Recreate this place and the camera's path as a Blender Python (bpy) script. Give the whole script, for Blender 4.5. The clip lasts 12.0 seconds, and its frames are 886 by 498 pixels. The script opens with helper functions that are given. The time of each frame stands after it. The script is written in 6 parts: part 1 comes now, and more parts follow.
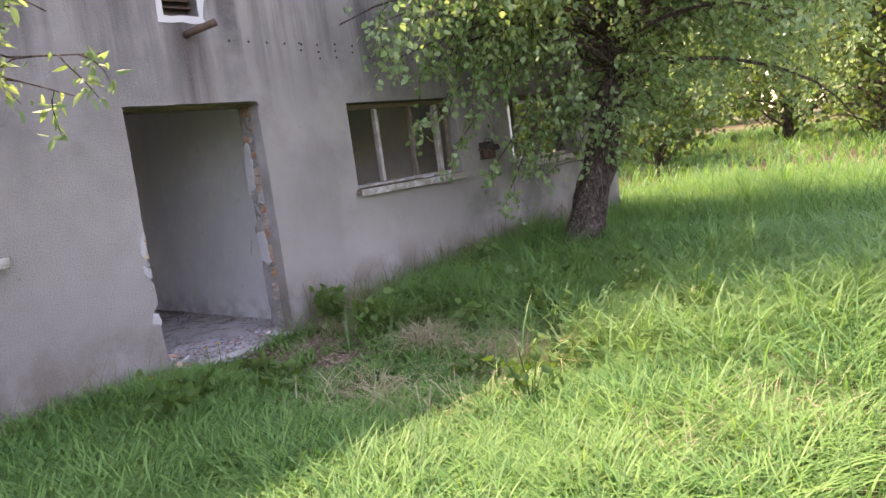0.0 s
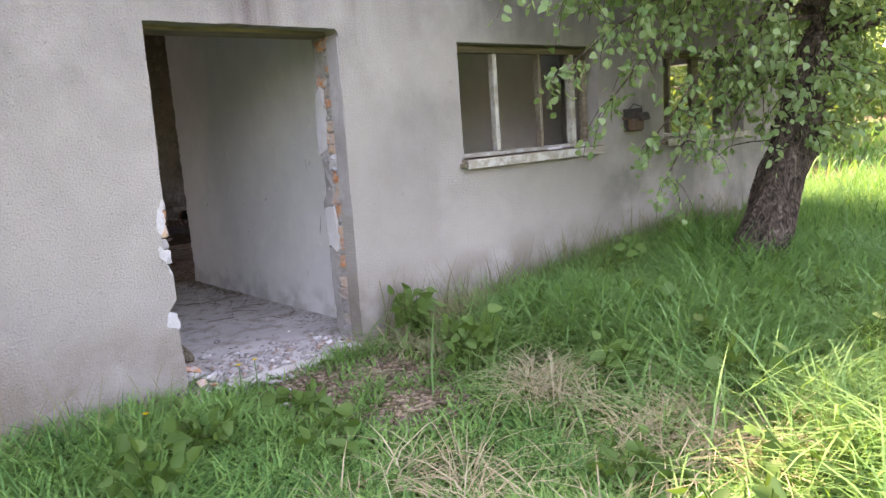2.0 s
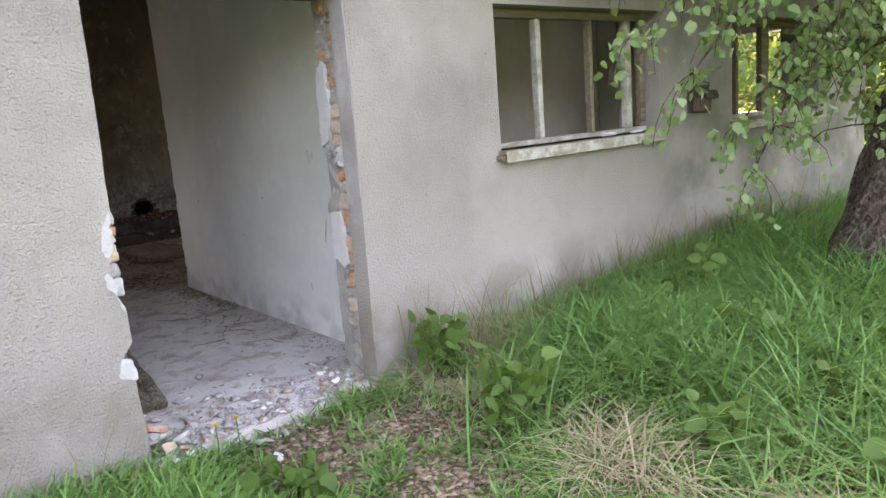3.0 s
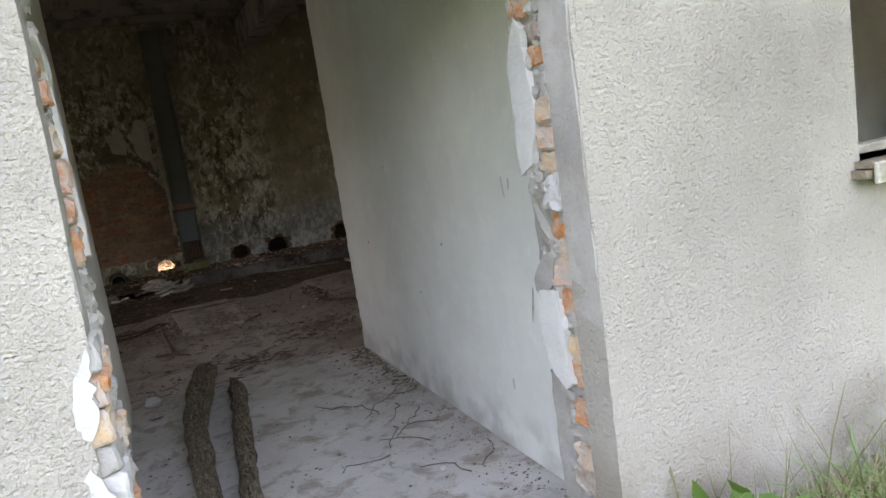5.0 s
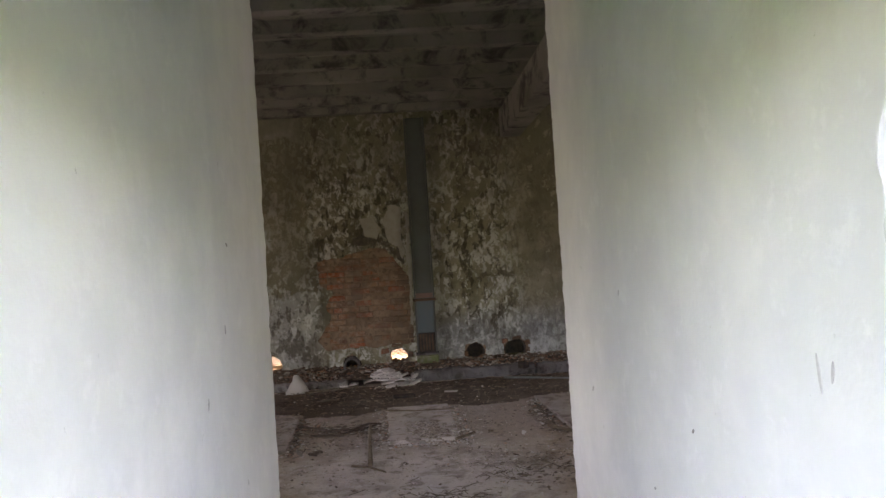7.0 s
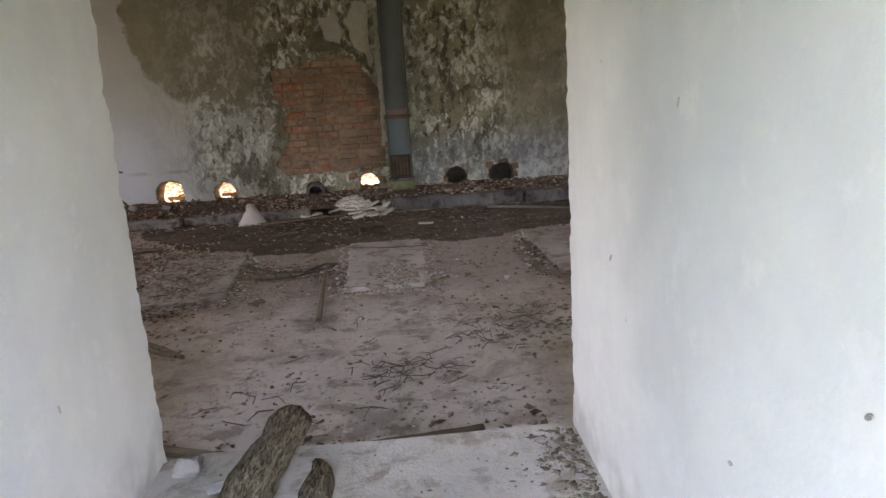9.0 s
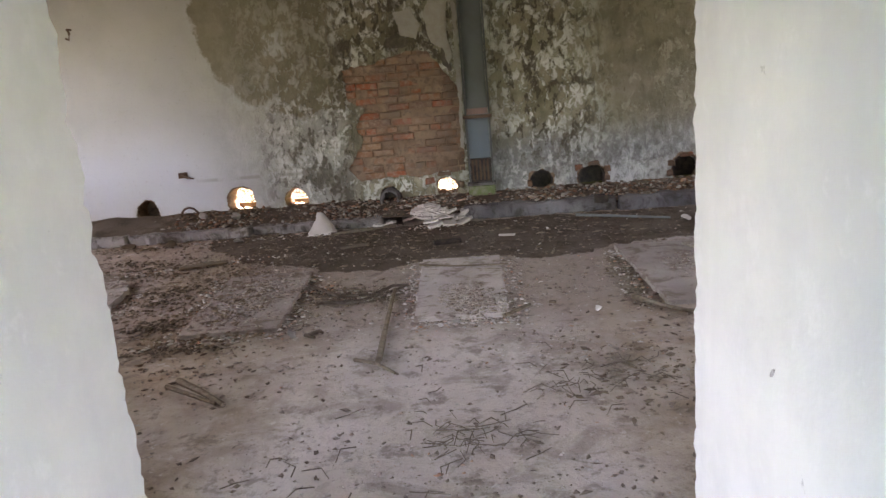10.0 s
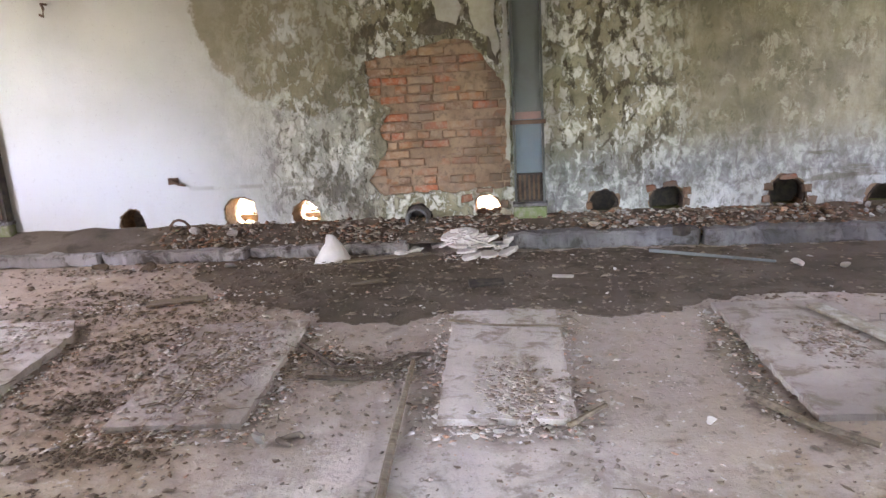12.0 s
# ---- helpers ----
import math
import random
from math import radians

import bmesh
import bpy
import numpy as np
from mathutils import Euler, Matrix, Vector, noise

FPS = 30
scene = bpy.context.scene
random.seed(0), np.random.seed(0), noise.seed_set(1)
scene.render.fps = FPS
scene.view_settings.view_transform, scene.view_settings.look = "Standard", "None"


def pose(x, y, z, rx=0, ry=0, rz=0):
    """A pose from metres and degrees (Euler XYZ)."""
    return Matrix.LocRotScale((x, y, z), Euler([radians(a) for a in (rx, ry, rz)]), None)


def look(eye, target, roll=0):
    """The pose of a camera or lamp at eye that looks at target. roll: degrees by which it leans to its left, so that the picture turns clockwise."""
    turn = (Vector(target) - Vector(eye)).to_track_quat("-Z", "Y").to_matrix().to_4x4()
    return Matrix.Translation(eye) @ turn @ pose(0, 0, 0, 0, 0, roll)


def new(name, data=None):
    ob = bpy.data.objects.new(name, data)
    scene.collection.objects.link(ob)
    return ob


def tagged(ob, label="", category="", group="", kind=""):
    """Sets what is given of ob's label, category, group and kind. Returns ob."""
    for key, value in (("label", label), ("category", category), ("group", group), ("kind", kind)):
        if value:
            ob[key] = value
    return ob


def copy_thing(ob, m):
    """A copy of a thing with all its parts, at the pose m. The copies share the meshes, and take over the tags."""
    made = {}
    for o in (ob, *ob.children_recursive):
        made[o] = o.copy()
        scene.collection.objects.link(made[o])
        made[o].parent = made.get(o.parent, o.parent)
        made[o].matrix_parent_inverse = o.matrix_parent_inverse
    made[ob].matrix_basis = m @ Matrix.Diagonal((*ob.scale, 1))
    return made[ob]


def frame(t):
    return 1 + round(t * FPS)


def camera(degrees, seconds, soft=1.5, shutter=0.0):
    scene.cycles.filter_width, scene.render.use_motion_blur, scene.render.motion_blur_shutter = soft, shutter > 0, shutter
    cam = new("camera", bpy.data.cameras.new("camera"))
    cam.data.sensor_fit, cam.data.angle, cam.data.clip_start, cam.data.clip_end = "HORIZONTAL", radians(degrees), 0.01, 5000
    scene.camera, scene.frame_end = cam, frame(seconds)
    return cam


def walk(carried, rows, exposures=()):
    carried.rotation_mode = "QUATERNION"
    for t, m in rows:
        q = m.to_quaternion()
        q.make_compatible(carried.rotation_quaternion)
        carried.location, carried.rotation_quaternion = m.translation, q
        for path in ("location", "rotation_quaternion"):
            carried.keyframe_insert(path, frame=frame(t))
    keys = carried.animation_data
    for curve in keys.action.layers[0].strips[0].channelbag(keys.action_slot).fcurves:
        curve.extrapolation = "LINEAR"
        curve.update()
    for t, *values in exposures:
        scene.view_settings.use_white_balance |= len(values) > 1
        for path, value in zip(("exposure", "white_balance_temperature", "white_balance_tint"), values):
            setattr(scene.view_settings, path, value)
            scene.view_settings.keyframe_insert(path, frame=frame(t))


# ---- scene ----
cam = camera(63.0, 12.0)
PATH = [
    (0, (-2.652, -5.263, 1.434), (-1.163, -3.956, 1.162), -7.7),
    (0.5, (-2.322, -4.932, 1.473), (-0.804, -3.679, 1.118), -7.2),
    (1, (-2.086, -4.611, 1.498), (-0.603, -3.315, 1.152), -6.9),
    (1.5, (-1.734, -4.347, 1.451), (-0.37, -2.918, 1.14), -5.4),
    (2, (-1.441, -3.933, 1.378), (-0.152, -2.439, 1.054), -4.1),
    (2.5, (-1.143, -3.531, 1.424), (0.128, -2.029, 1.067), -3.9),
    (4.5, (-0.049, -1.893, 1.345), (0.917, -0.181, 0.975), -8.5),
    (5, (0.118, -1.577, 1.422), (0.874, 0.249, 1.117), -8.7),
    (5.5, (0.277, -1.244, 1.475), (0.85, 0.666, 1.323), -8.1),
    (6, (0.445, -0.993, 1.517), (0.824, 0.971, 1.541), -5.5),
    (6.5, (0.54, -0.759, 1.506), (0.748, 1.23, 1.572), -4.5),
    (8.5, (0.815, 0.446, 1.396), (0.812, 2.414, 1.039), -2.4),
    (9, (0.859, 0.832, 1.389), (0.956, 2.774, 0.921), -3.6),
    (9.5, (0.91, 1.196, 1.433), (0.876, 3.136, 0.946), -4.7),
    (10, (0.947, 1.579, 1.441), (0.805, 3.517, 0.968), -4.9),
    (10.5, (0.89, 1.991, 1.438), (0.745, 3.93, 0.969), -4.5),
    (11, (0.914, 2.368, 1.417), (0.759, 4.307, 0.952), -3.7),
    (11.5, (0.928, 2.746, 1.43), (0.689, 4.676, 0.965), -3.4),
    (12, (0.818, 3.18, 1.415), (0.583, 5.109, 0.94), -3.4),
]
EXPOSURE = [(0, 3.0, 8700, 43), (1.2, 3.45, 9000, 41), (2.7, 3.9, 9700, 33), (4.5, 4.1, 9900, 28), (5.0, 4.25, 9900, 27), (6.0, 4.95, 9900, 31), (6.7, 5.4, 9500, 33), (8.5, 5.85, 9300, 30), (9.0, 5.95, 9100, 30), (9.5, 6.2, 8900, 30), (10.5, 6.8, 8800, 30), (12, 7.45, 8100, 29)]
walk(cam, [(t, look(eye, target, roll)) for t, eye, target, roll in PATH], EXPOSURE)

# ---- world, sun, daylight in the openings ----
SUN_EL, SUN_AZ = 59.0, 12.0      # height above the horizon; turn from +y towards +x
world = bpy.data.worlds.new("world")
scene.world = world
world.use_nodes = True
wnt = world.node_tree
sky = wnt.nodes.new("ShaderNodeTexSky")
sky.sky_type = 'NISHITA'
sky.sun_disc = False
sky.sun_elevation = radians(SUN_EL)
sky.sun_rotation = radians(SUN_AZ)
wnt.links.new(sky.outputs[0], wnt.nodes["Background"].inputs[0])
wnt.nodes["Background"].inputs[1].default_value = 0.15
sun_data = bpy.data.lights.new("sun", 'SUN')
sun_data.energy = 1.85
sun_data.angle = radians(0.6)
sun_data.color = (1.0, 0.94, 0.84)
sun = new("sun", sun_data)
sun_dir = Vector((math.sin(radians(SUN_AZ)) * math.cos(radians(SUN_EL)), math.cos(radians(SUN_AZ)) * math.cos(radians(SUN_EL)), math.sin(radians(SUN_EL))))
sun.matrix_world = look(sun_dir * 40, (0, 0, 0))


def daylight(name, eye, target, w, h, watts):
    """Sky light that comes in by a window's opening."""
    d = bpy.data.lights.new(name, 'AREA')
    d.shape, d.size, d.size_y, d.energy, d.color = 'RECTANGLE', w, h, watts, (0.92, 0.96, 1.0)
    ob = new(name, d)
    ob.matrix_world = look(eye, target)
    return ob


# ---- plan (metres; z = 0 is the passage floor, y = 0 the facade) ----
X_L, X_R = -7.4, 7.65          # building ends
T_F = 0.37                     # facade thickness
PAS_L, PAS_R = -0.14, 1.47     # passage walls
Y_H0, Y_H1 = 3.45, 10.35       # hall, front and back
Z_H, Z_C = -0.22, 3.82         # hall floor, ceiling
Z_ROOF = 4.15
DOOR_H = 2.05

daylight("hall_daylight", (X_L + 0.32, 6.7, 2.2), (-4.6, 6.6, -0.6), 1.6, 1.3, 1.9)
daylight("hall_daylight", (X_R - 0.32, 6.7, 2.2), (4.9, 6.6, -0.6), 1.6, 1.3, 1.1)

# ---- material helpers ----


class Nodes:
    """Short hands for a node material."""

    def __init__(self, name, rough=0.8, metal=0.0, spec=0.3):
        self.m = bpy.data.materials.new(name)
        self.m.use_nodes = True
        self.nt = self.m.node_tree
        self.b = self.nt.nodes["Principled BSDF"]
        self.b.inputs["Roughness"].default_value = rough
        self.b.inputs["Metallic"].default_value = metal
        self.b.inputs["Specular IOR Level"].default_value = spec
        self.pos = self.nt.nodes.new("ShaderNodeNewGeometry").outputs["Position"]
        self.heights = []

    def put(self, sock, value):
        if isinstance(value, bpy.types.NodeSocket):
            self.nt.links.new(value, sock)
        elif isinstance(value, tuple) and len(value) == 3 and sock.type == 'RGBA':
            sock.default_value = (*value, 1)
        else:
            sock.default_value = value

    def local(self):
        self.pos = self.nt.nodes.new("ShaderNodeTexCoord").outputs["Object"]
        return self

    def scaled(self, sx, sy, sz, ox=0.0, oy=0.0, oz=0.0):
        n = self.nt.nodes.new("ShaderNodeMapping")
        self.put(n.inputs[0], self.pos)
        n.inputs["Scale"].default_value = (sx, sy, sz)
        n.inputs["Location"].default_value = (ox, oy, oz)
        return n.outputs[0]

    def noise(self, scale, detail=4.0, rough=0.55, vec=None, distort=0.0):
        n = self.nt.nodes.new("ShaderNodeTexNoise")
        self.put(n.inputs["Vector"], vec or self.pos)
        n.inputs["Scale"].default_value, n.inputs["Detail"].default_value = scale, detail
        n.inputs["Roughness"].default_value, n.inputs["Distortion"].default_value = rough, distort
        return n.outputs[0]

    def cells(self, scale, vec=None, feature='F1'):
        n = self.nt.nodes.new("ShaderNodeTexVoronoi")
        n.feature = feature
        self.put(n.inputs["Vector"], vec or self.pos)
        n.inputs["Scale"].default_value = scale
        return n.outputs[0]

    def ramp(self, fac, *stops):
        n = self.nt.nodes.new("ShaderNodeValToRGB")
        self.put(n.inputs[0], fac)
        e = n.color_ramp.elements
        while len(e) < len(stops):
            e.new(0.5)
        for k, (p, c) in zip(e, stops):
            k.position = p
            k.color = (*c, 1) if isinstance(c, tuple) else (c, c, c, 1)
        return n.outputs[0]

    def mix(self, fac, a, b, mode='MIX'):
        n = self.nt.nodes.new("ShaderNodeMix")
        n.data_type, n.blend_type = 'RGBA', mode
        self.put(n.inputs[0], fac)
        self.put(n.inputs[6], a)
        self.put(n.inputs[7], b)
        return n.outputs[2]

    def math(self, op, a, b=0.0, c=0.0):
        n = self.nt.nodes.new("ShaderNodeMath")
        n.operation = op
        n.use_clamp = False
        for s, v in zip(n.inputs, (a, b, c)):
            self.put(s, v)
        return n.outputs[0]

    def axis(self, k):
        n = self.nt.nodes.new("ShaderNodeSeparateXYZ")
        self.put(n.inputs[0], self.pos)
        return n.outputs[k]

    def box(self, ax, lo, hi, soft):
        """1 between lo and hi along an axis, with soft ends."""
        v = self.axis(ax)
        n = []
        for a, b in ((lo - soft, lo + soft), (hi + soft, hi - soft)):
            r = self.nt.nodes.new("ShaderNodeMapRange")
            r.interpolation_type = 'SMOOTHSTEP'
            self.put(r.inputs[0], v)
            r.inputs[1].default_value, r.inputs[2].default_value = a, b
            n.append(r.outputs[0])
        return self.math('MULTIPLY', n[0], n[1])

    def bump(self, height, dist=0.01, strength=1.0):
        self.heights.append((height, dist, strength))

    def random(self):
        return self.nt.nodes.new("ShaderNodeObjectInfo").outputs["Random"]

    def island(self):
        return self.nt.nodes.new("ShaderNodeNewGeometry").outputs["Random Per Island"]

    def done(self, colour, rough=None):
        self.put(self.b.inputs["Base Color"], colour)
        if rough is not None:
            self.put(self.b.inputs["Roughness"], rough)
        prev = None
        for h, d, s in self.heights:
            n = self.nt.nodes.new("ShaderNodeBump")
            self.put(n.inputs["Height"], h)
            n.inputs["Distance"].default_value, n.inputs["Strength"].default_value = d, s
            if prev:
                self.nt.links.new(prev, n.inputs["Normal"])
            prev = n.outputs[0]
        if prev:
            self.nt.links.new(prev, self.b.inputs["Normal"])
        return self.m


# ---- mesh helpers ----


def mesh_ob(name, bm, material, smooth=False):
    me = bpy.data.meshes.new(name)
    bmesh.ops.recalc_face_normals(bm, faces=bm.faces)
    bm.to_mesh(me)
    bm.free()
    if smooth:
        for p in me.polygons:
            p.use_smooth = True
    if material:
        me.materials.append(material)
    return new(name, me)


def part(name, bm, material, parent, label="", smooth=False):
    ob = mesh_ob(name, bm, material, smooth)
    ob.parent = parent
    if label:
        ob["label"] = label
    return ob


def thing(name, m, label, category, group="", kind=""):
    e = new(name)
    e.matrix_world = m
    e.empty_display_size = 0.1
    return tagged(e, label, category, group, kind)


def inside(p, poly):
    x, y = p
    c = False
    for i in range(len(poly)):
        (x0, y0), (x1, y1) = poly[i - 1], poly[i]
        if (y0 > y) != (y1 > y) and x < (x1 - x0) * (y - y0) / (y1 - y0) + x0:
            c = not c
    return c


def rect(x0, y0, x1, y1):
    return [(x0, y0), (x1, y0), (x1, y1), (x0, y1)]


def circle(x, y, r, n=28, wob=0.0, seed=0.0, ry=None):
    ry = ry or r
    out = []
    for i in range(n):
        a = 2 * math.pi * i / n
        k = 1 + wob * noise.noise((math.cos(a) * 1.7 + seed, math.sin(a) * 1.7, seed))
        out.append((x + r * k * math.cos(a), y + ry * k * math.sin(a)))
    return out


def jag(poly, step=0.05, amp=0.02, seed=0.0):
    """The polygon with its sides broken into short uneven pieces."""
    out = []
    for i in range(len(poly)):
        (x0, y0), (x1, y1) = poly[i - 1], poly[i]
        L = math.hypot(x1 - x0, y1 - y0)
        n = max(1, int(L / step))
        for k in range(n):
            f = k / n
            x, y = x0 + (x1 - x0) * f, y0 + (y1 - y0) * f
            if k:
                o = amp * (noise.noise((x * 9 + seed, y * 9, seed)) + 0.6 * noise.noise((x * 31 + seed, y * 31, seed)))
                x, y = x - (y1 - y0) / L * o, y + (x1 - x0) / L * o
            out.append((x, y))
    return out


def plate(outline, holes, a, b, plane="xz"):
    """A slab between the depths a and b, with its outline and openings given in its plane."""
    from mathutils.geometry import delaunay_2d_cdt
    pts, edges = [], []
    for loop in (outline, *holes):
        k = len(pts)
        pts += [Vector(p) for p in loop]
        edges += [(k + i, k + (i + 1) % len(loop)) for i in range(len(loop))]
    vs, es, fs, _, _, _ = delaunay_2d_cdt(pts, edges, [], 0, 1e-5)
    keep = []
    for f in fs:
        c = sum((vs[i] for i in f), Vector((0, 0))) / len(f)
        if inside(c, outline) and not any(inside(c, h) for h in holes):
            keep.append(f)
    place = {"xz": lambda p, d: (p[0], d, p[1]), "yz": lambda p, d: (d, p[0], p[1]), "xy": lambda p, d: (p[0], p[1], d)}[plane]
    bm = bmesh.new()
    va = [bm.verts.new(place(v, a)) for v in vs]
    vb = [bm.verts.new(place(v, b)) for v in vs]
    count = {}
    for f in keep:
        bm.faces.new([va[i] for i in f])
        bm.faces.new([vb[i] for i in reversed(f)])
        for i in range(len(f)):
            e = (f[i], f[(i + 1) % len(f)])
            key = tuple(sorted(e))
            count[key] = None if key in count else e
    for e in count.values():
        if e:
            bm.faces.new((va[e[0]], va[e[1]], vb[e[1]], vb[e[0]]))
    for v in [v for v in bm.verts if not v.link_faces]:
        bm.verts.remove(v)
    return bm


def add_box(bm, x0, y0, z0, x1, y1, z1, m=None, bevel=0.0):
    r = bmesh.ops.create_cube(bm, size=1)
    vs = r["verts"]
    for v in vs:
        v.co = Vector(((x0 + x1) / 2 + v.co.x * (x1 - x0), (y0 + y1) / 2 + v.co.y * (y1 - y0), (z0 + z1) / 2 + v.co.z * (z1 - z0)))
    if bevel:
        es = list({e for v in vs for e in v.link_edges})
        r = bmesh.ops.bevel(bm, geom=es, offset=bevel, segments=1, affect='EDGES')
        vs = list({v for f in r["faces"] for v in f.verts} | {v for v in vs if v.is_valid})
    if m:
        for v in vs:
            v.co = m @ v.co
    return bm


def box(*a, **k):
    return add_box(bmesh.new(), *a, **k)


def rough_up(bm, amp, freq, seed=0.0):
    for v in bm.verts:
        p = v.co * freq + Vector((seed, seed * 1.7, 0))
        v.co += noise.noise_vector(p) * amp
    return bm


def tube(bm, pts, radii, n=8, cap=True):
    """A round bar along points, with a radius at each."""
    rings = []
    up = Vector((0.13, 0.21, 1)).normalized()
    for i, p in enumerate(pts):
        p = Vector(p)
        d = (Vector(pts[min(i + 1, len(pts) - 1)]) - Vector(pts[max(i - 1, 0)])).normalized()
        u = d.cross(up if abs(d.dot(up)) < 0.95 else Vector((1, 0, 0))).normalized()
        w = d.cross(u)
        rings.append([bm.verts.new(p + (u * math.cos(2 * math.pi * k / n) + w * math.sin(2 * math.pi * k / n)) * radii[i]) for k in range(n)])
    for a, b in zip(rings, rings[1:]):
        for k in range(n):
            bm.faces.new((a[k], a[(k + 1) % n], b[(k + 1) % n], b[k]))
    if cap:
        bm.faces.new(rings[0])
        bm.faces.new(rings[-1])
    return bm


def raw_mesh(name, verts, faces_flat, sizes, material, smooth=False):
    """A mesh object from arrays, for very many small pieces."""
    me = bpy.data.meshes.new(name)
    me.vertices.add(len(verts))
    me.vertices.foreach_set("co", np.asarray(verts, np.float32).ravel())
    me.loops.add(len(faces_flat))
    me.loops.foreach_set("vertex_index", np.asarray(faces_flat, np.int32))
    me.polygons.add(len(sizes))
    starts = np.concatenate(([0], np.cumsum(sizes)[:-1]))
    me.polygons.foreach_set("loop_start", starts.astype(np.int32))
    me.polygons.foreach_set("loop_total", np.asarray(sizes, np.int32))
    me.update(calc_edges=True)
    me.validate()
    if smooth:
        me.polygons.foreach_set("use_smooth", np.ones(len(sizes), bool))
    me.materials.append(material)
    return new(name, me)

# ---- materials ----


def facade_plaster():
    n = Nodes("facade_plaster", 0.92, spec=0.15)
    big = n.noise(0.7, 5, 0.6)
    col = n.ramp(big, (0.3, (0.335, 0.316, 0.295)), (0.5, (0.41, 0.39, 0.365)), (0.72, (0.48, 0.457, 0.428)))
    # rain streaks under the eaves
    streak = n.noise(1.0, 5, 0.65, n.scaled(3.2, 1, 0.22))
    high = n.box(2, 2.25, 9, 0.5)
    col = n.mix(n.math('MULTIPLY', n.ramp(streak, (0.42, 0.0), (0.60, 0.85)), high), col, (0.13, 0.122, 0.12))
    cloud = n.ramp(n.noise(1.3, 6, 0.65, n.scaled(1, 1, 0.7, 3.3)), (0.48, 0.0), (0.66, 0.55))
    col = n.mix(n.math('MULTIPLY', cloud, n.box(2, 1.4, 9, 0.9)), col, (0.20, 0.185, 0.18))
    pale = n.ramp(n.noise(0.9, 5, 0.6, n.scaled(1, 1, 1, 7)), (0.52, 0.0), (0.64, 0.5))
    col = n.mix(pale, col, (0.53, 0.505, 0.475))
    # rust run below the spout
    run = n.math('MULTIPLY', n.box(0, 0.5, 0.78, 0.09), n.box(2, 1.95, 2.75, 0.25))
    run = n.math('MULTIPLY', run, n.ramp(n.noise(1.0, 4, 0.6, n.scaled(14, 1, 0.6)), (0.35, 0.1), (0.65, 0.8)))
    col = n.mix(run, col, (0.13, 0.095, 0.09))
    # grey growth near the far window
    algae = n.math('MULTIPLY', n.box(0, 3.9, 8, 0.4), n.ramp(n.noise(1.6, 5, 0.6), (0.4, 0.0), (0.62, 0.7)))
    col = n.mix(algae, col, (0.165, 0.17, 0.15))
    low = n.math('MULTIPLY', n.box(2, -0.5, 0.42, 0.2), n.ramp(n.noise(3, 4), (0.35, 0.0), (0.6, 0.75)))
    col = n.mix(low, col, (0.215, 0.185, 0.145))
    spots = n.ramp(n.noise(9, 3, 0.7), (0.66, 0.0), (0.72, 0.5))
    col = n.mix(spots, col, (0.225, 0.21, 0.2))
    col = n.mix(1.0, col, (0.76, 0.735, 0.695), 'MULTIPLY')
    grain = n.noise(95, 3, 0.6)
    pits = n.noise(1.0, 3, 0.6, n.scaled(52, 52, 74))
    # hollows of the roughcast darkened in colour too, standing in for relief shade
    col = n.mix(n.ramp(grain, (0.34, 0.4), (0.48, 0.0)), col, (0.25, 0.24, 0.23))
    col = n.mix(n.ramp(pits, (0.27, 0.22), (0.40, 0.0)), col, (0.18, 0.17, 0.16))
    col = n.mix(n.ramp(n.noise(60, 3, 0.65), (0.60, 0.0), (0.72, 0.25)), col, (0.50, 0.485, 0.46))
    n.bump(grain, 0.012, 1.0)
    n.bump(n.ramp(pits, (0.25, 0.0), (0.50, 1.0)), 0.005, 0.7)
    n.bump(n.noise(2.5, 3), 0.02, 0.35)
    return n.done(col)


def passage_paint():
    n = Nodes("passage_paint", 0.75, spec=0.25)
    big = n.noise(0.9, 4)
    col = n.ramp(big, (0.3, (0.71, 0.71, 0.685)), (0.7, (0.80, 0.80, 0.775)))
    drip = n.noise(1.0, 5, 0.6, n.scaled(4, 4, 0.35))
    col = n.mix(n.ramp(drip, (0.52, 0.0), (0.72, 0.16)), col, (0.50, 0.51, 0.49))
    mott = n.ramp(n.noise(2.4, 8, 0.68), (0.42, 0.0), (0.62, 0.45))
    col = n.mix(mott, col, (0.61, 0.62, 0.61))
    col = n.mix(n.ramp(n.noise(7, 8, 0.7), (0.57, 0.0), (0.64, 0.35)), col, (0.82, 0.82, 0.80))
    dirt = n.ramp(n.noise(16, 4, 0.7), (0.70, 0.0), (0.76, 0.55))
    col = n.mix(dirt, col, (0.36, 0.35, 0.33))
    foot = n.math('MULTIPLY', n.box(2, -1, 0.18, 0.12), n.ramp(n.noise(5, 4), (0.4, 0.0), (0.6, 0.6)))
    col = n.mix(foot, col, (0.40, 0.385, 0.36))
    n.bump(n.noise(60, 3), 0.002, 0.5)
    n.bump(n.noise(3, 3), 0.02, 0.35)
    return n.done(col)


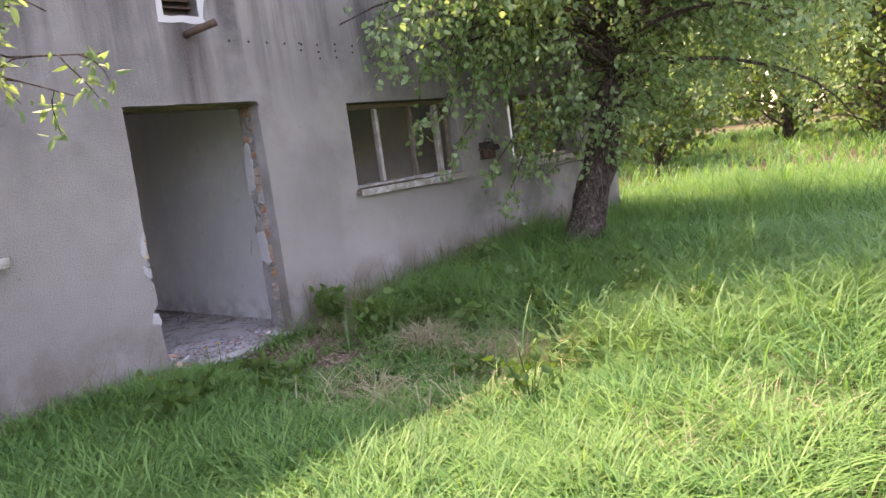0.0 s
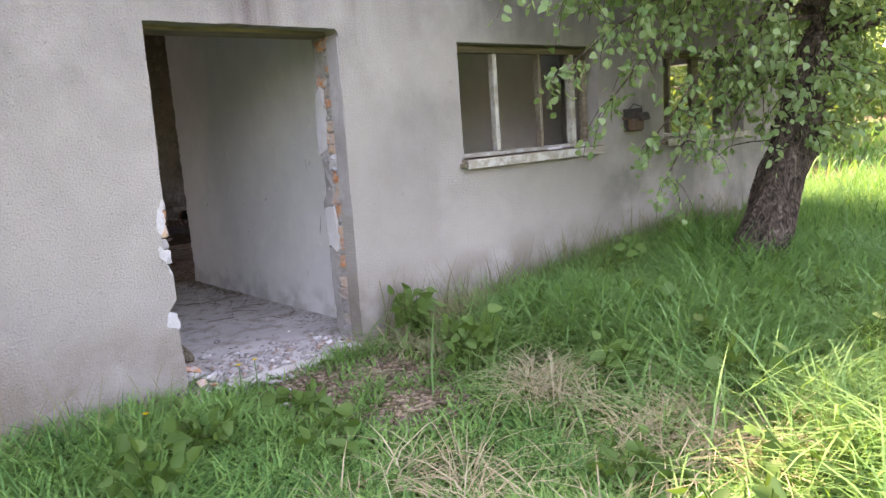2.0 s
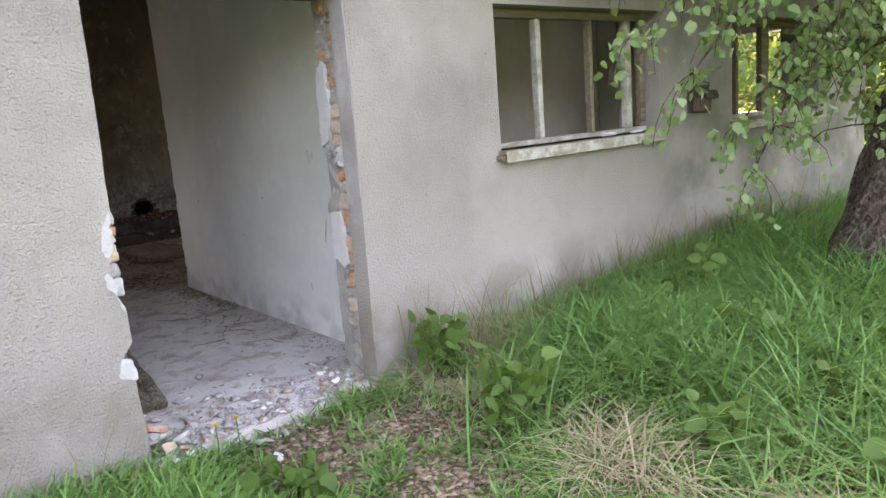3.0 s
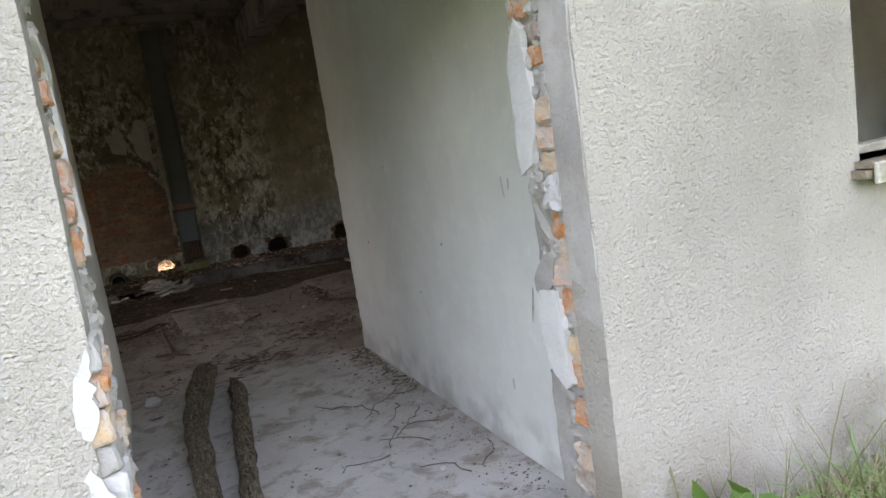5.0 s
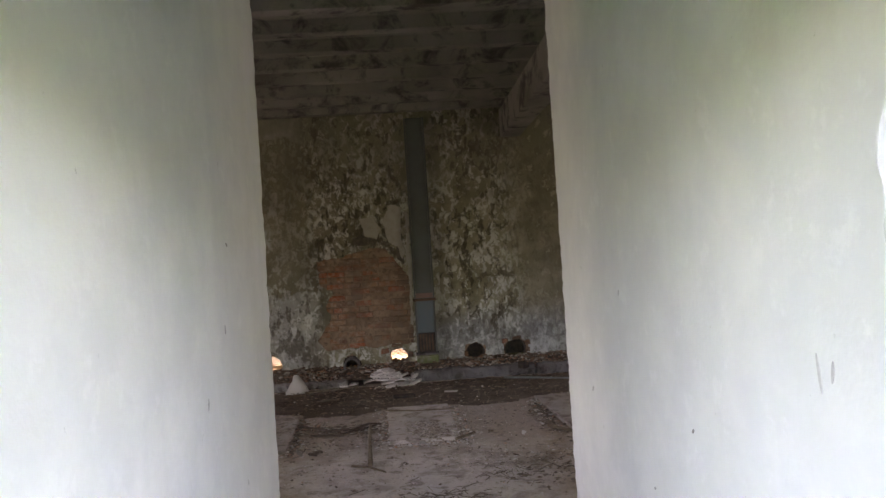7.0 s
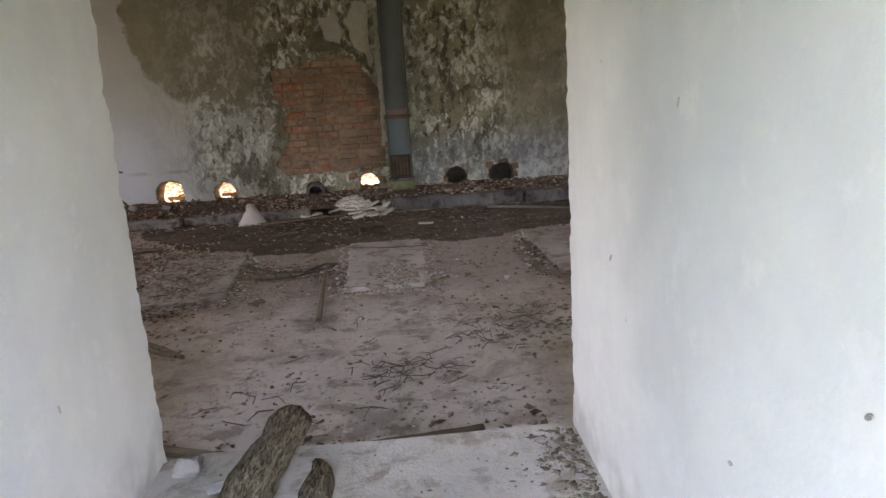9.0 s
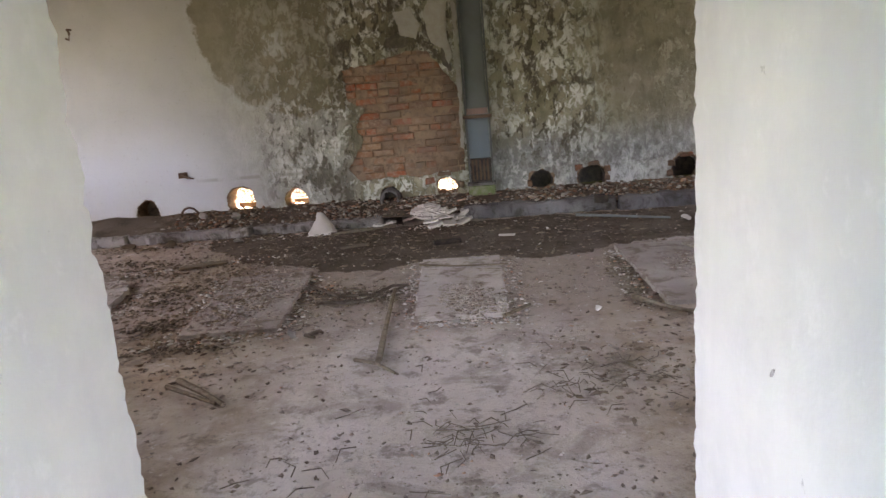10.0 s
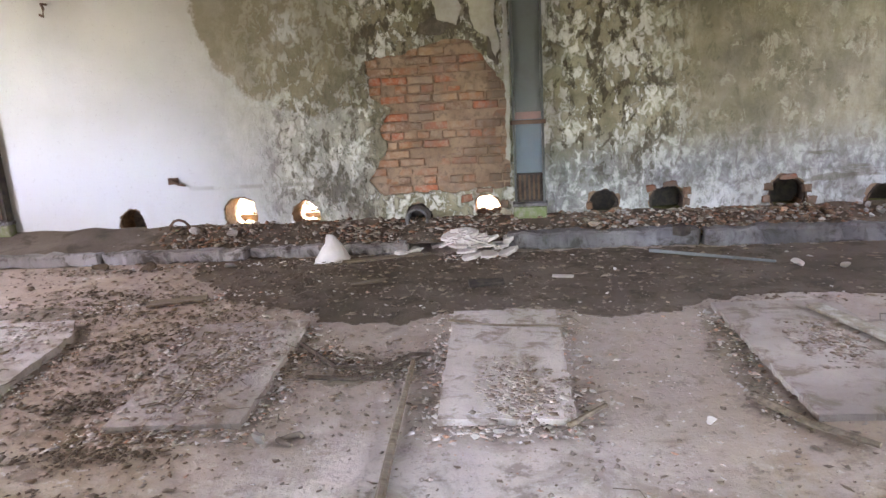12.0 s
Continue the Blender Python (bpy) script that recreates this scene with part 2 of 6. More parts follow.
def hall_plaster():
    """Old whitewash over olive render, flaking and stained."""
    n = Nodes("hall_plaster", 0.9, spec=0.15)
    mul = lambda a, b: n.math('MULTIPLY', a, b)
    add = lambda a, b: n.math('ADD', a, b)
    big = n.noise(0.9, 5, 0.55)
    mid = n.noise(2.3, 8, 0.66)
    fine = n.noise(1.0, 9, 0.70, n.scaled(12.5, 12.5, 9.0), 0.5)
    spots = n.noise(1.0, 9, 0.68, n.scaled(9.5, 9.5, 5.6, 4.0), 0.4)
    grain = n.noise(30, 4, 0.7)
    x, z = n.axis(0), n.axis(2)
    white = n.ramp(big, (0.3, (0.39, 0.377, 0.345)), (0.7, (0.49, 0.48, 0.45)))
    # lower whitewash turned whiter and bluer: low side light put into the colour
    white = n.mix(n.box(2, -1, 0.9, 0.4), white, (0.55, 0.56, 0.58))
    olive = n.ramp(mid, (0.3, (0.17, 0.146, 0.098)), (0.5, (0.235, 0.207, 0.148)), (0.72, (0.295, 0.264, 0.198)))
    cream = n.ramp(mid, (0.32, (0.17, 0.15, 0.10)), (0.48, (0.27, 0.245, 0.175)), (0.66, (0.38, 0.35, 0.27)))
    beige = n.ramp(mid, (0.35, (0.25, 0.225, 0.16)), (0.65, (0.40, 0.365, 0.275)))
    wob = mul(n.math('SUBTRACT', mid, 0.5), 0.6)
    # a rounded stretch where the whitewash came off, around (-1.25, 2.25)
    dx, dz = add(x, 1.25), n.math('SUBTRACT', z, 2.25)
    d = n.math('DIVIDE', add(n.math('SQRT', add(mul(dx, dx), mul(dz, dz))), wob), 2.0)
    disk = n.ramp(d, (0.575, 1.0), (0.60, 0.0))
    rim = n.ramp(d, (0.575, 0.0), (0.60, 1.0), (0.63, 0.6), (0.66, 0.0))
    grey = n.ramp(mid, (0.35, (0.24, 0.22, 0.175)), (0.62, (0.40, 0.375, 0.32)))
    # whitewash, growing greyer towards the bare stretch
    col = n.mix(mul(n.box(0, -2.3, 20, 0.75), 0.75), white, grey)
    col = n.mix(n.box(0, -0.75, 20, 0.25), col, cream)
    col = n.mix(mul(disk, n.box(0, -9, 0.1, 0.5)), col, olive)
    col = n.mix(mul(rim, mul(n.box(0, -2.6, -1.0, 0.3), n.ramp(fine, (0.42, 0.1), (0.52, 0.9)))), col, white)
    # the smoother render further east: olive, then yellower
    smooth = mul(n.box(0, 2.3, 20, 0.3), n.box(2, 0.62, 9, 0.3))
    col = n.mix(mul(smooth, 0.92), col, olive)
    yel = n.box(0, 3.75, 20, 0.7)
    col = n.mix(mul(yel, mul(smooth, 0.8)), col, beige)
    # flakes of whitewash that still hold
    low = mul(n.box(0, -1.75, -0.55, 0.25), n.box(2, -1, 1.2, 0.3))
    k = add(mul(fine, 0.8), mul(mid, 0.25))
    flakes = n.ramp(k, (0.525, 0.0), (0.54, 1.0))
    where = add(mul(low, 0.85), mul(n.box(0, -0.7, 2.25, 0.3), 0.9))
    where = n.math('MINIMUM', add(where, add(0.05, mul(disk, 0.3))), 1.0)
    where = mul(where, n.ramp(big, (0.34, 0.55), (0.5, 1.0)))
    flk = mul(mul(flakes, where), n.math('SUBTRACT', 1.0, n.box(0, -20, -1.9, 0.5)))
    pale = n.ramp(fine, (0.5, (0.45, 0.43, 0.37)), (0.60, (0.62, 0.61, 0.575)))
    col = n.mix(flk, col, pale)
    # blue-white window light coloured into the patchy low east wall and both feet
    low_east = mul(n.box(2, -1, 0.62, 0.25), n.box(0, 0.95, 20, 0.1))
    blue = n.ramp(add(mul(fine, 0.7), mul(big, 0.3)), (0.40, (0.165, 0.17, 0.175)), (0.49, (0.27, 0.28, 0.295)), (0.56, (0.47, 0.475, 0.475)))
    col = n.mix(mul(low_east, 0.8), col, blue)
    foot = mul(n.box(2, -1, 0.2, 0.14), add(mul(n.box(0, 1.9, 20, 0.4), 0.75), mul(n.box(0, -20, -1.7, 0.4), 0.5)))
    col = n.mix(mul(foot, n.ramp(fine, (0.42, 0.1), (0.52, 1.0))), col, (0.54, 0.545, 0.55))
    # dark upright blotches where even the render has gone
    dk = n.ramp(add(mul(spots, 0.85), mul(big, 0.2)), (0.555, 0.0), (0.575, 1.0))
    dwhere = add(mul(n.box(0, 1.0, 2.2, 0.3), n.box(2, 0.3, 9, 0.3)), mul(n.box(0, -0.85, 0.7, 0.25), n.box(2, 1.4, 9, 0.2)))
    dwhere = n.math('MINIMUM', add(dwhere, add(mul(low, 0.8), mul(n.box(0, 2.2, 3.3, 0.3), 0.35))), 1.0)
    col = n.mix(mul(mul(dk, dwhere), 0.88), col, n.ramp(fine, (0.4, (0.065, 0.055, 0.038)), (0.6, (0.13, 0.112, 0.08))))
    # soft soot clouds
    soot = mul(n.ramp(n.noise(1.3, 6, 0.6, n.scaled(1.6, 1.6, 0.9)), (0.5, 0.0), (0.66, 0.55)), n.box(0, -2.0, 20, 0.6))
    col = n.mix(soot, col, (0.12, 0.105, 0.075))
    crack = n.ramp(n.noise(1.0, 6, 0.6, n.scaled(1.2, 1.2, 7.0)), (0.60, 0.0), (0.64, 0.55))
    col = n.mix(mul(crack, n.box(0, 3.0, 20, 0.4)), col, (0.13, 0.11, 0.08))
    # upper wall darkened in the colour for the weaker light up there
    top = mul(n.box(2, 2.7, 9, 0.5), 0.6)
    col = n.mix(mul(top, n.ramp(mid, (0.35, 0.3), (0.6, 1.0))), col, (0.15, 0.13, 0.095))
    col = n.mix(n.ramp(grain, (0.60, 0.0), (0.74, 0.3)), col, (0.20, 0.18, 0.14))
    scab = mul(n.ramp(n.noise(1.0, 8, 0.7, n.scaled(5.0, 5.0, 4.0, 9.0), 0.4), (0.56, 0.0), (0.575, 0.75)), smooth)
    col = n.mix(scab, col, n.ramp(fine, (0.42, (0.16, 0.14, 0.095)), (0.55, (0.36, 0.335, 0.26))))
    scratch = mul(mul(n.box(0, -1.62, -1.38, 0.03), n.box(2, 1.80, 2.06, 0.05)), n.ramp(fine, (0.44, 0.1), (0.52, 0.9)))
    col = n.mix(scratch, col, (0.46, 0.455, 0.43))
    tide = mul(mul(n.box(2, 0.36, 0.40, 0.015), n.box(0, -2.6, -0.75, 0.3)), n.ramp(mid, (0.45, 0.0), (0.55, 0.6)))
    col = n.mix(tide, col, (0.24, 0.225, 0.19))
    col = n.mix(1.0, col, (0.955, 1.0, 0.985), 'MULTIPLY')
    n.bump(flk, 0.004, 0.8)
    n.bump(mul(dk, dwhere), -0.004, 0.8)
    n.bump(mul(k, add(0.12, n.box(0, -2.1, 20, 0.6))), 0.035, 0.9)
    n.bump(n.noise(50, 3), 0.004, 0.5)
    return n.done(col)


def concrete(name, dark, light, scale=1.0, dirt=(0.16, 0.13, 0.10), amount=0.6, brown_west=False):
    n = Nodes(name, 0.93, spec=0.12)
    big = n.noise(0.8 * scale, 5, 0.6)
    col = n.ramp(big, (0.3, dark), (0.68, light))
    patch = n.ramp(n.noise(2.7 * scale, 6, 0.7, None, 0.5), (0.5, 0.0), (0.62, amount))
    col = n.mix(patch, col, dirt)
    if brown_west:
        brown = n.ramp(n.noise(3.1, 7, 0.7), (0.35, (0.20, 0.15, 0.10)), (0.5, (0.33, 0.26, 0.19)), (0.68, (0.45, 0.375, 0.30)))
        w = n.math('MULTIPLY', n.box(0, -20, -0.45, 0.7), n.ramp(n.noise(1.4, 7, 0.68), (0.34, 0.55), (0.52, 1.0)))
        col = n.mix(w, col, brown)
        e = n.math('MULTIPLY', n.math('MULTIPLY', n.box(0, 1.55, 20, 0.5), n.box(1, 0, 6.9, 0.5)), n.ramp(n.noise(1.9, 7, 0.7), (0.38, 0.55), (0.52, 1.0)))
        col = n.mix(e, col, brown)
        tan = n.math('MULTIPLY', n.box(0, 0.9, 20, 0.3), n.math('MULTIPLY', n.box(1, 6.3, 7.6, 0.4), 0.6))
        col = n.mix(tan, col, (0.34, 0.285, 0.235))
        far = n.math('MULTIPLY', n.box(1, 6.15, 20, 0.5), n.ramp(n.noise(1.6, 7, 0.68), (0.36, 0.35), (0.54, 0.9)))
        col = n.mix(far, col, (0.33, 0.27, 0.23))
        stain = n.ramp(n.noise(4.5, 8, 0.7), (0.55, 0.0), (0.62, 0.65))
        col = n.mix(stain, col, (0.17, 0.14, 0.115))
        flecks = n.ramp(n.noise(19, 8, 0.72), (0.57, 0.0), (0.64, 0.5))
        col = n.mix(flecks, col, (0.13, 0.105, 0.085))
        col = n.mix(n.ramp(n.noise(11, 8, 0.72), (0.60, 0.0), (0.66, 0.5)), col, (0.62, 0.58, 0.54))
    grit = n.noise(70, 3, 0.75)
    col = n.mix(n.ramp(grit, (0.62, 0.0), (0.72, 0.6)), col, tuple(c * 0.45 for c in dark))
    pale = n.ramp(n.cells(38), (0.04, 0.3), (0.10, 0.0))
    col = n.mix(pale, col, tuple(min(0.7, c * 1.5) for c in light))
    n.bump(grit, 0.006, 0.7)
    n.bump(n.noise(9, 5, 0.65), 0.02, 0.6)
    return n.done(col)


def brick_clay():
    n = Nodes("brick_clay", 0.9, spec=0.15).local()
    r = n.random()
    col = n.ramp(r, (0.0, (0.32, 0.09, 0.04)), (0.25, (0.27, 0.115, 0.055)), (0.5, (0.25, 0.135, 0.075)), (0.75, (0.30, 0.19, 0.115)), (1.0, (0.13, 0.07, 0.045)))
    n.pos = n.nt.nodes.new("ShaderNodeNewGeometry").outputs["Position"]
    dust = n.ramp(n.noise(14, 6, 0.75), (0.44, 0.0), (0.62, 0.7))
    col = n.mix(dust, col, (0.36, 0.28, 0.225))
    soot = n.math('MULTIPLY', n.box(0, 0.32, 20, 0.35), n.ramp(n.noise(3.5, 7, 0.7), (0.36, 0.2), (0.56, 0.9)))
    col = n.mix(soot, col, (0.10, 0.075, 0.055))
    soot = n.ramp(n.noise(2.3, 4), (0.46, 0.0), (0.64, 0.65))
    col = n.mix(soot, col, (0.12, 0.095, 0.075))
    n.bump(n.noise(60, 4, 0.7), 0.006, 0.8)
    return n.done(col)


def fresh_brick():
    n = Nodes("broken_brick", 0.9, spec=0.15)
    r = n.random()
    col = n.ramp(r, (0.0, (0.50, 0.19, 0.07)), (0.4, (0.52, 0.26, 0.14)), (0.6, (0.46, 0.33, 0.25)), (0.8, (0.36, 0.325, 0.29)), (1.0, (0.60, 0.33, 0.2)))
    dust = n.ramp(n.noise(28, 5, 0.7), (0.42, 0.0), (0.6, 0.85))
    col = n.mix(dust, col, (0.40, 0.36, 0.33))
    n.bump(n.noise(70, 4, 0.75), 0.01, 0.9)
    return n.done(col)


def wood(name, dark, light, sx=1.0, paint=None):
    n = Nodes(name, 0.85, spec=0.2)
    g = n.noise(1.0, 5, 0.65, n.scaled(2.5 * sx, 40, 40), 0.4)
    col = n.ramp(g, (0.3, dark), (0.7, light))
    if paint:
        col = n.mix(n.ramp(n.noise(7, 5, 0.7), (0.42, 1.0), (0.55, 0.0)), col, paint)
    n.bump(g, 0.006, 0.7)
    return n.done(col)


def leafy(name, c0, c1, c2, trans=0.45):
    n = Nodes(name, 0.55, spec=0.25)
    col = n.ramp(n.island(), (0.0, c0), (0.5, c1), (1.0, c2))
    col = n.mix(n.ramp(n.noise(0.9, 3), (0.35, 0.0), (0.65, 0.45)), col, c2)
    n.done(col)
    t = n.nt.nodes.new("ShaderNodeBsdfTranslucent")
    n.put(t.inputs[0], n.mix(1.0, col, (1.0, 1.0, 0.55), 'MULTIPLY'))
    mx = n.nt.nodes.new("ShaderNodeMixShader")
    mx.inputs[0].default_value = trans
    n.nt.links.new(n.b.outputs[0], mx.inputs[1])
    n.nt.links.new(t.outputs[0], mx.inputs[2])
    n.nt.links.new(mx.outputs[0], n.nt.nodes["Material Output"].inputs[0])
    return n.m


def soil_mat():
    n = Nodes("soil", 0.95, spec=0.1)
    col = n.ramp(n.noise(2.0, 5, 0.65), (0.3, (0.04, 0.035, 0.018)), (0.6, (0.075, 0.06, 0.032)), (0.8, (0.12, 0.095, 0.055)))
    far = n.noise(0.15, 4)
    n.bump(n.noise(30, 4, 0.7), 0.02, 0.8)
    return n.done(n.mix(n.ramp(far, (0.4, 0.0), (0.6, 0.5)), col, (0.10, 0.13, 0.035)))


def bark_mat():
    n = Nodes("bark", 0.95, spec=0.1)
    g = n.noise(1.0, 6, 0.7, n.scaled(24, 24, 8), 1.2)
    col = n.ramp(g, (0.36, (0.022, 0.017, 0.013)), (0.52, (0.10, 0.075, 0.056)), (0.68, (0.24, 0.195, 0.16)))
    n.bump(g, 0.07, 1.0)
    return n.done(col)


def plain(name, col, rough=0.8, metal=0.0, vary=0.35, scale=12.0, dirt=(0.1, 0.08, 0.06), bump=0.003):
    n = Nodes(name, rough, metal)
    c = n.mix(n.ramp(n.noise(scale, 5, 0.7), (0.42, 0.0), (0.68, vary * 2)), col, dirt)
    n.bump(n.noise(scale * 5, 3), bump, 0.7)
    return n.done(c)


FACADE = facade_plaster()
PASSAGE = passage_paint()
HALLP = hall_plaster()
FLOOR = concrete("hall_floor_concrete", (0.43, 0.38, 0.345), (0.60, 0.545, 0.515), 1.0, (0.21, 0.17, 0.135), 0.6, True)
PASFLOOR = concrete("passage_floor_concrete", (0.40, 0.37, 0.335), (0.56, 0.535, 0.50), 2.0, (0.27, 0.215, 0.165), 0.75)
SLABC = concrete("slab_concrete", (0.40, 0.36, 0.33), (0.58, 0.535, 0.51), 2.6, (0.20, 0.16, 0.125), 0.8)
KERBC = concrete("kerb_concrete", (0.075, 0.074, 0.074), (0.19, 0.19, 0.195), 2.0, (0.05, 0.045, 0.04), 0.85)
KERBD = concrete("earthy_kerb_concrete", (0.11, 0.10, 0.09), (0.30, 0.29, 0.285), 2.0, (0.05, 0.042, 0.033), 0.85)
CEILC = concrete("ceiling_concrete", (0.15, 0.142, 0.128), (0.27, 0.258, 0.24), 1.0, (0.06, 0.055, 0.05), 0.8)
MORTAR = concrete("mortar", (0.23, 0.215, 0.20), (0.37, 0.355, 0.335), 4, (0.25, 0.22, 0.19), 0.4)
FLAKE = plain("plaster_flake", (0.52, 0.50, 0.475), 0.85, 0, 0.12, 6, (0.5, 0.48, 0.45))
WHITEP = plain("hanging_plaster", (0.42, 0.412, 0.40), 0.85, 0, 0.3, 14, (0.33, 0.315, 0.30), 0.006)
HANGP = plain("loose_whitewash", (0.36, 0.35, 0.31), 0.9, 0, 0.3, 9, (0.25, 0.23, 0.17))
BAREP = plain("bare_damp_render", (0.085, 0.075, 0.058), 0.95, 0, 0.4, 18, (0.16, 0.14, 0.11), 0.012)
SHEETP = plain("pale_plaster_sheet", (0.52, 0.514, 0.505), 0.85, 0, 0.25, 14, (0.45, 0.43, 0.41), 0.005)
BRICK = brick_clay()
BROKEN = fresh_brick()
SOIL = soil_mat()
BARK = bark_mat()
GRASS = leafy("grass_blades", (0.020, 0.095, 0.026), (0.078, 0.245, 0.062), (0.19, 0.36, 0.10), 0.42)
PALE = leafy("pale_grass", (0.065, 0.21, 0.06), (0.115, 0.28, 0.085), (0.20, 0.355, 0.12), 0.45)
STRAW = leafy("dry_grass", (0.24, 0.20, 0.115), (0.36, 0.31, 0.19), (0.46, 0.41, 0.27), 0.3)
LEAF = leafy("birch_leaves", (0.085, 0.185, 0.065), (0.175, 0.30, 0.125), (0.30, 0.41, 0.215), 0.5)
LEAF_FAR = leafy("bush_leaves", (0.04, 0.10, 0.025), (0.08, 0.15, 0.04), (0.15, 0.21, 0.06), 0.5)
WEED = leafy("weed_leaves", (0.04, 0.10, 0.02), (0.065, 0.14, 0.03), (0.09, 0.17, 0.04), 0.35)
OLDWOOD = wood("weathered_wood", (0.095, 0.075, 0.052), (0.235, 0.195, 0.145))
PAINTWOOD = wood("flaking_painted_wood", (0.20, 0.18, 0.14), (0.34, 0.31, 0.25), 1.0, (0.42, 0.405, 0.36))
STEEL = plain("painted_steel", (0.19, 0.225, 0.235), 0.55, 0.0, 0.3, 4, (0.10, 0.10, 0.09))
RUST = plain("rusty_iron", (0.12, 0.075, 0.05), 0.85, 0.2, 0.4, 10, (0.05, 0.035, 0.03))
SOOT = plain("sooty_clay", (0.075, 0.058, 0.048), 0.95, 0, 0.4, 16, (0.03, 0.025, 0.022), 0.01)
CAVITY = plain("matt_near_black", (0.035, 0.03, 0.028), 0.95)

# ---- setting ----


def ground_z(x, y):
    z = -0.05 + 0.05 * noise.noise((x * 0.35, y * 0.35, 0.3)) + 0.03 * noise.noise((x * 1.3, y * 1.3, 4))
    z += 0.12 * min(1, max(0, (x - 1.5) / 3.0)) * (1 if y < 0.3 else 0.3)
    if abs(y) < 0.5 and -0.4 < x < 1.6:
        z = min(z, -0.03)
    return z


gx = sorted(set([-400, -150, -60, -30, -18, -12, -9.5] + [round(-8 + 0.4 * i, 3) for i in range(42)] + [X_L + 0.12, X_L + 0.14, X_R - 0.14, X_R - 0.12, 10, 12, 15, 20, 28, 40, 60, 100, 180, 400]))
gy = sorted(set([-400, -150, -60, -30, -18, -12, -9] + [round(-7 + 0.35 * i, 3) for i in range(20)] + [0.0, 0.2, 0.22, 3, 6, 10.42, 10.44, 11, 12, 14, 17, 22, 30, 45, 80, 150, 400]))
bm = bmesh.new()
grid = []
for y in gy:
    row = []
    for x in gx:
        under = X_L + 0.13 < x < X_R - 0.13 and 0.21 < y < 10.43
        row.append(bm.verts.new((x, y, -0.5 if under else ground_z(x, y))))
    grid.append(row)
for a, b in zip(grid, grid[1:]):
    for i in range(len(a) - 1):
        bm.faces.new((a[i], a[i + 1], b[i + 1], b[i]))
tagged(mesh_ob("ground", bm, SOIL, True), "uneven meadow soil around the derelict building", "ground", kind="structure")



def rough_panel(y0, y1, z0, z1, face, back, seed):
    """A crumbling upright slab whose broken face looks along x."""
    ny, nz = 9, 70
    b = bmesh.new()
    g = []
    for k in range(nz + 1):
        row = []
        for i in range(ny + 1):
            y, z = y0 + (y1 - y0) * i / ny, z0 + (z1 - z0) * k / nz
            o = 0.017 * noise.noise((y * 22, z * 22, seed)) + 0.010 * noise.noise((y * 60, z * 60, seed))
            row.append(b.verts.new((face + o, y, z)))
        g.append(row)
    edge = [*g[0], *[r[-1] for r in g[1:]], *reversed(g[-1][:-1]), *[r[0] for r in reversed(g[1:-1])]]
    for p, q in zip(g, g[1:]):
        for i in range(ny):
            b.faces.new((p[i], p[i + 1], q[i + 1], q[i]))
    rim = [b.verts.new((back, v.co.y, v.co.z)) for v in edge]
    for i in range(len(edge)):
        j = (i + 1) % len(edge)
        b.faces.new((edge[i], edge[j], rim[j], rim[i]))
    return b


# facade with doorway and windows
DOOR = [(0.0, -0.4), (1.187, -0.4), (1.193, 0.6), (1.203, 1.4), (1.212, 2.02), (1.19, 2.05), (0.0, 2.05), (-0.006, 1.5), (-0.015, 1.12)] + \
    [(-0.035, 1.05), (-0.02, 1.0), (-0.05, 0.95), (-0.045, 0.88), (-0.06, 0.83), (-0.035, 0.76), (-0.012, 0.70), (-0.01, 0.56), (-0.06, 0.5), (-0.07, 0.44), (-0.02, 0.42), (-0.012, 0.2)]
WIN1 = rect(2.22, 1.15, 3.87, 1.995)
WIN2 = rect(4.90, 1.15, 6.52, 1.985)
WIN0 = rect(-2.60, 1.13, -1.0, 1.99)
VENT = jag(rect(0.47, 2.74, 0.77, 3.1), 0.06, 0.015, 3)
facade = mesh_ob("wall_south", plate(rect(X_L, -0.45, X_R, Z_ROOF), [rect(-0.12, -0.4, 1.30, 2.09), WIN0, WIN1, WIN2, VENT], 0.0, T_F), FACADE)
tagged(facade, "weathered grey roughcast facade with broken doorway", "wall", kind="structure")
part("door_surround", plate(rect(-0.12, -0.4, 1.30, 2.09), [jag(DOOR, 0.05, 0.006, 1)], 0.0, 0.13), FACADE, facade, "chipped roughcast door surround")
for x0, x1, sd in ((1.240, 1.30, 3), (-0.016, -0.12, 8)):
    part("jamb_mortar", rough_panel(0.131, 0.362, -0.35, 2.08, x0, x1, sd), MORTAR, facade, "crumbling mortar bed")
# passage walls
for nm, x0, x1, sd in (("wall_passage_west", PAS_L - 0.16, PAS_L, 2), ("wall_passage_east", PAS_R, PAS_R + 0.16, 7)):
    edge = jag([(T_F + 0.003, Z_C), (T_F + 0.003, -0.45), (Y_H0, -0.45), (Y_H0, Z_C)], 0.022, 0.036, sd)
    edge = [(max(T_F + 0.003, p[0]) if p[0] < 1 else p[0], p[1]) for p in edge]
    b = plate(edge, [], x0, x1, "yz")
    tagged(mesh_ob(nm, b, PASSAGE), "pale painted passage wall with a chipped far edge", "wall", kind="structure")
# hall front walls on both sides of the passage
for nm, x0, x1 in (("wall_hall_front_west", X_L + 0.3, PAS_L - 0.164), ("wall_hall_front_east", PAS_R + 0.164, X_R - 0.3)):
    tagged(mesh_ob(nm, plate(rect(x0, -0.45, x1, Z_C), [], Y_H0 - 0.18, Y_H0 - 0.01), PASSAGE), "plain plastered inner wall", "wall", kind="structure")
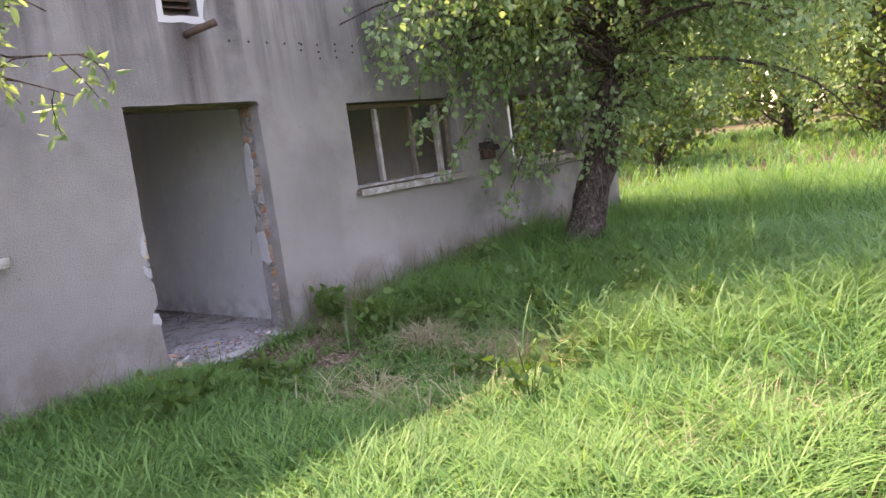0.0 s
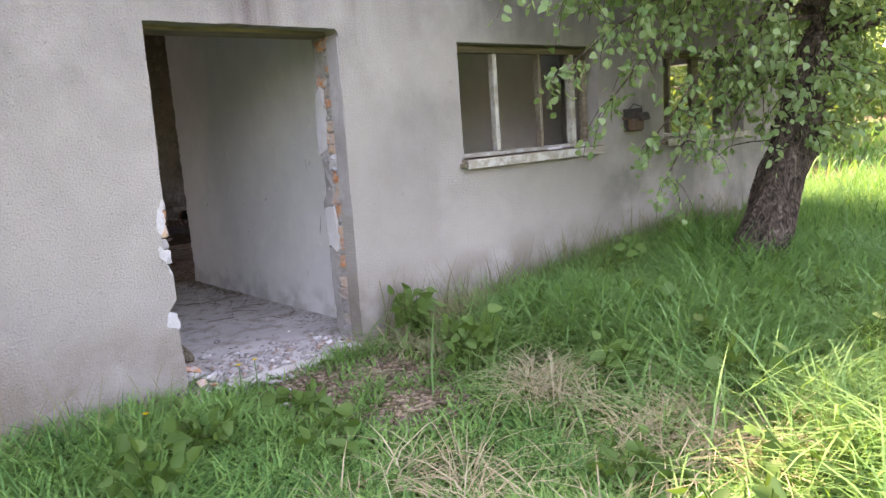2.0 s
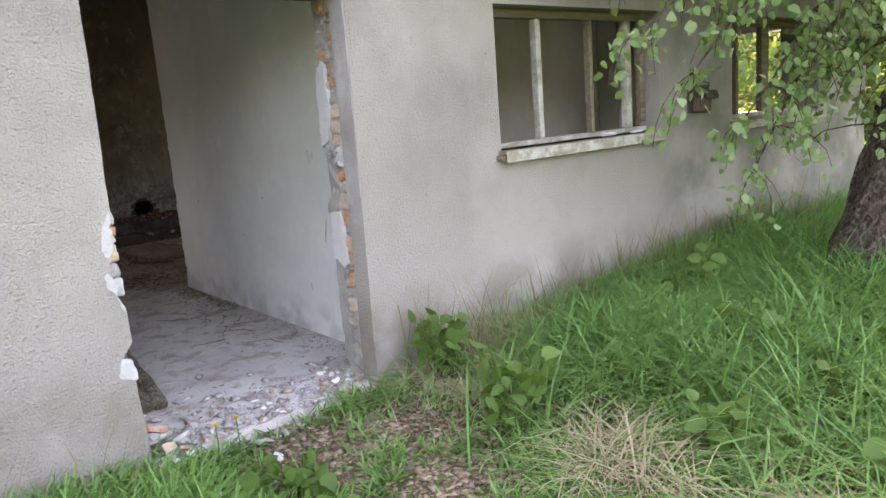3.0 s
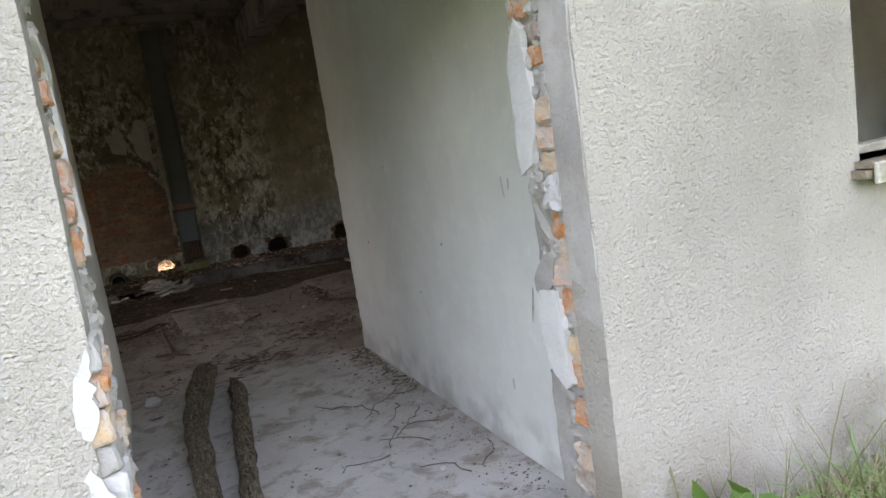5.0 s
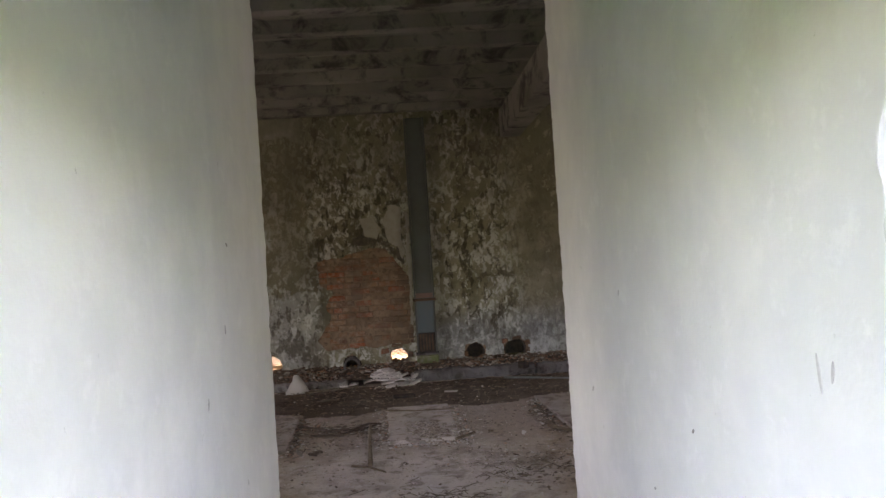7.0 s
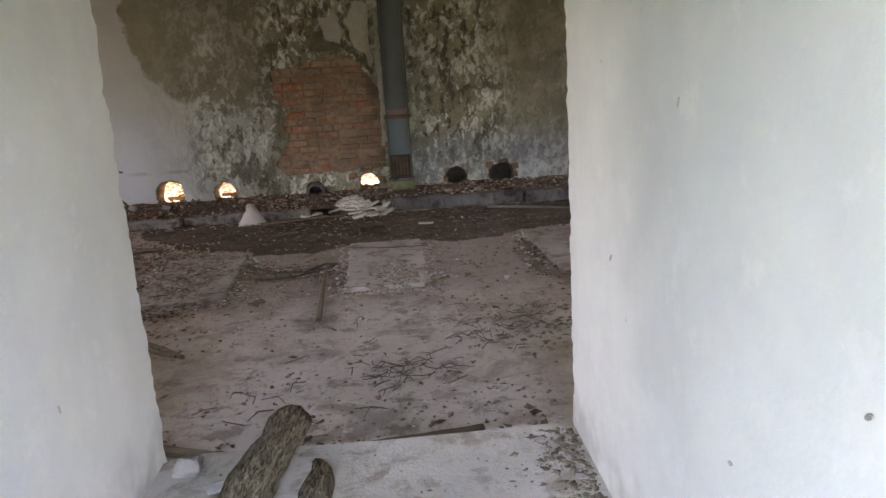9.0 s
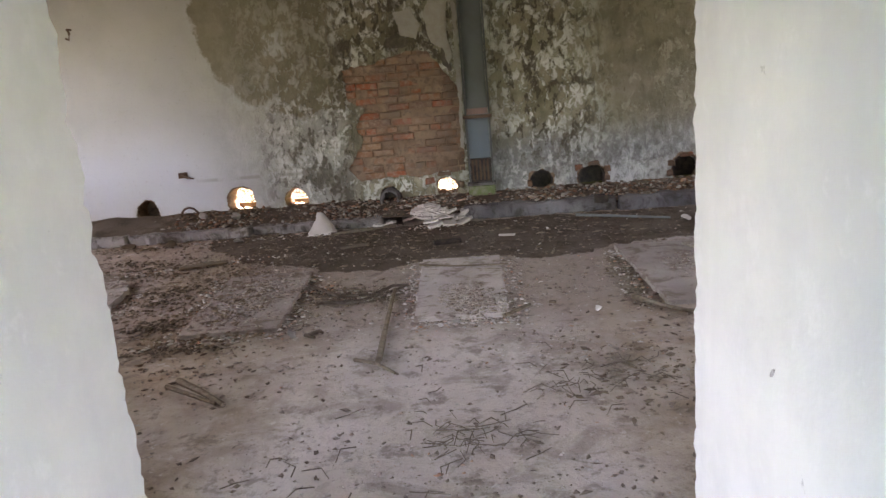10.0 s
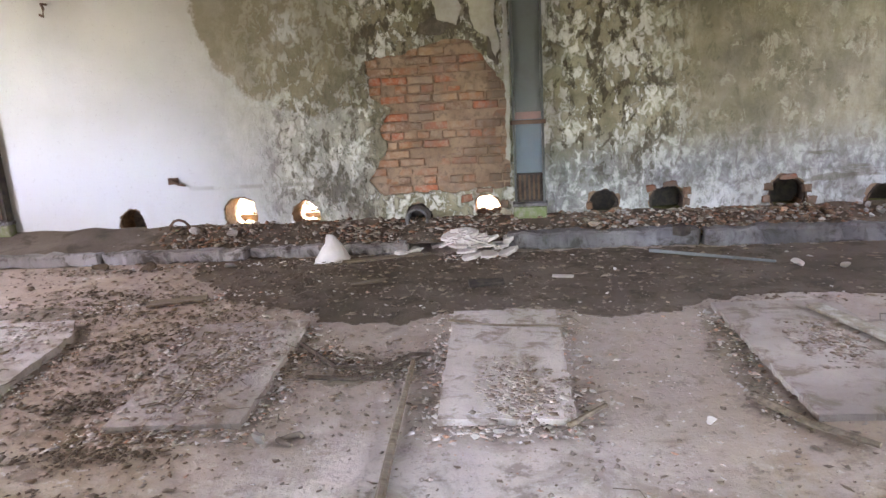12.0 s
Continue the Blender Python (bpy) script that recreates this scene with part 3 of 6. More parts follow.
# end walls
tagged(mesh_ob("wall_west", plate(rect(T_F + 0.003, -0.45, 10.72, Z_ROOF), [rect(5.85, 1.5, 7.55, 2.9)], X_L, X_L + 0.3, "yz"), HALLP), "plastered end wall with a wide window opening", "wall", kind="structure")
tagged(mesh_ob("wall_east_front", plate(rect(T_F + 0.003, -0.45, 3.26, Z_ROOF), [rect(0.55, 1.12, 1.85, 2.0)], X_R - 0.3, X_R, "yz"), PASSAGE), "pale plastered end wall with an open window", "wall", kind="structure")
tagged(mesh_ob("wall_east", plate(rect(3.263, -0.45, 10.72, Z_ROOF), [rect(5.85, 1.5, 7.55, 2.9)], X_R - 0.3, X_R, "yz"), HALLP), "plastered end wall with open windows", "wall", kind="structure")
# floors
tagged(mesh_ob("passage_floor", plate(jag([(PAS_L, 0.02), (PAS_R, 0.02), (PAS_R, Y_H0 - 0.03), (1.38, Y_H0 + 0.02), (0.7, Y_H0), (0.0, Y_H0 + 0.02), (PAS_L, Y_H0 - 0.03)], 0.6, 0.006, 4), [], -0.3, 0.0, "xy"), PASFLOOR), "dusty grey concrete passage floor", "floor", kind="structure")
tagged(mesh_ob("floor", plate(rect(X_L + 0.1, Y_H0 + 0.03, X_R - 0.1, Y_H1 + 0.1), [], -0.4, Z_H, "xy"), FLOOR), "dirty concrete hall floor with dust and mud", "floor", kind="structure")
for nm, x0, x1 in (("room_floor_west", X_L + 0.1, PAS_L - 0.05), ("room_floor_east", PAS_R + 0.05, X_R - 0.1)):
    tagged(mesh_ob(nm, plate(rect(x0, 0.2, x1, Y_H0 - 0.1), [], -0.3, -0.02, "xy"), PASFLOOR), "bare concrete room floor", "floor", kind="structure")
JOINT = concrete("old_joint_mortar", (0.17, 0.11, 0.072), (0.29, 0.205, 0.145), 6, (0.09, 0.065, 0.045), 0.7)
SAND = concrete("sandy_ground", (0.13, 0.095, 0.055), (0.20, 0.155, 0.095), 1.5, (0.25, 0.2, 0.13), 0.4)
tagged(mesh_ob("sand_strip", plate(jag(rect(-7.2, 10.74, 7.5, 12.1), 0.2, 0.08, 2), [], -0.2, 0.012, "xy"), SAND), "pale sunlit sandy strip behind the building", "ground", kind="structure")
# far hall wall: masonry, with a plaster coat that has fallen off over the bricks
HOLES = [(-3.37, 0.03, 0.145), (-2.16, 0.08, 0.185), (-1.46, 0.05, 0.15), (-0.28, 0.0, 0.135), (0.42, 0.06, 0.13), (1.57, 0.06, 0.14), (2.18, 0.06, 0.165), (3.30, 0.09, 0.17), (4.20, 0.0, 0.17), (5.3, 0.03, 0.15), (-4.9 - 0.6, 0.03, 0.15)]
hole_loops = [circle(x, z, r, 24, 0.30 if x > 3 else 0.14, i * 3.1) for i, (x, z, r) in enumerate(HOLES)]
COAT_GAP = [(-0.69, 1.2), (-0.72, 1.56), (-0.4, 1.6), (-0.15, 1.67), (0.1, 1.72), (0.31, 1.70), (0.45, 1.52), (0.56, 1.35), (0.655, 1.26), (0.66, 0.26), (0.36, 0.27), (0.1, 0.22), (-0.1, 0.26), (-0.62, 0.22), (-0.77, 0.39), (-0.55, 0.72), (-0.62, 0.9), (-0.5, 1.1)]
masonry = tagged(mesh_ob("wall_north", plate(rect(X_L, -0.45, X_R, Z_ROOF), hole_loops, Y_H1 + 0.022, Y_H1 + 0.37), JOINT), "old brick wall with flaking stained plaster and round holes", "wall", kind="structure")
part("plaster_coat", plate(rect(X_L + 0.3, -0.45, X_R - 0.3, Z_C), [*[jag(circle(x, z, r * (1.12 if x > 1.2 else 1.06), 20, 0.3 if x > 1.2 else 0.22, i * 3.1 + 1), 0.02, 0.03, i) for i, (x, z, r) in enumerate(HOLES)], jag(COAT_GAP, 0.04, 0.03, 9)], Y_H1, Y_H1 + 0.018), HALLP, masonry, "peeling whitewashed plaster")
# ceiling: ribbed concrete panels on beams, and the roof slab
bm = plate(rect(X_L + 0.3, T_F, X_R - 0.3, Y_H1), [], Z_C, Z_C + 0.12, "xy")
for i in range(11):
    y = 3.9 + i * 0.62
    add_box(bm, X_L + 0.3, y - 0.07, Z_C - 0.13, X_R - 0.3, y + 0.07, Z_C - 0.002)
    add_box(bm, X_L + 0.3, y + 0.10, Z_C - 0.04, X_R - 0.3, y + 0.16, Z_C - 0.002)
tagged(mesh_ob("ceiling", bm, CEILC), "sooty ribbed concrete ceiling panels", "ceiling", kind="structure")
tagged(mesh_ob("roof", plate(rect(X_L - 0.12, -0.1, X_R + 0.12, 10.85), [], Z_ROOF + 0.003, Z_ROOF + 0.18, "xy"), CEILC), "flat concrete roof slab", "roof", kind="structure")
for x in (2.15, -4.9):
    tagged(mesh_ob("ceiling_beam", box(x, Y_H0 + 0.01, Z_C - 0.55, x + 0.3, Y_H1 - 0.003, Z_C - 0.135, bevel=0.01), CEILC), "downstand concrete beam under the ceiling", "beam", "ceiling beams", "structure")

# ---- outside: things on the facade ----


def window_frame(name, m, w, h, posts, label):
    """A wooden frame in an opening; posts: (place, width, material)."""
    t = thing(name, m, label, "window frame", "facade window frames")
    part("head_rail", rough_up(box(0, 0, h - 0.055, w, 0.07, h - 0.003, bevel=0.004), 0.003, 3), OLDWOOD, t)
    part("bottom_rail", rough_up(box(0, 0, 0.003, w, 0.07, 0.035, bevel=0.004), 0.004, 3), PAINTWOOD, t)
    for x, wd, d, mat in posts:
        part("post", rough_up(box(x - wd / 2, d, 0.036, x + wd / 2, d + 0.055, h - 0.056, bevel=0.004), 0.003, 4, x), mat, t)
    return t


window_frame("window_frame", pose(2.223, 0.115, 1.15), 1.644, 0.842, [(0.495, 0.045, 0.0, PAINTWOOD), (1.03, 0.035, 0.01, OLDWOOD), (1.44, 0.06, 0.0, PAINTWOOD), (1.61, 0.06, 0.0, OLDWOOD)], "weathered wooden window frame without glass, paint flaking")
window_frame("window_frame", pose(4.903, 0.15, 1.15), 1.614, 0.832, [(0.03, 0.05, 0.0, OLDWOOD), (0.36, 0.045, 0.0, OLDWOOD), (0.86, 0.13, 0.0, OLDWOOD), (1.58, 0.06, 0.0, PAINTWOOD)], "grey wooden window frame without glass behind leaves")
window_frame("window_frame", pose(-2.597, 0.15, 1.13), 1.594, 0.857, [(0.03, 0.05, 0.0, OLDWOOD), (0.8, 0.05, 0.0, PAINTWOOD), (1.56, 0.06, 0.0, OLDWOOD)], "weathered wooden window frame without glass")


def sill(m, w, label, chip=0.0):
    t = thing("window_sill", m, label, "window sill", "facade window sills")
    outline = jag([(0, -0.06), (w, -0.06), (w, 0.2), (w - 0.02, 0.36), (0.03, 0.36), (0.0, 0.2)], 0.09, 0.012 + chip, w)
    part("board", plate(outline, [], 0.0, 0.022, "xy"), OLDWOOD, t)
    part("front_edge", rough_up(box(0.004, -0.075, -0.05, w - 0.01, -0.058, 0.018, bevel=0.004), 0.003, 5), PAINTWOOD, t, "pale painted front edge")
    part("drip_strip", rough_up(box(-0.02, -0.05, -0.03, w - 0.05, 0.002, -0.004), 0.003, 5), OLDWOOD, t)
    return t


sill(pose(2.195, 0, 1.128), 1.67, "weathered wooden window sill with cracked boards")
sill(pose(4.86, 0, 1.12), 1.68, "broken grey wooden window sill", 0.02)
sill(pose(-2.64, 0, 1.10), 1.68, "chipped pale window sill", 0.01)

# rubble and chips lying on the first sill
for i in range(7):
    b = bmesh.new()
    bmesh.ops.create_icosphere(b, subdivisions=1, radius=0.018 + 0.008 * (i % 3))
    rough_up(b, 0.012, 40, i)
    o = mesh_ob("mortar_crumb", b, FLAKE)
    o.location = (3.25 + 0.09 * i, 0.05 + 0.03 * (i % 4), 1.157)
    o.scale = (1.6, 1, 0.45)
    tagged(o, "small crumb of white mortar on the sill", "rubble", "crumbs on the sill")

# spout
b = tube(bmesh.new(), [(0.62, 0.05, 2.585), (0.64, -0.08, 2.60), (0.76, -0.24, 2.645)], [0.03, 0.03, 0.03], 10)
tagged(mesh_ob("drain_spout", b, RUST, True), "short rusty drain pipe sticking out of the facade", "pipe")
# vent in its chipped hole
t = thing("vent_grille", pose(0.46, 0.09, 2.74), "dark wooden louvred vent in the facade", "vent")
for i in range(6):
    part("slat", box(0.0, 0, 0.02 + i * 0.055, 0.32, 0.05, 0.032 + i * 0.055), RUST, t)
part("backing", box(-0.01, 0.06, -0.02, 0.33, 0.07, 0.36), CAVITY, t)
b = plate(jag(rect(0.41, 2.68, 0.83, 3.15), 0.05, 0.03, 2), [jag(rect(0.465, 2.735, 0.775, 3.105), 0.06, 0.012, 3)], -0.006, 0.003)
part("chipped_rim", b, FLAKE, facade, "pale chipped plaster rim")
# meter box remains
t = thing("meter_box", pose(4.37, 0, 1.35), "wrecked dark meter box fixed to the wall", "meter box")
part("backplate", rough_up(box(-0.14, -0.02, -0.11, 0.13, -0.002, 0.10), 0.012, 9), CAVITY, t)
part("case", rough_up(box(-0.10, -0.09, -0.10, 0.06, -0.021, 0.0, bevel=0.01), 0.012, 14), RUST, t)
part("terminal", rough_up(box(-0.03, -0.12, -0.01, 0.11, -0.03, 0.06, bevel=0.01), 0.014, 15, 2), CAVITY, t)
part("wire", tube(bmesh.new(), [(0.02, -0.04, 0.06), (0.04, -0.08, 0.11), (-0.04, -0.05, 0.14), (-0.08, -0.01, 0.08)], [0.006] * 4, 6), CAVITY, t)
part("bracket", box(-0.20, -0.05, 0.0, -0.1, -0.03, 0.025), RUST, t)

# rows of old fixing holes with iron plugs
plug = tube(bmesh.new(), [(0, 0.02, 0), (0, -0.004, 0)], [0.013, 0.011], 8)
plug0 = mesh_ob("iron_plug", plug, CAVITY)
spots = [(1.02 + 0.19 * i, 2.555 - 0.004 * i) for i in range(5)]
for i in range(10):
    x = 1.76 + 0.215 * i
    for k in range(2 + (i * 7 % 3 > 0)):
        spots.append((x + 0.008 * math.sin(i * 5 + k), 2.55 - 0.062 * k - 0.012 * (i % 2)))
plug0.location = (spots[0][0], 0, spots[0][1])
tagged(plug0, "dark iron plug in a fixing hole", "fixing", "row of fixing plugs on the facade")
for x, z in spots[1:]:
    copy_thing(plug0, pose(x, 0, z))

# lintel edge over the doorway
t = mesh_ob("door_lintel", rough_up(box(-0.11, 0.135, 2.03, 1.29, 0.36, 2.086, bevel=0.005), 0.004, 3), OLDWOOD)
tagged(t, "weathered grey timber lintel over the doorway", "lintel")

# ---- jambs: broken bricks and hanging plaster, parts of the facade ----
rnd = random.Random(4)


def laid_brick(side, kind, y0, y1, z0, z1, seed):
    """One brick or mortar lump of a broken jamb, between two depths and two heights."""
    out = {"mortar": 0.006, "white": 0.016}.get(kind, 0.004 + 0.013 * (seed * 37 % 10) / 10)
    if side > 0:
        x0, x1 = 1.236 - out, 1.33
    else:
        x0, x1 = -0.13, -0.008 + out
    b = box(x0, y0, z0, x1, y1, z1, bevel=0.007 if kind not in ("mortar", "white") else 0.016)
    bmesh.ops.subdivide_edges(b, edges=b.edges[:], cuts=5, use_grid_fill=True)
    c = 0.5 if kind in ("mortar", "white") else 0.28
    rough_up(b, 0.036 * c, 16, seed * 3.1)
    rough_up(b, 0.036 * c, 38, seed * 1.7)
    return part("brick" if kind not in ("mortar", "white") else "mortar_lump", b, JAMB[kind], facade, {"white": "white chipped plaster lump", "mortar": "grey mortar lump"}.get(kind, ""))


def jamb_clay(name, col, dust):
    n = Nodes(name, 0.9, spec=0.15)
    c = n.mix(n.ramp(n.noise(22, 5, 0.7), (0.40, 0.0), (0.58, dust + 0.2)), col, (0.45, 0.40, 0.36))
    c = n.mix(n.ramp(n.noise(60, 4, 0.7), (0.56, 0.0), (0.70, 0.6)), c, tuple(k * 0.55 for k in col))
    n.bump(n.noise(70, 4, 0.75), 0.010, 0.9)
    return n.done(c)


JAMB = {"orange": jamb_clay("orange_clay", (0.52, 0.20, 0.075), 0.45), "red": jamb_clay("red_clay", (0.44, 0.19, 0.105), 0.6), "pink": jamb_clay("pink_clay", (0.56, 0.37, 0.29), 0.7),
        "pale": jamb_clay("pale_clay", (0.56, 0.38, 0.25), 0.7), "brown": jamb_clay("brown_clay", (0.30, 0.23, 0.19), 0.5), "mortar": MORTAR, "white": WHITEP}
EAST = [("orange", 0.225, 0.30, 1.945, 2.01), ("mortar", 0.13, 0.27, 1.85, 1.935), ("orange", 0.14, 0.21, 1.80, 1.845), ("red", 0.13, 0.24, 1.945, 2.02),
        ("orange", 0.235, 0.318, 1.715, 1.785), ("mortar", 0.145, 0.231, 1.712, 1.775), ("orange", 0.118, 0.148, 1.73, 1.79), ("brown", 0.145, 0.26, 1.640, 1.703), ("orange", 0.150, 0.272, 1.578, 1.632),
        ("mortar", 0.135, 0.25, 1.495, 1.568), ("pale", 0.158, 0.281, 1.413, 1.482), ("pink", 0.152, 0.265, 1.338, 1.404), ("pale", 0.150, 0.275, 1.270, 1.331), ("mortar", 0.263, 0.36, 1.250, 1.30),
        ("white", 0.165, 0.272, 1.160, 1.262), ("orange", 0.130, 0.245, 1.082, 1.158), ("pale", 0.124, 0.212, 1.022, 1.076), ("mortar", 0.215, 0.30, 1.03, 1.075), ("pink", 0.142, 0.300, 0.930, 1.015), ("orange", 0.156, 0.262, 0.842, 0.922),
        ("mortar", 0.140, 0.25, 0.79, 0.836), ("pale", 0.146, 0.245, 0.708, 0.785), ("orange", 0.165, 0.262, 0.615, 0.700), ("mortar", 0.14, 0.30, 0.58, 0.612), ("orange", 0.138, 0.250, 0.500, 0.575),
        ("mortar", 0.145, 0.30, 0.44, 0.49), ("pale", 0.140, 0.27, 0.36, 0.43), ("brown", 0.15, 0.29, 0.27, 0.35), ("mortar", 0.14, 0.33, 0.17, 0.26), ("brown", 0.15, 0.30, 0.09, 0.165), ("mortar", 0.14, 0.33, -0.02, 0.085)]
WEST = [("orange", 0.14, 0.32, 1.90, 1.99), ("mortar", 0.13, 0.35, 1.84, 1.895), ("orange", 0.20, 0.265, 1.682, 1.738), ("red", 0.135, 0.25, 1.612, 1.664), ("mortar", 0.13, 0.24, 1.572, 1.606), ("pale", 0.165, 0.29, 1.505, 1.570),
        ("red", 0.135, 0.27, 1.425, 1.492), ("red", 0.145, 0.275, 1.352, 1.408), ("orange", 0.15, 0.315, 1.268, 1.338), ("mortar", 0.13, 0.30, 1.165, 1.262), ("mortar", 0.13, 0.22, 1.08, 1.16),
        ("pink", 0.15, 0.26, 1.00, 1.07), ("mortar", 0.14, 0.28, 0.92, 0.99), ("pale", 0.15, 0.27, 0.84, 0.91), ("mortar", 0.14, 0.30, 0.75, 0.83), ("orange", 0.17, 0.28, 0.66, 0.74), ("pale", 0.15, 0.29, 0.57, 0.65), ("mortar", 0.14, 0.30, 0.47, 0.56),
        ("pink", 0.15, 0.28, 0.38, 0.46), ("mortar", 0.14, 0.30, 0.28, 0.37), ("red", 0.15, 0.28, 0.19, 0.27), ("mortar", 0.14, 0.32, -0.02, 0.18)]
for k, row in enumerate(EAST):
    laid_brick(1, *row, k + 1)
for k, row in enumerate(WEST):
    laid_brick(-1, *row, k + 41)
# bricks laid bare on the broken face beside the west jamb
for k, (kind, x0, x1, z0, z1) in enumerate((("mortar", -0.075, -0.002, 1.06, 1.13), ("pink", -0.078, -0.004, 0.985, 1.05), ("orange", -0.05, 0.004, 1.012, 1.055), ("pale", -0.08, -0.006, 0.905, 0.975), ("mortar", -0.075, -0.004, 0.84, 0.90), ("white", -0.06, 0.0, 0.76, 0.84))):
    b = box(x0, 0.012 + 0.006 * (k % 3), z0, x1, 0.125, z1, bevel=0.007)
    bmesh.ops.subdivide_edges(b, edges=b.edges[:], cuts=3, use_grid_fill=True)
    rough_up(b, 0.009, 22, k * 2.3 + 5)
    part("brick" if kind not in ("mortar", "white") else "mortar_lump", b, JAMB[kind], facade)
for x, poly, lab in (
        (1.228, [(0.30, 1.728), (0.368, 1.617), (0.374, 1.376), (0.372, 1.265), (0.294, 1.30), (0.262, 1.40), (0.255, 1.50), (0.262, 1.62), (0.268, 1.69)], "white hanging plaster"),
        (1.232, [(0.243, 1.066), (0.328, 1.004), (0.376, 0.943), (0.37, 0.888), (0.28, 0.93), (0.25, 1.02)], "grey chipped plaster"),
        (1.224, [(0.350, 0.905), (0.366, 0.746), (0.321, 0.643), (0.267, 0.602), (0.225, 0.63), (0.236, 0.77), (0.250, 0.918)], "white hanging plaster"),
        (1.236, [(0.31, 0.62), (0.37, 0.64), (0.37, 0.05), (0.29, 0.05), (0.27, 0.40)], "grey chipped plaster"),
        (-0.004, [(0.135, 1.745), (0.365, 1.752), (0.358, 1.6), (0.352, 1.417), (0.366, 1.262), (0.325, 1.27), (0.285, 1.42), (0.29, 1.60), (0.25, 1.69)], "pale smeared plaster coat"),
        (-0.012, [(0.20, 0.62), (0.34, 0.64), (0.365, 0.45), (0.36, 0.2), (0.28, 0.1), (0.24, 0.4)], "pale smeared plaster coat")):
    part("plaster_flake", rough_up(plate(jag(poly, 0.016, 0.012, x + poly[0][1]), [], x - 0.010, x + 0.012, "yz"), 0.004, 20), SHEETP if "grey" not in lab else MORTAR, facade, lab)
for i in range(130):                                 # mortar clinging between and over the bricks
    east = i % 2
    b = bmesh.new()
    bmesh.ops.create_icosphere(b, subdivisions=2, radius=1.0)
    rough_up(b, 0.5, 1.6, i * 2.1)
    p = part("mortar_lump", b, MORTAR if i % 7 else WHITEP, facade)
    q = rnd.uniform(0.008, 0.026)
    p.matrix_world = pose(1.234 if east else -0.010, rnd.uniform(0.14, 0.34), rnd.uniform(0.05, 2.0), rnd.uniform(0, 90)) @ Matrix.Diagonal((q * 0.6, q, q * 1.2, 1))
for x0, x1, sd in ((1.198, 1.222, 6), (-0.04, -0.012, 9)):
    part("reveal_mortar", rough_up(plate(jag(rect(0.006, -0.1, 0.132, 2.0) if x0 > 1 else rect(0.006, 1.19, 0.132, 2.0), 0.04, 0.008, sd), [], x0, x1, "yz"), 0.003, 6), MORTAR, facade, "grey mortar reveal")

for poly in ([(-0.078, 0.42), (-0.01, 0.40), (-0.02, 0.46), (-0.06, 0.50)], [(-0.07, 0.80), (-0.014, 0.68), (-0.03, 0.80), (-0.06, 0.87), (-0.078, 0.85)], [(-0.065, 0.95), (-0.045, 0.93), (-0.03, 1.05), (-0.02, 1.12), (-0.04, 1.08)]):
    part("plaster_chip", rough_up(plate(jag(poly, 0.012, 0.02, poly[0][1]), [], -0.003, 0.012), 0.006, 30), WHITEP, facade, "white chipped plaster")
part("plaster_edge", plate(jag([(1.222, 1.62), (1.236, 1.62), (1.24, 1.8), (1.262, 1.98), (1.25, 2.04), (1.225, 2.04), (1.226, 1.8)], 0.03, 0.008, 3), [], -0.003, 0.01), FACADE, facade, "pale chipped edge")

# ---- birch and other plants ----


def leaf_cloud(name, pos, size, material, parent, droop=0.6, seed=0, label="", wide=0.42):
    """Very many small rhombic leaves at the places given."""
    rg = np.random.default_rng(seed)
    n = len(pos)
    pos = np.asarray(pos)
    d = rg.normal(size=(n, 3))
    d[:, 2] -= droop * 1.6
    d /= np.linalg.norm(d, axis=1)[:, None]
    s = rg.normal(size=(n, 3))
    s -= (s * d).sum(1)[:, None] * d
    s /= np.linalg.norm(s, axis=1)[:, None]
    nrm = np.cross(d, s)
    L = (size * rg.uniform(0.65, 1.25, n))[:, None]
    shape = ((0.0, 0.0, 0.0), (0.22, 0.80, 0.09), (0.58, 0.72, 0.08), (1.0, 0.0, -0.06), (0.58, -0.72, 0.08), (0.22, -0.80, 0.09))
    v = np.stack([pos + d * L * a + s * L * wide * b + nrm * L * c for a, b, c in shape], 1).reshape(-1, 3)
    k = np.arange(n)[:, None] * 6
    f = np.concatenate([k, k + 1, k + 2, k + 3, k, k + 3, k + 4, k + 5], 1).ravel()
    ob = raw_mesh(name, v, f, np.full(n * 2, 4), material)
    if parent:
        ob.parent = parent
        ob.matrix_parent_inverse = parent.matrix_world.inverted()
    if label:
        ob["label"] = label
    return ob


def limb_path(p, d, length, steps, sag, rg, wander=0.12):
    pts = [Vector(p)]
    d = Vector(d).normalized()
    for i in range(steps):
        d = (d + Vector((rg.uniform(-1, 1), rg.uniform(-1, 1), rg.uniform(-1, 1))) * wander + Vector((0, 0, -sag * (i + 1) / steps))).normalized()
        pts.append(pts[-1] + d * length / steps)
    return pts


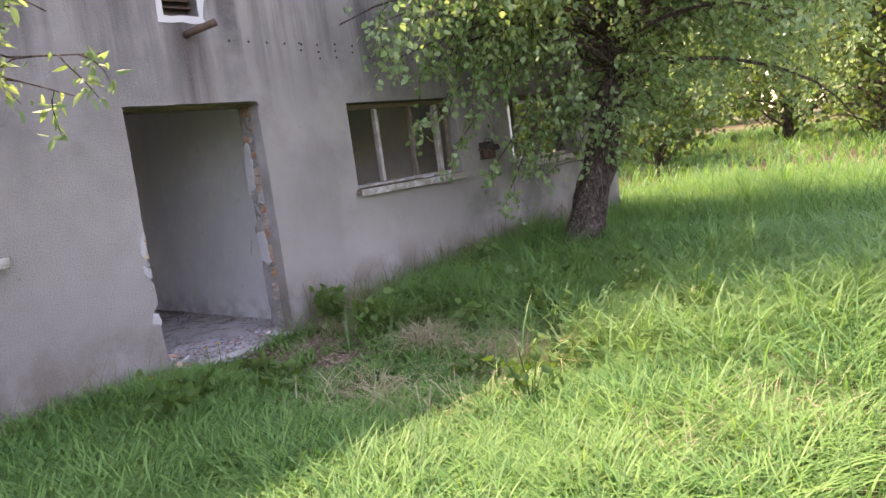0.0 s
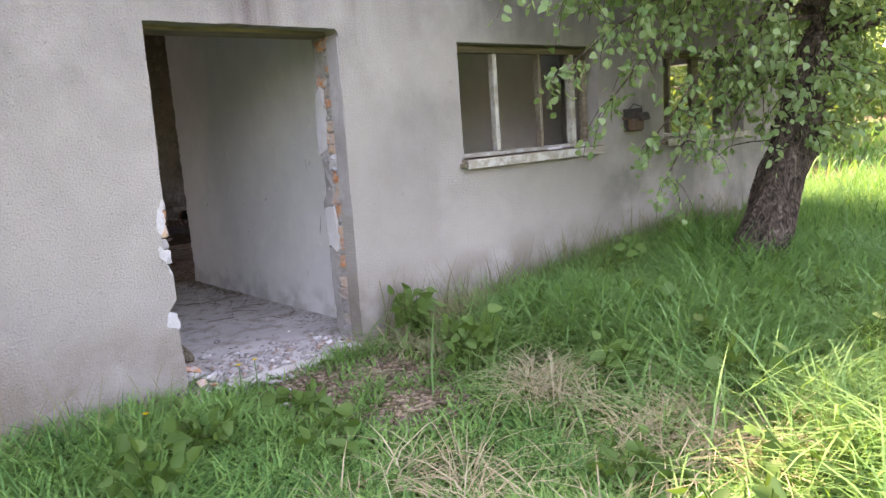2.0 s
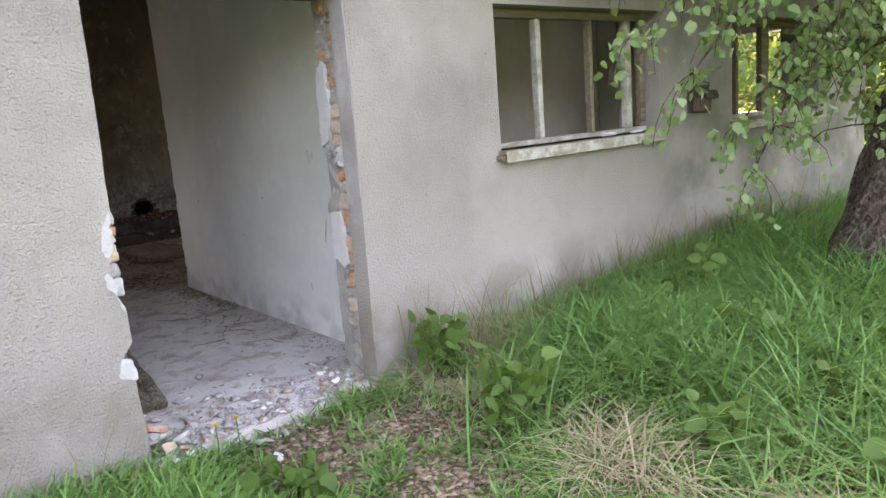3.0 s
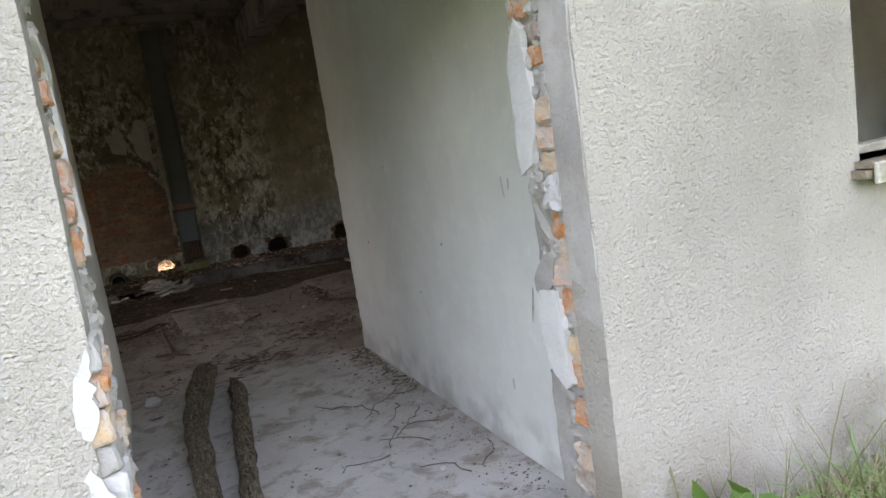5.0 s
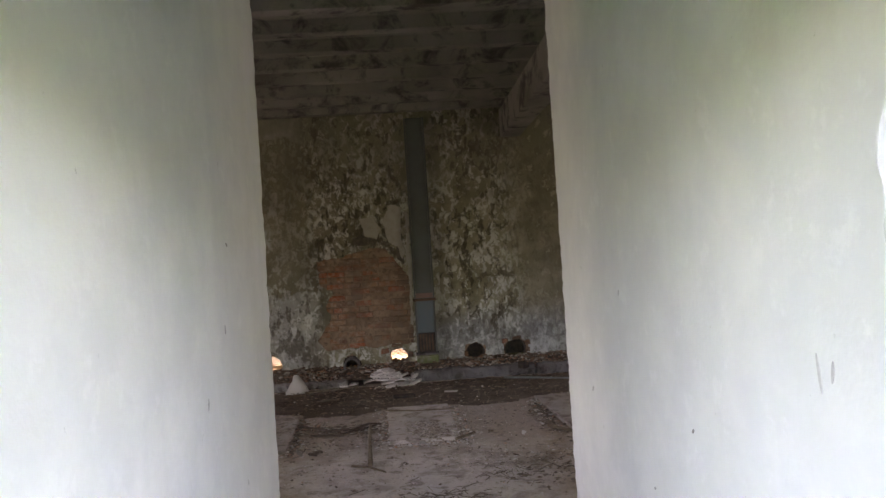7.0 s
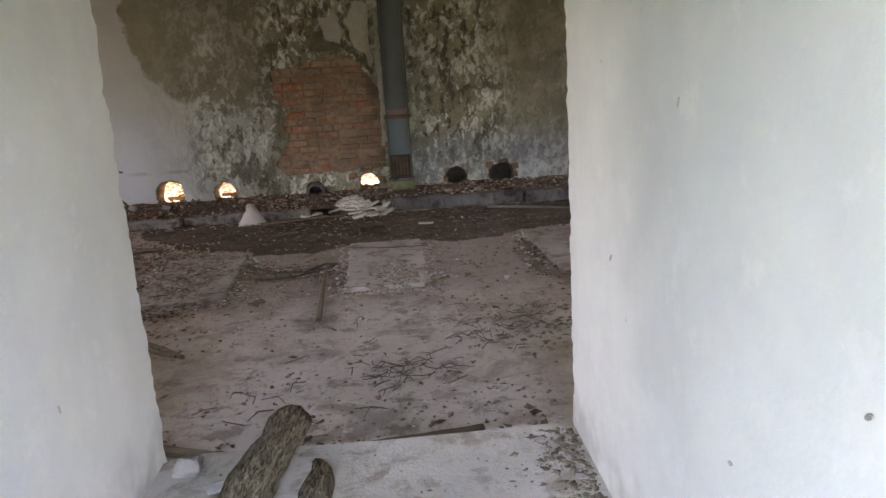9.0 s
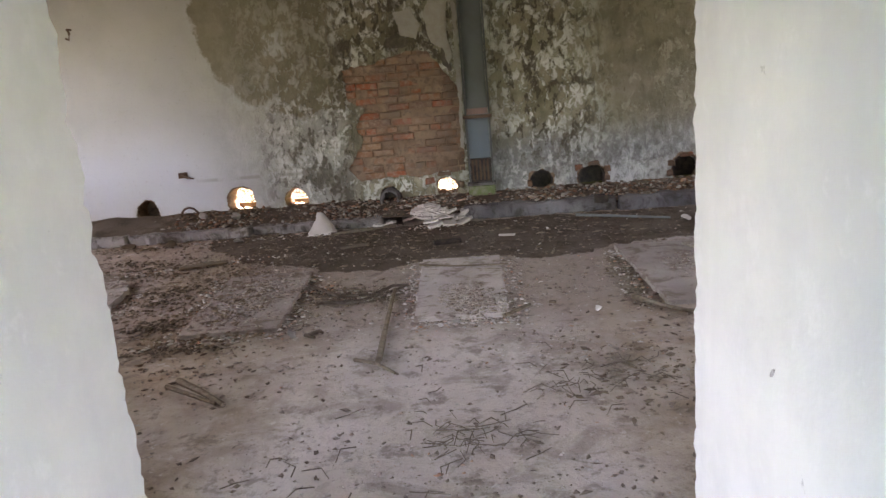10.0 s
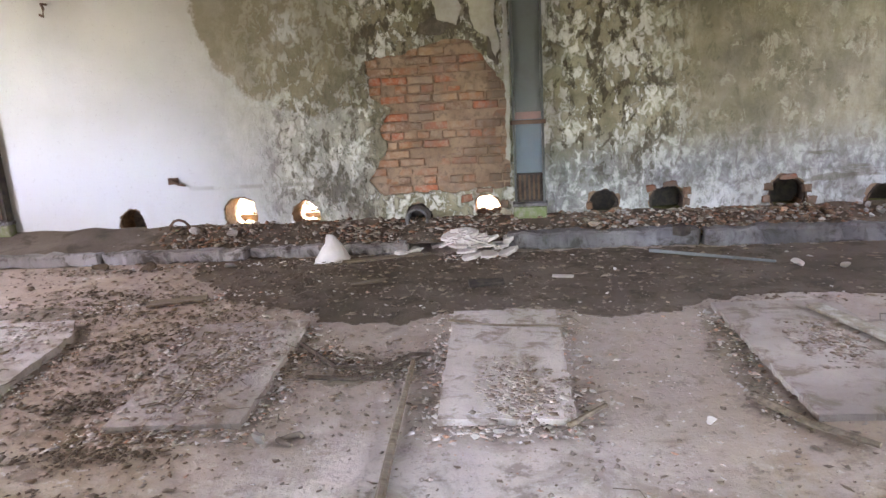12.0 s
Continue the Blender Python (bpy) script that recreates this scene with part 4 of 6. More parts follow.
def birch():
    rg = random.Random(11)
    base = Vector((4.05, -1.3, 0.0))
    t = thing("birch_tree", Matrix.Translation(base), "leaning birch with dark cracked bark and drooping leafy twigs", "tree")
    trunk = [Vector((-0.06, 0.02, -0.15)), Vector((0, 0, 0.1))]
    for i in range(1, 12):
        z = 0.1 + 0.55 * i
        trunk.append(Vector((0.50 * min(z, 2.1) + 0.16 * max(0, z - 2.1) + 0.02 * math.sin(i), -0.04 * z + 0.025 * math.cos(i * 1.3), z)))
    rad = [0.33, 0.235] + [0.18 - 0.013 * i for i in range(11)]
    b = tube(bmesh.new(), trunk, rad, 16)
    bmesh.ops.subdivide_edges(b, edges=b.edges, cuts=2, use_grid_fill=True)
    rough_up(b, 0.045, 7)
    rough_up(b, 0.03, 22)
    part("trunk", b, BARK, t, smooth=True)
    leaves, boughs, east = [], [], []
    for i in range(90):
        bl = bmesh.new()
        h = 0.17 + 0.83 * (i / 75) ** 0.75 if i < 76 else 0.32 + 0.028 * (i - 76)
        k = h * (len(trunk) - 3) + 2
        k0 = min(int(k), len(trunk) - 2)
        p = trunk[k0].lerp(trunk[k0 + 1], k - k0)
        a = i * 2.399 + rg.uniform(-0.4, 0.4)
        away = Vector((math.cos(a), math.sin(a), rg.uniform(0.05, 0.6)))
        if i >= 76:                                  # long limbs over the facade side
            a = 2.75 + 0.075 * (i - 76) + rg.uniform(-0.1, 0.1)
            away = Vector((math.cos(a), math.sin(a), rg.uniform(0.15, 0.5)))
        near_wall = away.y > 0.5
        ln = (3.2 - 1.1 * h) * rg.uniform(0.65, 1.1) * (0.62 if near_wall else 1.0) * (0.45 if h < 0.26 else 1) * (1.15 if i >= 76 else 1)
        pts = limb_path(p, away, ln, 8, 0.22, rg)
        low = [j for j in range(9) if pts[j].x < -0.9 and pts[j].z < 2.2]
        end = max(3, min(low)) if low else 9               # limbs end before they hang over the windows
        tube(bl, pts[:end], [0.028 * (1 - j / end) + 0.004 for j in range(end)], 5, False)
        for j in range(3, end):
            for q in range(3):
                s = pts[j] + Vector((rg.uniform(-1, 1), rg.uniform(-1, 1), rg.uniform(-1, 1))) * 0.08
                tw = limb_path(s, (away.x + rg.uniform(-0.9, 0.9), away.y + rg.uniform(-0.9, 0.9), -0.2), rg.uniform(0.35, 0.95), 4, 0.8, rg, 0.22)
                if any(p2.y + base.y > -0.06 for p2 in tw):
                    continue
                if q == 0 and not any(p2.x < -0.75 and p2.z < 2.15 for p2 in tw):
                    tube(bl, tw, [0.005, 0.0045, 0.004, 0.003, 0.002], 3, False)
                for c in range(28 if pts[j].z > 2.9 else 15):
                    f = rg.random() * 3.99
                    c0 = tw[int(f)].lerp(tw[int(f) + 1], f - int(f))
                    leaves.append(base + c0 + Vector((rg.gauss(0, 1), rg.gauss(0, 1), rg.gauss(0, 1))) * 0.05)
        part("limb", bl, BARK, t)
    # long drooping boughs towards the doorway
    for i, tip in enumerate(((1.95, -0.95, 2.55), (2.1, -0.9, 2.25), (2.4, -0.92, 1.75), (2.6, -0.8, 2.2), (2.75, -0.95, 1.5), (3.15, -1.0, 1.2), (3.4, -0.95, 0.9), (2.9, -1.25, 2.35), (2.3, -1.2, 2.7), (2.6, -1.0, 2.9), (2.1, -0.8, 3.0), (3.0, -0.7, 2.7))):
        bl = bmesh.new()
        k = 4.6 + 0.22 * (i % 5)
        a, e = trunk[int(k)].lerp(trunk[int(k) + 1], k - int(k)), Vector(tip) - base
        pts = [a.lerp(e, f) + Vector((0, 0, 0.32 * math.sin(f * 3.1))) + Vector((rg.gauss(0, 1), rg.gauss(0, 1), rg.gauss(0, 1))) * 0.03 * (0 < f < 1) for f in [j / 8 for j in range(9)]]
        tube(bl, pts, [0.022 * (1 - j / 9) + 0.003 for j in range(9)], 5, False)
        for j in range(3, 9):
            for q in range(4):
                tw = limb_path(pts[j], (e.x * 0.4 + rg.uniform(-0.8, 0.8), rg.uniform(-0.9, 0.7), -0.2), rg.uniform(0.2, 0.5), 4, 0.8, rg, 0.22)
                if any(p2.y + base.y > -0.08 for p2 in tw):
                    continue
                tube(bl, tw, [0.004, 0.0035, 0.003, 0.0025, 0.002], 3, False)
                for c in range(11):
                    f = rg.random() * 3.99
                    boughs.append(base + tw[int(f)].lerp(tw[int(f) + 1], f - int(f)) + Vector((rg.gauss(0, 1), rg.gauss(0, 1), rg.gauss(0, 1))) * 0.035)
        part("limb", bl, BARK, t)
    # high drooping boughs over the meadow
    for i in range(34):
        bl = bmesh.new()
        k = 4.2 + 6.5 * i / 34
        a0 = trunk[int(k)].lerp(trunk[int(k) + 1], k - int(k))
        az = rg.uniform(-0.75, 0.55)
        ln = rg.uniform(2.4, 4.4) * (1.1 - 0.45 * i / 34)
        pts = limb_path(a0, (math.cos(az), math.sin(az), rg.uniform(0.25, 0.6)), ln, 10, 0.26, rg, 0.1)
        tube(bl, pts, [0.03 * (1 - j / 11) + 0.004 for j in range(11)], 5, False)
        for j in range(3, 11):
            for q in range(4):
                tw = limb_path(pts[j], (rg.uniform(-0.5, 1.0), rg.uniform(-0.9, 0.9), -0.3), rg.uniform(0.4, 1.0), 4, 0.9, rg, 0.22)
                if any(p2.z < 1.15 or (p2.y + base.y > -0.08 and p2.x + base.x < 7.8 and p2.z < 4.6) for p2 in tw):
                    continue
                if q < 2:
                    tube(bl, tw, [0.005, 0.0045, 0.004, 0.003, 0.002], 3, False)
                for c in range(27):
                    f = rg.random() * 3.99
                    east.append(base + tw[int(f)].lerp(tw[int(f) + 1], f - int(f)) + Vector((rg.gauss(0, 1), rg.gauss(0, 1), rg.gauss(0, 1))) * 0.05)
        part("limb", bl, BARK, t)
    # short sprays straight from the trunk
    for i in range(56):
        bl = bmesh.new()
        k = 2.6 + 4.2 * rg.random()
        p = trunk[int(k)].lerp(trunk[int(k) + 1], k - int(k))
        a = rg.uniform(2.2, 5.4)
        tw = limb_path(p, (math.cos(a), math.sin(a), rg.uniform(-0.1, 0.5)), rg.uniform(0.4, 1.0), 4, 0.4, rg, 0.25)
        tube(bl, tw, [0.008, 0.006, 0.005, 0.004, 0.003], 4, False)
        for c in range(30):
            f = 0.6 + rg.random() * 3.39
            leaves.append(base + tw[int(f)].lerp(tw[int(f) + 1], f - int(f)) + Vector((rg.gauss(0, 1), rg.gauss(0, 1), rg.gauss(0, 1))) * 0.06)
        part("spray", bl, BARK, t)
    leaf_cloud("crown", [tuple(v) for v in leaves if v.y < -0.05 and not (v.x < 3.2 and v.z < 2.15)] + [tuple(v) for v in boughs if v.y < -0.05] + [tuple(v) for v in east], 0.066, LEAF, t, 0.7, 3, "small drooping fresh green leaves")
    return t


birch()


def small_tree(base, height, spread, seed, name, label, material, leaf, n_limb, n_leaf, category="tree", group="", bare=0.1, skip=None):
    rg = random.Random(seed)
    base = Vector(base)
    t = thing(name, Matrix.Translation(base), label, category, group)
    top = Vector((rg.uniform(-0.1, 0.1) * height, rg.uniform(-0.1, 0.1) * height, height * 0.9))
    trunk = [top * (i / 6) + Vector((math.sin(i * 2 + seed), math.cos(i * 1.7), 0)) * 0.03 * height * (i > 0) for i in range(7)]
    trunk[0].z = -0.1
    part("trunk", tube(bmesh.new(), trunk, [0.03 * height * (1 - i / 7.5) for i in range(7)], 8), BARK, t, smooth=True)
    leaves = []
    for i in range(n_limb):
        h = bare + (1 - bare) * i / n_limb
        k = h * 5.99
        p = trunk[int(k)].lerp(trunk[int(k) + 1], k - int(k))
        a = i * 2.399 + seed
        ln = spread * (1.05 - 0.75 * h ** 2) * rg.uniform(0.6, 1.1)
        pts = limb_path(p, (math.cos(a), math.sin(a), 0.55), ln, 6, 0.12, rg, 0.2)
        part("limb", tube(bmesh.new(), pts, [0.008 * height * (1 - j / 7) + 0.004 for j in range(7)], 4, False), BARK, t)
        for j in range(n_leaf):
            f = 1.0 + rg.random() * 4.99
            c0 = pts[int(f)].lerp(pts[int(f) + 1], f - int(f))
            leaves.append(base + c0 + Vector((rg.gauss(0, 1), rg.gauss(0, 1), rg.gauss(0, 0.8))) * spread * 0.11)
    leaves = [tuple(v) for v in leaves if v.z > base.z + 0.05 and not (skip and skip(v))]
    leaf_cloud("crown", leaves, leaf, material, t, 0.3, seed, "many small leaves")
    return t


# a shrub beside the facade, of which a few twigs hang into view


def willow():
    rg = random.Random(6)
    base = Vector((-3.0, -1.35, -0.05))
    t = thing("willow_shrub", Matrix.Translation(base), "loose grey-green shrub with narrow leaves by the facade", "shrub")
    part("trunk", tube(bmesh.new(), [(0, 0, -0.1), (0.05, 0, 0.9), (0.02, -0.05, 1.8), (0.1, -0.05, 2.7), (0.1, 0, 3.4)], [0.07, 0.06, 0.05, 0.035, 0.02], 10), BARK, t, smooth=True)
    lv = []
    for i, (x, y, z) in enumerate(((-0.98, -1.88, 2.08), (-1.12, -1.80, 1.90), (-1.30, -1.75, 2.30), (-1.45, -1.7, 2.05), (-1.55, -1.65, 2.5), (-1.35, -1.6, 2.65), (-1.6, -1.75, 1.85), (-1.15, -1.7, 2.55), (-1.62, -2.5, 2.25), (-1.45, -2.45, 2.12), (-1.55, -2.4, 2.42), (-1.38, -2.2, 2.32), (-1.6, -2.45, 2.05), (-2.2, -2.2, 2.8), (-3.6, -1.9, 2.6), (-3.9, -0.9, 2.9))):
        a, b = Vector((0.08, -0.04, 2.0 + 0.11 * i)), Vector((x, y, z)) - base
        pts = [a.lerp(b, f) + Vector((0, 0, 0.35 * math.sin(f * 2.6))) * (1 - f) + Vector((rg.gauss(0, 1), rg.gauss(0, 1), rg.gauss(0, 1))) * 0.03 * (0 < f < 1) for f in (0, 0.2, 0.4, 0.6, 0.8, 1.0)]
        part("limb", tube(bmesh.new(), pts, [0.018, 0.014, 0.010, 0.007, 0.005, 0.003], 5), BARK, t)
        for k in range(9):
            f = rg.uniform(1.6, 4.9)
            p = pts[int(f)].lerp(pts[int(f) + 1], f - int(f))
            tw = limb_path(p, (rg.uniform(-1, 1), rg.uniform(-1, 1), rg.uniform(-1.2, 0.4)), rg.uniform(0.15, 0.4), 4, 0.3, rg, 0.3)
            part("twig", tube(bmesh.new(), tw, [0.005, 0.004, 0.003, 0.0025, 0.002], 4), BARK, t)
            for q in range(17):
                f = rg.random() * 3.99
                lv.append(base + tw[int(f)].lerp(tw[int(f) + 1], f - int(f)) + Vector((rg.gauss(0, 1), rg.gauss(0, 1), rg.gauss(0, 1))) * 0.025)
    leaf_cloud("leaves", [tuple(v) for v in lv if v.y < -0.05], 0.075, LEAF, t, 0.4, 4, "", 0.2)


willow()
# sunlit bushes and trees beyond the building
far_bush = small_tree((12.3, 5.4, 0), 4.2, 2.6, 5, "bush", "sunlit yellow-green bush beyond the building", LEAF_FAR, 0.15, 44, 90, "bush", "bushes behind the house", 0.04)
for x, y, s, r in ((16.5, 3.2, 1.1, 40), (21, -1.5, 1.2, 100), (20.5, 6.5, 1.5, 200), (26, 2.5, 1.7, 310), (28, -5, 1.6, 20), (33, 9, 2.2, 77), (24, 12, 2.0, 140), (38, 0, 2.4, 250), (14, 10, 1.3, 60),
                   (36, -9, 2.0, 15), (-3.4, 13.2, 0.75, 12), (0.6, 13.4, 0.8, 99), (4, 13.6, 0.8, 180), (-1.4, 13.0, 0.7, 240), (-6.5, 14, 0.9, 300)):
    copy_thing(far_bush, pose(x, y, 0, 0, 0, r) @ Matrix.Diagonal((s, s, s, 1)))
# woods far off
rg = np.random.default_rng(8)
ang = rg.uniform(0, 2 * math.pi, 9000)
dist = rg.uniform(70, 95, 9000)
pos = np.stack([np.cos(ang) * dist, np.sin(ang) * dist, (1 - rg.random(9000) ** 1.6) * (9 + 4 * np.sin(ang * 9) + 2 * np.sin(ang * 31))], 1)
w = leaf_cloud("distant_woods", pos, 3.2, LEAF_FAR, None, 0.2, 9)
tagged(w, "hazy line of distant green woods", "woods", kind="stuff")


def path_wear(x, y):
    """0 in tall grass, 1 where the grass is trodden down or bare."""
    w = np.zeros_like(x)
    for cx, cy, r in ((0.55, -0.36, 0.36), (1.08, -0.55, 0.38), (0.78, -1.02, 0.34), (0.45, -0.65, 0.2)):
        w = np.maximum(w, np.clip(1.35 - np.hypot(x - cx, y - cy) / r, 0, 1))
    return w


def grass_field(name, n, x0, x1, y0, y1, height, width, seed, material, label, keep=None, lean=0.5, segs=3, tufts=0):
    rg = np.random.default_rng(seed)
    x, y = rg.uniform(x0, x1, n), rg.uniform(y0, y1, n)
    fan = rg.uniform(0, 2 * math.pi, n)
    if tufts:                                        # blades that fan out from tussocks
        c = np.stack([rg.uniform(x0, x1, tufts), rg.uniform(y0, y1, tufts)], 1)
        own = rg.integers(0, tufts, n)
        in_tuft = rg.random(n) < 0.72
        r = 0.055 * np.sqrt(rg.random(n))
        x, y = np.where(in_tuft, c[own, 0] + np.cos(fan) * r, x), np.where(in_tuft, c[own, 1] + np.sin(fan) * r, y)
        swing = rg.uniform(0, 2 * math.pi, tufts)[own]
        fan = np.where(in_tuft, fan + 0.55 * np.sin(swing - fan) + rg.normal(0, 0.3, n), fan)
    k = keep(x, y, rg) if keep else np.ones(n, bool)
    x, y, fan = x[k], y[k], fan[k]
    n = len(x)
    z = np.array([ground_z(a, b) for a, b in zip(x, y)])
    clump = np.array([noise.noise((a * 1.1, b * 1.1, seed)) for a, b in zip(x, y)])
    h = height(x, y) * rg.uniform(0.45, 1.15, n) * (1 + 0.45 * clump)
    a = fan + 0.5 * clump
    d = np.stack([np.cos(a), np.sin(a)], 1)
    s = np.stack([-d[:, 1], d[:, 0]], 1)
    bend = rg.uniform(0.35, 1.1, n) * lean * 1.6
    wd = width * rg.uniform(0.6, 1.3, n)
    rows = []
    for i in range(segs):
        f = i / segs
        c = np.stack([x + d[:, 0] * h * bend * f ** 1.8, y + d[:, 1] * h * bend * f ** 1.8, z - 0.01 + h * (f - 0.42 * bend * f ** 2.2)], 1)
        o = np.concatenate([s * (wd * (1 - 0.55 * f))[:, None] / 2, np.zeros((n, 1))], 1)
        rows += [c - o, c + o]
    rows.append(np.stack([x + d[:, 0] * h * bend, y + d[:, 1] * h * bend, z + h * (1 - 0.42 * bend)], 1))
    m = len(rows)
    v = np.stack(rows, 1).reshape(-1, 3)
    b = np.arange(n)[:, None] * m
    idx, sizes = [], []
    for i in range(segs - 1):
        idx.append(b + np.array([2 * i, 2 * i + 1, 2 * i + 3, 2 * i + 2]))
        sizes.append(4)
    idx.append(b + np.array([2 * segs - 2, 2 * segs - 1, 2 * segs]))
    sizes.append(3)
    flat = np.concatenate(idx, 1).ravel()
    ob = raw_mesh(name, v, flat, np.tile(sizes, n), material)
    return tagged(ob, label, "grass", kind="stuff")


def straw_at(x, y):
    """How much of the grass is dry here."""
    p = np.zeros_like(x)
    for cx, cy, r, k in ((1.50, -1.30, 0.2, 1.0), (1.30, -1.52, 0.22, 0.9), (1.3, -2.45, 0.3, 0.7), (1.85, -2.45, 0.35, 0.8), (0.0, -4.1, 0.3, 0.7), (0.8, -4.3, 0.35, 0.6), (1.24, -1.7, 0.2, 0.6), (1.44, -2.3, 0.5, 0.55), (1.34, -4.04, 0.22, 1.0), (1.6, -4.1, 0.3, 0.5), (0.25, -3.95, 0.25, 0.7), (2.2, -3.4, 0.5, 0.3), (2.4, -2.6, 0.5, 0.55), (0.3, -2.7, 0.35, 0.3), (1.6, -0.15, 0.42, 1.0), (2.0, -0.15, 0.35, 0.9), (0.3, -1.9, 0.4, 0.25), (1.9, -2.0, 0.4, 0.5)):
        p = np.maximum(p, k * np.clip(1.3 - np.hypot(x - cx, y - cy) / r, 0, 1))
    return p


def tall(x, y):
    h = 0.26 + 0.22 * np.clip((x - 1.2) / 2.0, 0, 1) * np.clip((y + 3.6) / 1.5, 0, 1)
    h += 0.08 * np.clip((-1.6 - y) / 2, 0, 1)
    h *= 1 - 0.62 * path_wear(x, y)
    h *= 1 - 0.5 * np.clip(1.5 - np.hypot((x - 0.8) / 1.0, (y + 1.7) / 1.5), 0, 1)
    h *= 1 - 0.45 * straw_at(x, y)
    near = np.clip(1 - np.abs(x - 0.6) / 0.8, 0, 1) * np.clip(1 + y / 0.9, 0, 1)
    return h * (1 - 0.25 * near)


def lawn_keep(x, y, rg):
    return (rg.random(len(x)) > np.maximum(path_wear(x, y) * 0.95, straw_at(x, y) * 0.7)) & (y < 0.0) & ~((np.abs(x - 0.6) < 0.62) & (y > -0.05))


grass_field("grass", 125000, -2.2, 5.0, -4.6, -0.01, tall, 0.0105, 1, GRASS, "lush green uncut grass", lawn_keep, 0.85, 4, 5200)
grass_field("grass", 16000, 0.9, 5.0, -4.4, -0.05, lambda x, y: 0.52 + 0 * x, 0.010, 8, PALE, "long pale arching grass blades", lambda x, y, r: r.random(len(x)) < np.clip((x - 0.9) / 1.2, 0.1, 1) * (1 - path_wear(x, y)) * (1 - np.clip(1.5 - np.hypot(x - 1.4, y + 1.55) / 0.45, 0, 1)), 0.95, 4, 900)
grass_field("grass", 9000, -2.2, 5.0, -4.6, -0.02, lambda x, y: 0.13 + 0 * x, 0.020, 9, WEED, "low broad-bladed undergrowth in the grass", lawn_keep, 0.9, 2)
grass_field("grass", 22000, 5.0, 11.0, -5.5, 1.5, lambda x, y: 0.42 + 0 * x, 0.011, 2, GRASS, "lush green uncut grass", lambda x, y, r: (y < 0) | (x > 7.7))
grass_field("grass", 26000, 9.0, 42.0, -16.0, 16.0, lambda x, y: 0.5 + 0 * x, 0.035, 3, GRASS, "tall meadow grass", None)
grass_field("grass", 34000, -8.0, 11.0, -9.5, -4.6, lambda x, y: 0.28 + 0 * x, 0.014, 4, GRASS, "lush green uncut grass", None)
grass_field("grass", 20000, -8.0, -2.2, -4.6, -0.03, lambda x, y: 0.28 + 0 * x, 0.013, 7, GRASS, "lush green uncut grass", None)
grass_field("grass", 5000, -7.4, 7.6, 12.0, 14.0, lambda x, y: 0.3 + 0 * x, 0.014, 6, GRASS, "grass behind the building", None)


def straw_keep(x, y, rg):
    return rg.random(len(x)) < straw_at(x, y) * 0.8


grass_field("dry_grass", 52000, -0.5, 3.2, -4.7, -0.02, lambda x, y: 0.30 + 0 * x, 0.007, 5, STRAW, "flattened straw-coloured dry grass", straw_keep, 1.2, 3, 700)

grass_field("dry_grass", 1500, 1.5, 2.25, -0.26, -0.02, lambda x, y: 0.34 + 0 * x, 0.006, 15, STRAW, "dry orange-brown grass standing against the facade", None, 0.5)
# litter on the bare soil by the door


def scatter(name, n, where, size, material, label, category, seed, flat=0.5, zf=None, kind="stuff"):
    """Very many angular crumbs joined into one mesh."""
    rg = np.random.default_rng(seed)
    p = where(n, rg)
    n = len(p)
    s = size[0] + (size[1] - size[0]) * rg.random(n) ** 2.5
    octa = np.array([(1, 0, 0), (-1, 0, 0), (0, 1, 0), (0, -1, 0), (0, 0, 1), (0, 0, -1)], float)
    v = octa[None] * rg.uniform(0.55, 1.3, (n, 6, 1)) + rg.normal(0, 0.18, (n, 6, 3))
    v[..., 0] *= rg.uniform(0.7, 2.0, (n, 1))
    a = rg.uniform(0, 2 * math.pi, n)
    c, q = np.cos(a)[:, None], np.sin(a)[:, None]
    v = np.stack([v[..., 0] * c - v[..., 1] * q, v[..., 0] * q + v[..., 1] * c, v[..., 2] * flat], 2)
    v = v * s[:, None, None] + p[:, None, :]
    v[..., 2] += (s * flat * 0.6)[:, None]
    tri = np.array([(0, 2, 4), (2, 1, 4), (1, 3, 4), (3, 0, 4), (2, 0, 5), (1, 2, 5), (3, 1, 5), (0, 3, 5)])
    f = (np.arange(n)[:, None, None] * 6 + tri[None]).ravel()
    return tagged(raw_mesh(name, v.reshape(-1, 3), f, np.full(n * 8, 3), material), label, category, kind=kind)


def crumb_mat(name, *cols):
    n = Nodes(name, 0.92, spec=0.15)
    stops = [(i / max(1, len(cols) - 1), c) for i, c in enumerate(cols)]
    c = n.ramp(n.island(), *stops)
    n.bump(n.noise(90, 3), 0.004, 0.8)
    return n.done(n.mix(n.ramp(n.noise(25, 4), (0.4, 0.0), (0.7, 0.5)), c, (0.2, 0.17, 0.14)))


CHIPS = crumb_mat("mortar_chips", (0.62, 0.60, 0.57), (0.45, 0.43, 0.40), (0.50, 0.47, 0.44), (0.42, 0.22, 0.14), (0.66, 0.64, 0.61))
PEBBLE = crumb_mat("floor_crumbs", (0.15, 0.12, 0.095), (0.22, 0.185, 0.15), (0.33, 0.30, 0.27), (0.13, 0.105, 0.085), (0.30, 0.26, 0.22))
MULCH = crumb_mat("leaf_mulch", (0.12, 0.088, 0.06), (0.20, 0.155, 0.11), (0.24, 0.195, 0.145), (0.085, 0.063, 0.045), (0.27, 0.225, 0.175))
MORTARCHIP = crumb_mat("threshold_chips", (0.42, 0.40, 0.38), (0.26, 0.245, 0.23), (0.34, 0.325, 0.305), (0.30, 0.17, 0.11), (0.50, 0.485, 0.46), (0.2, 0.185, 0.17))
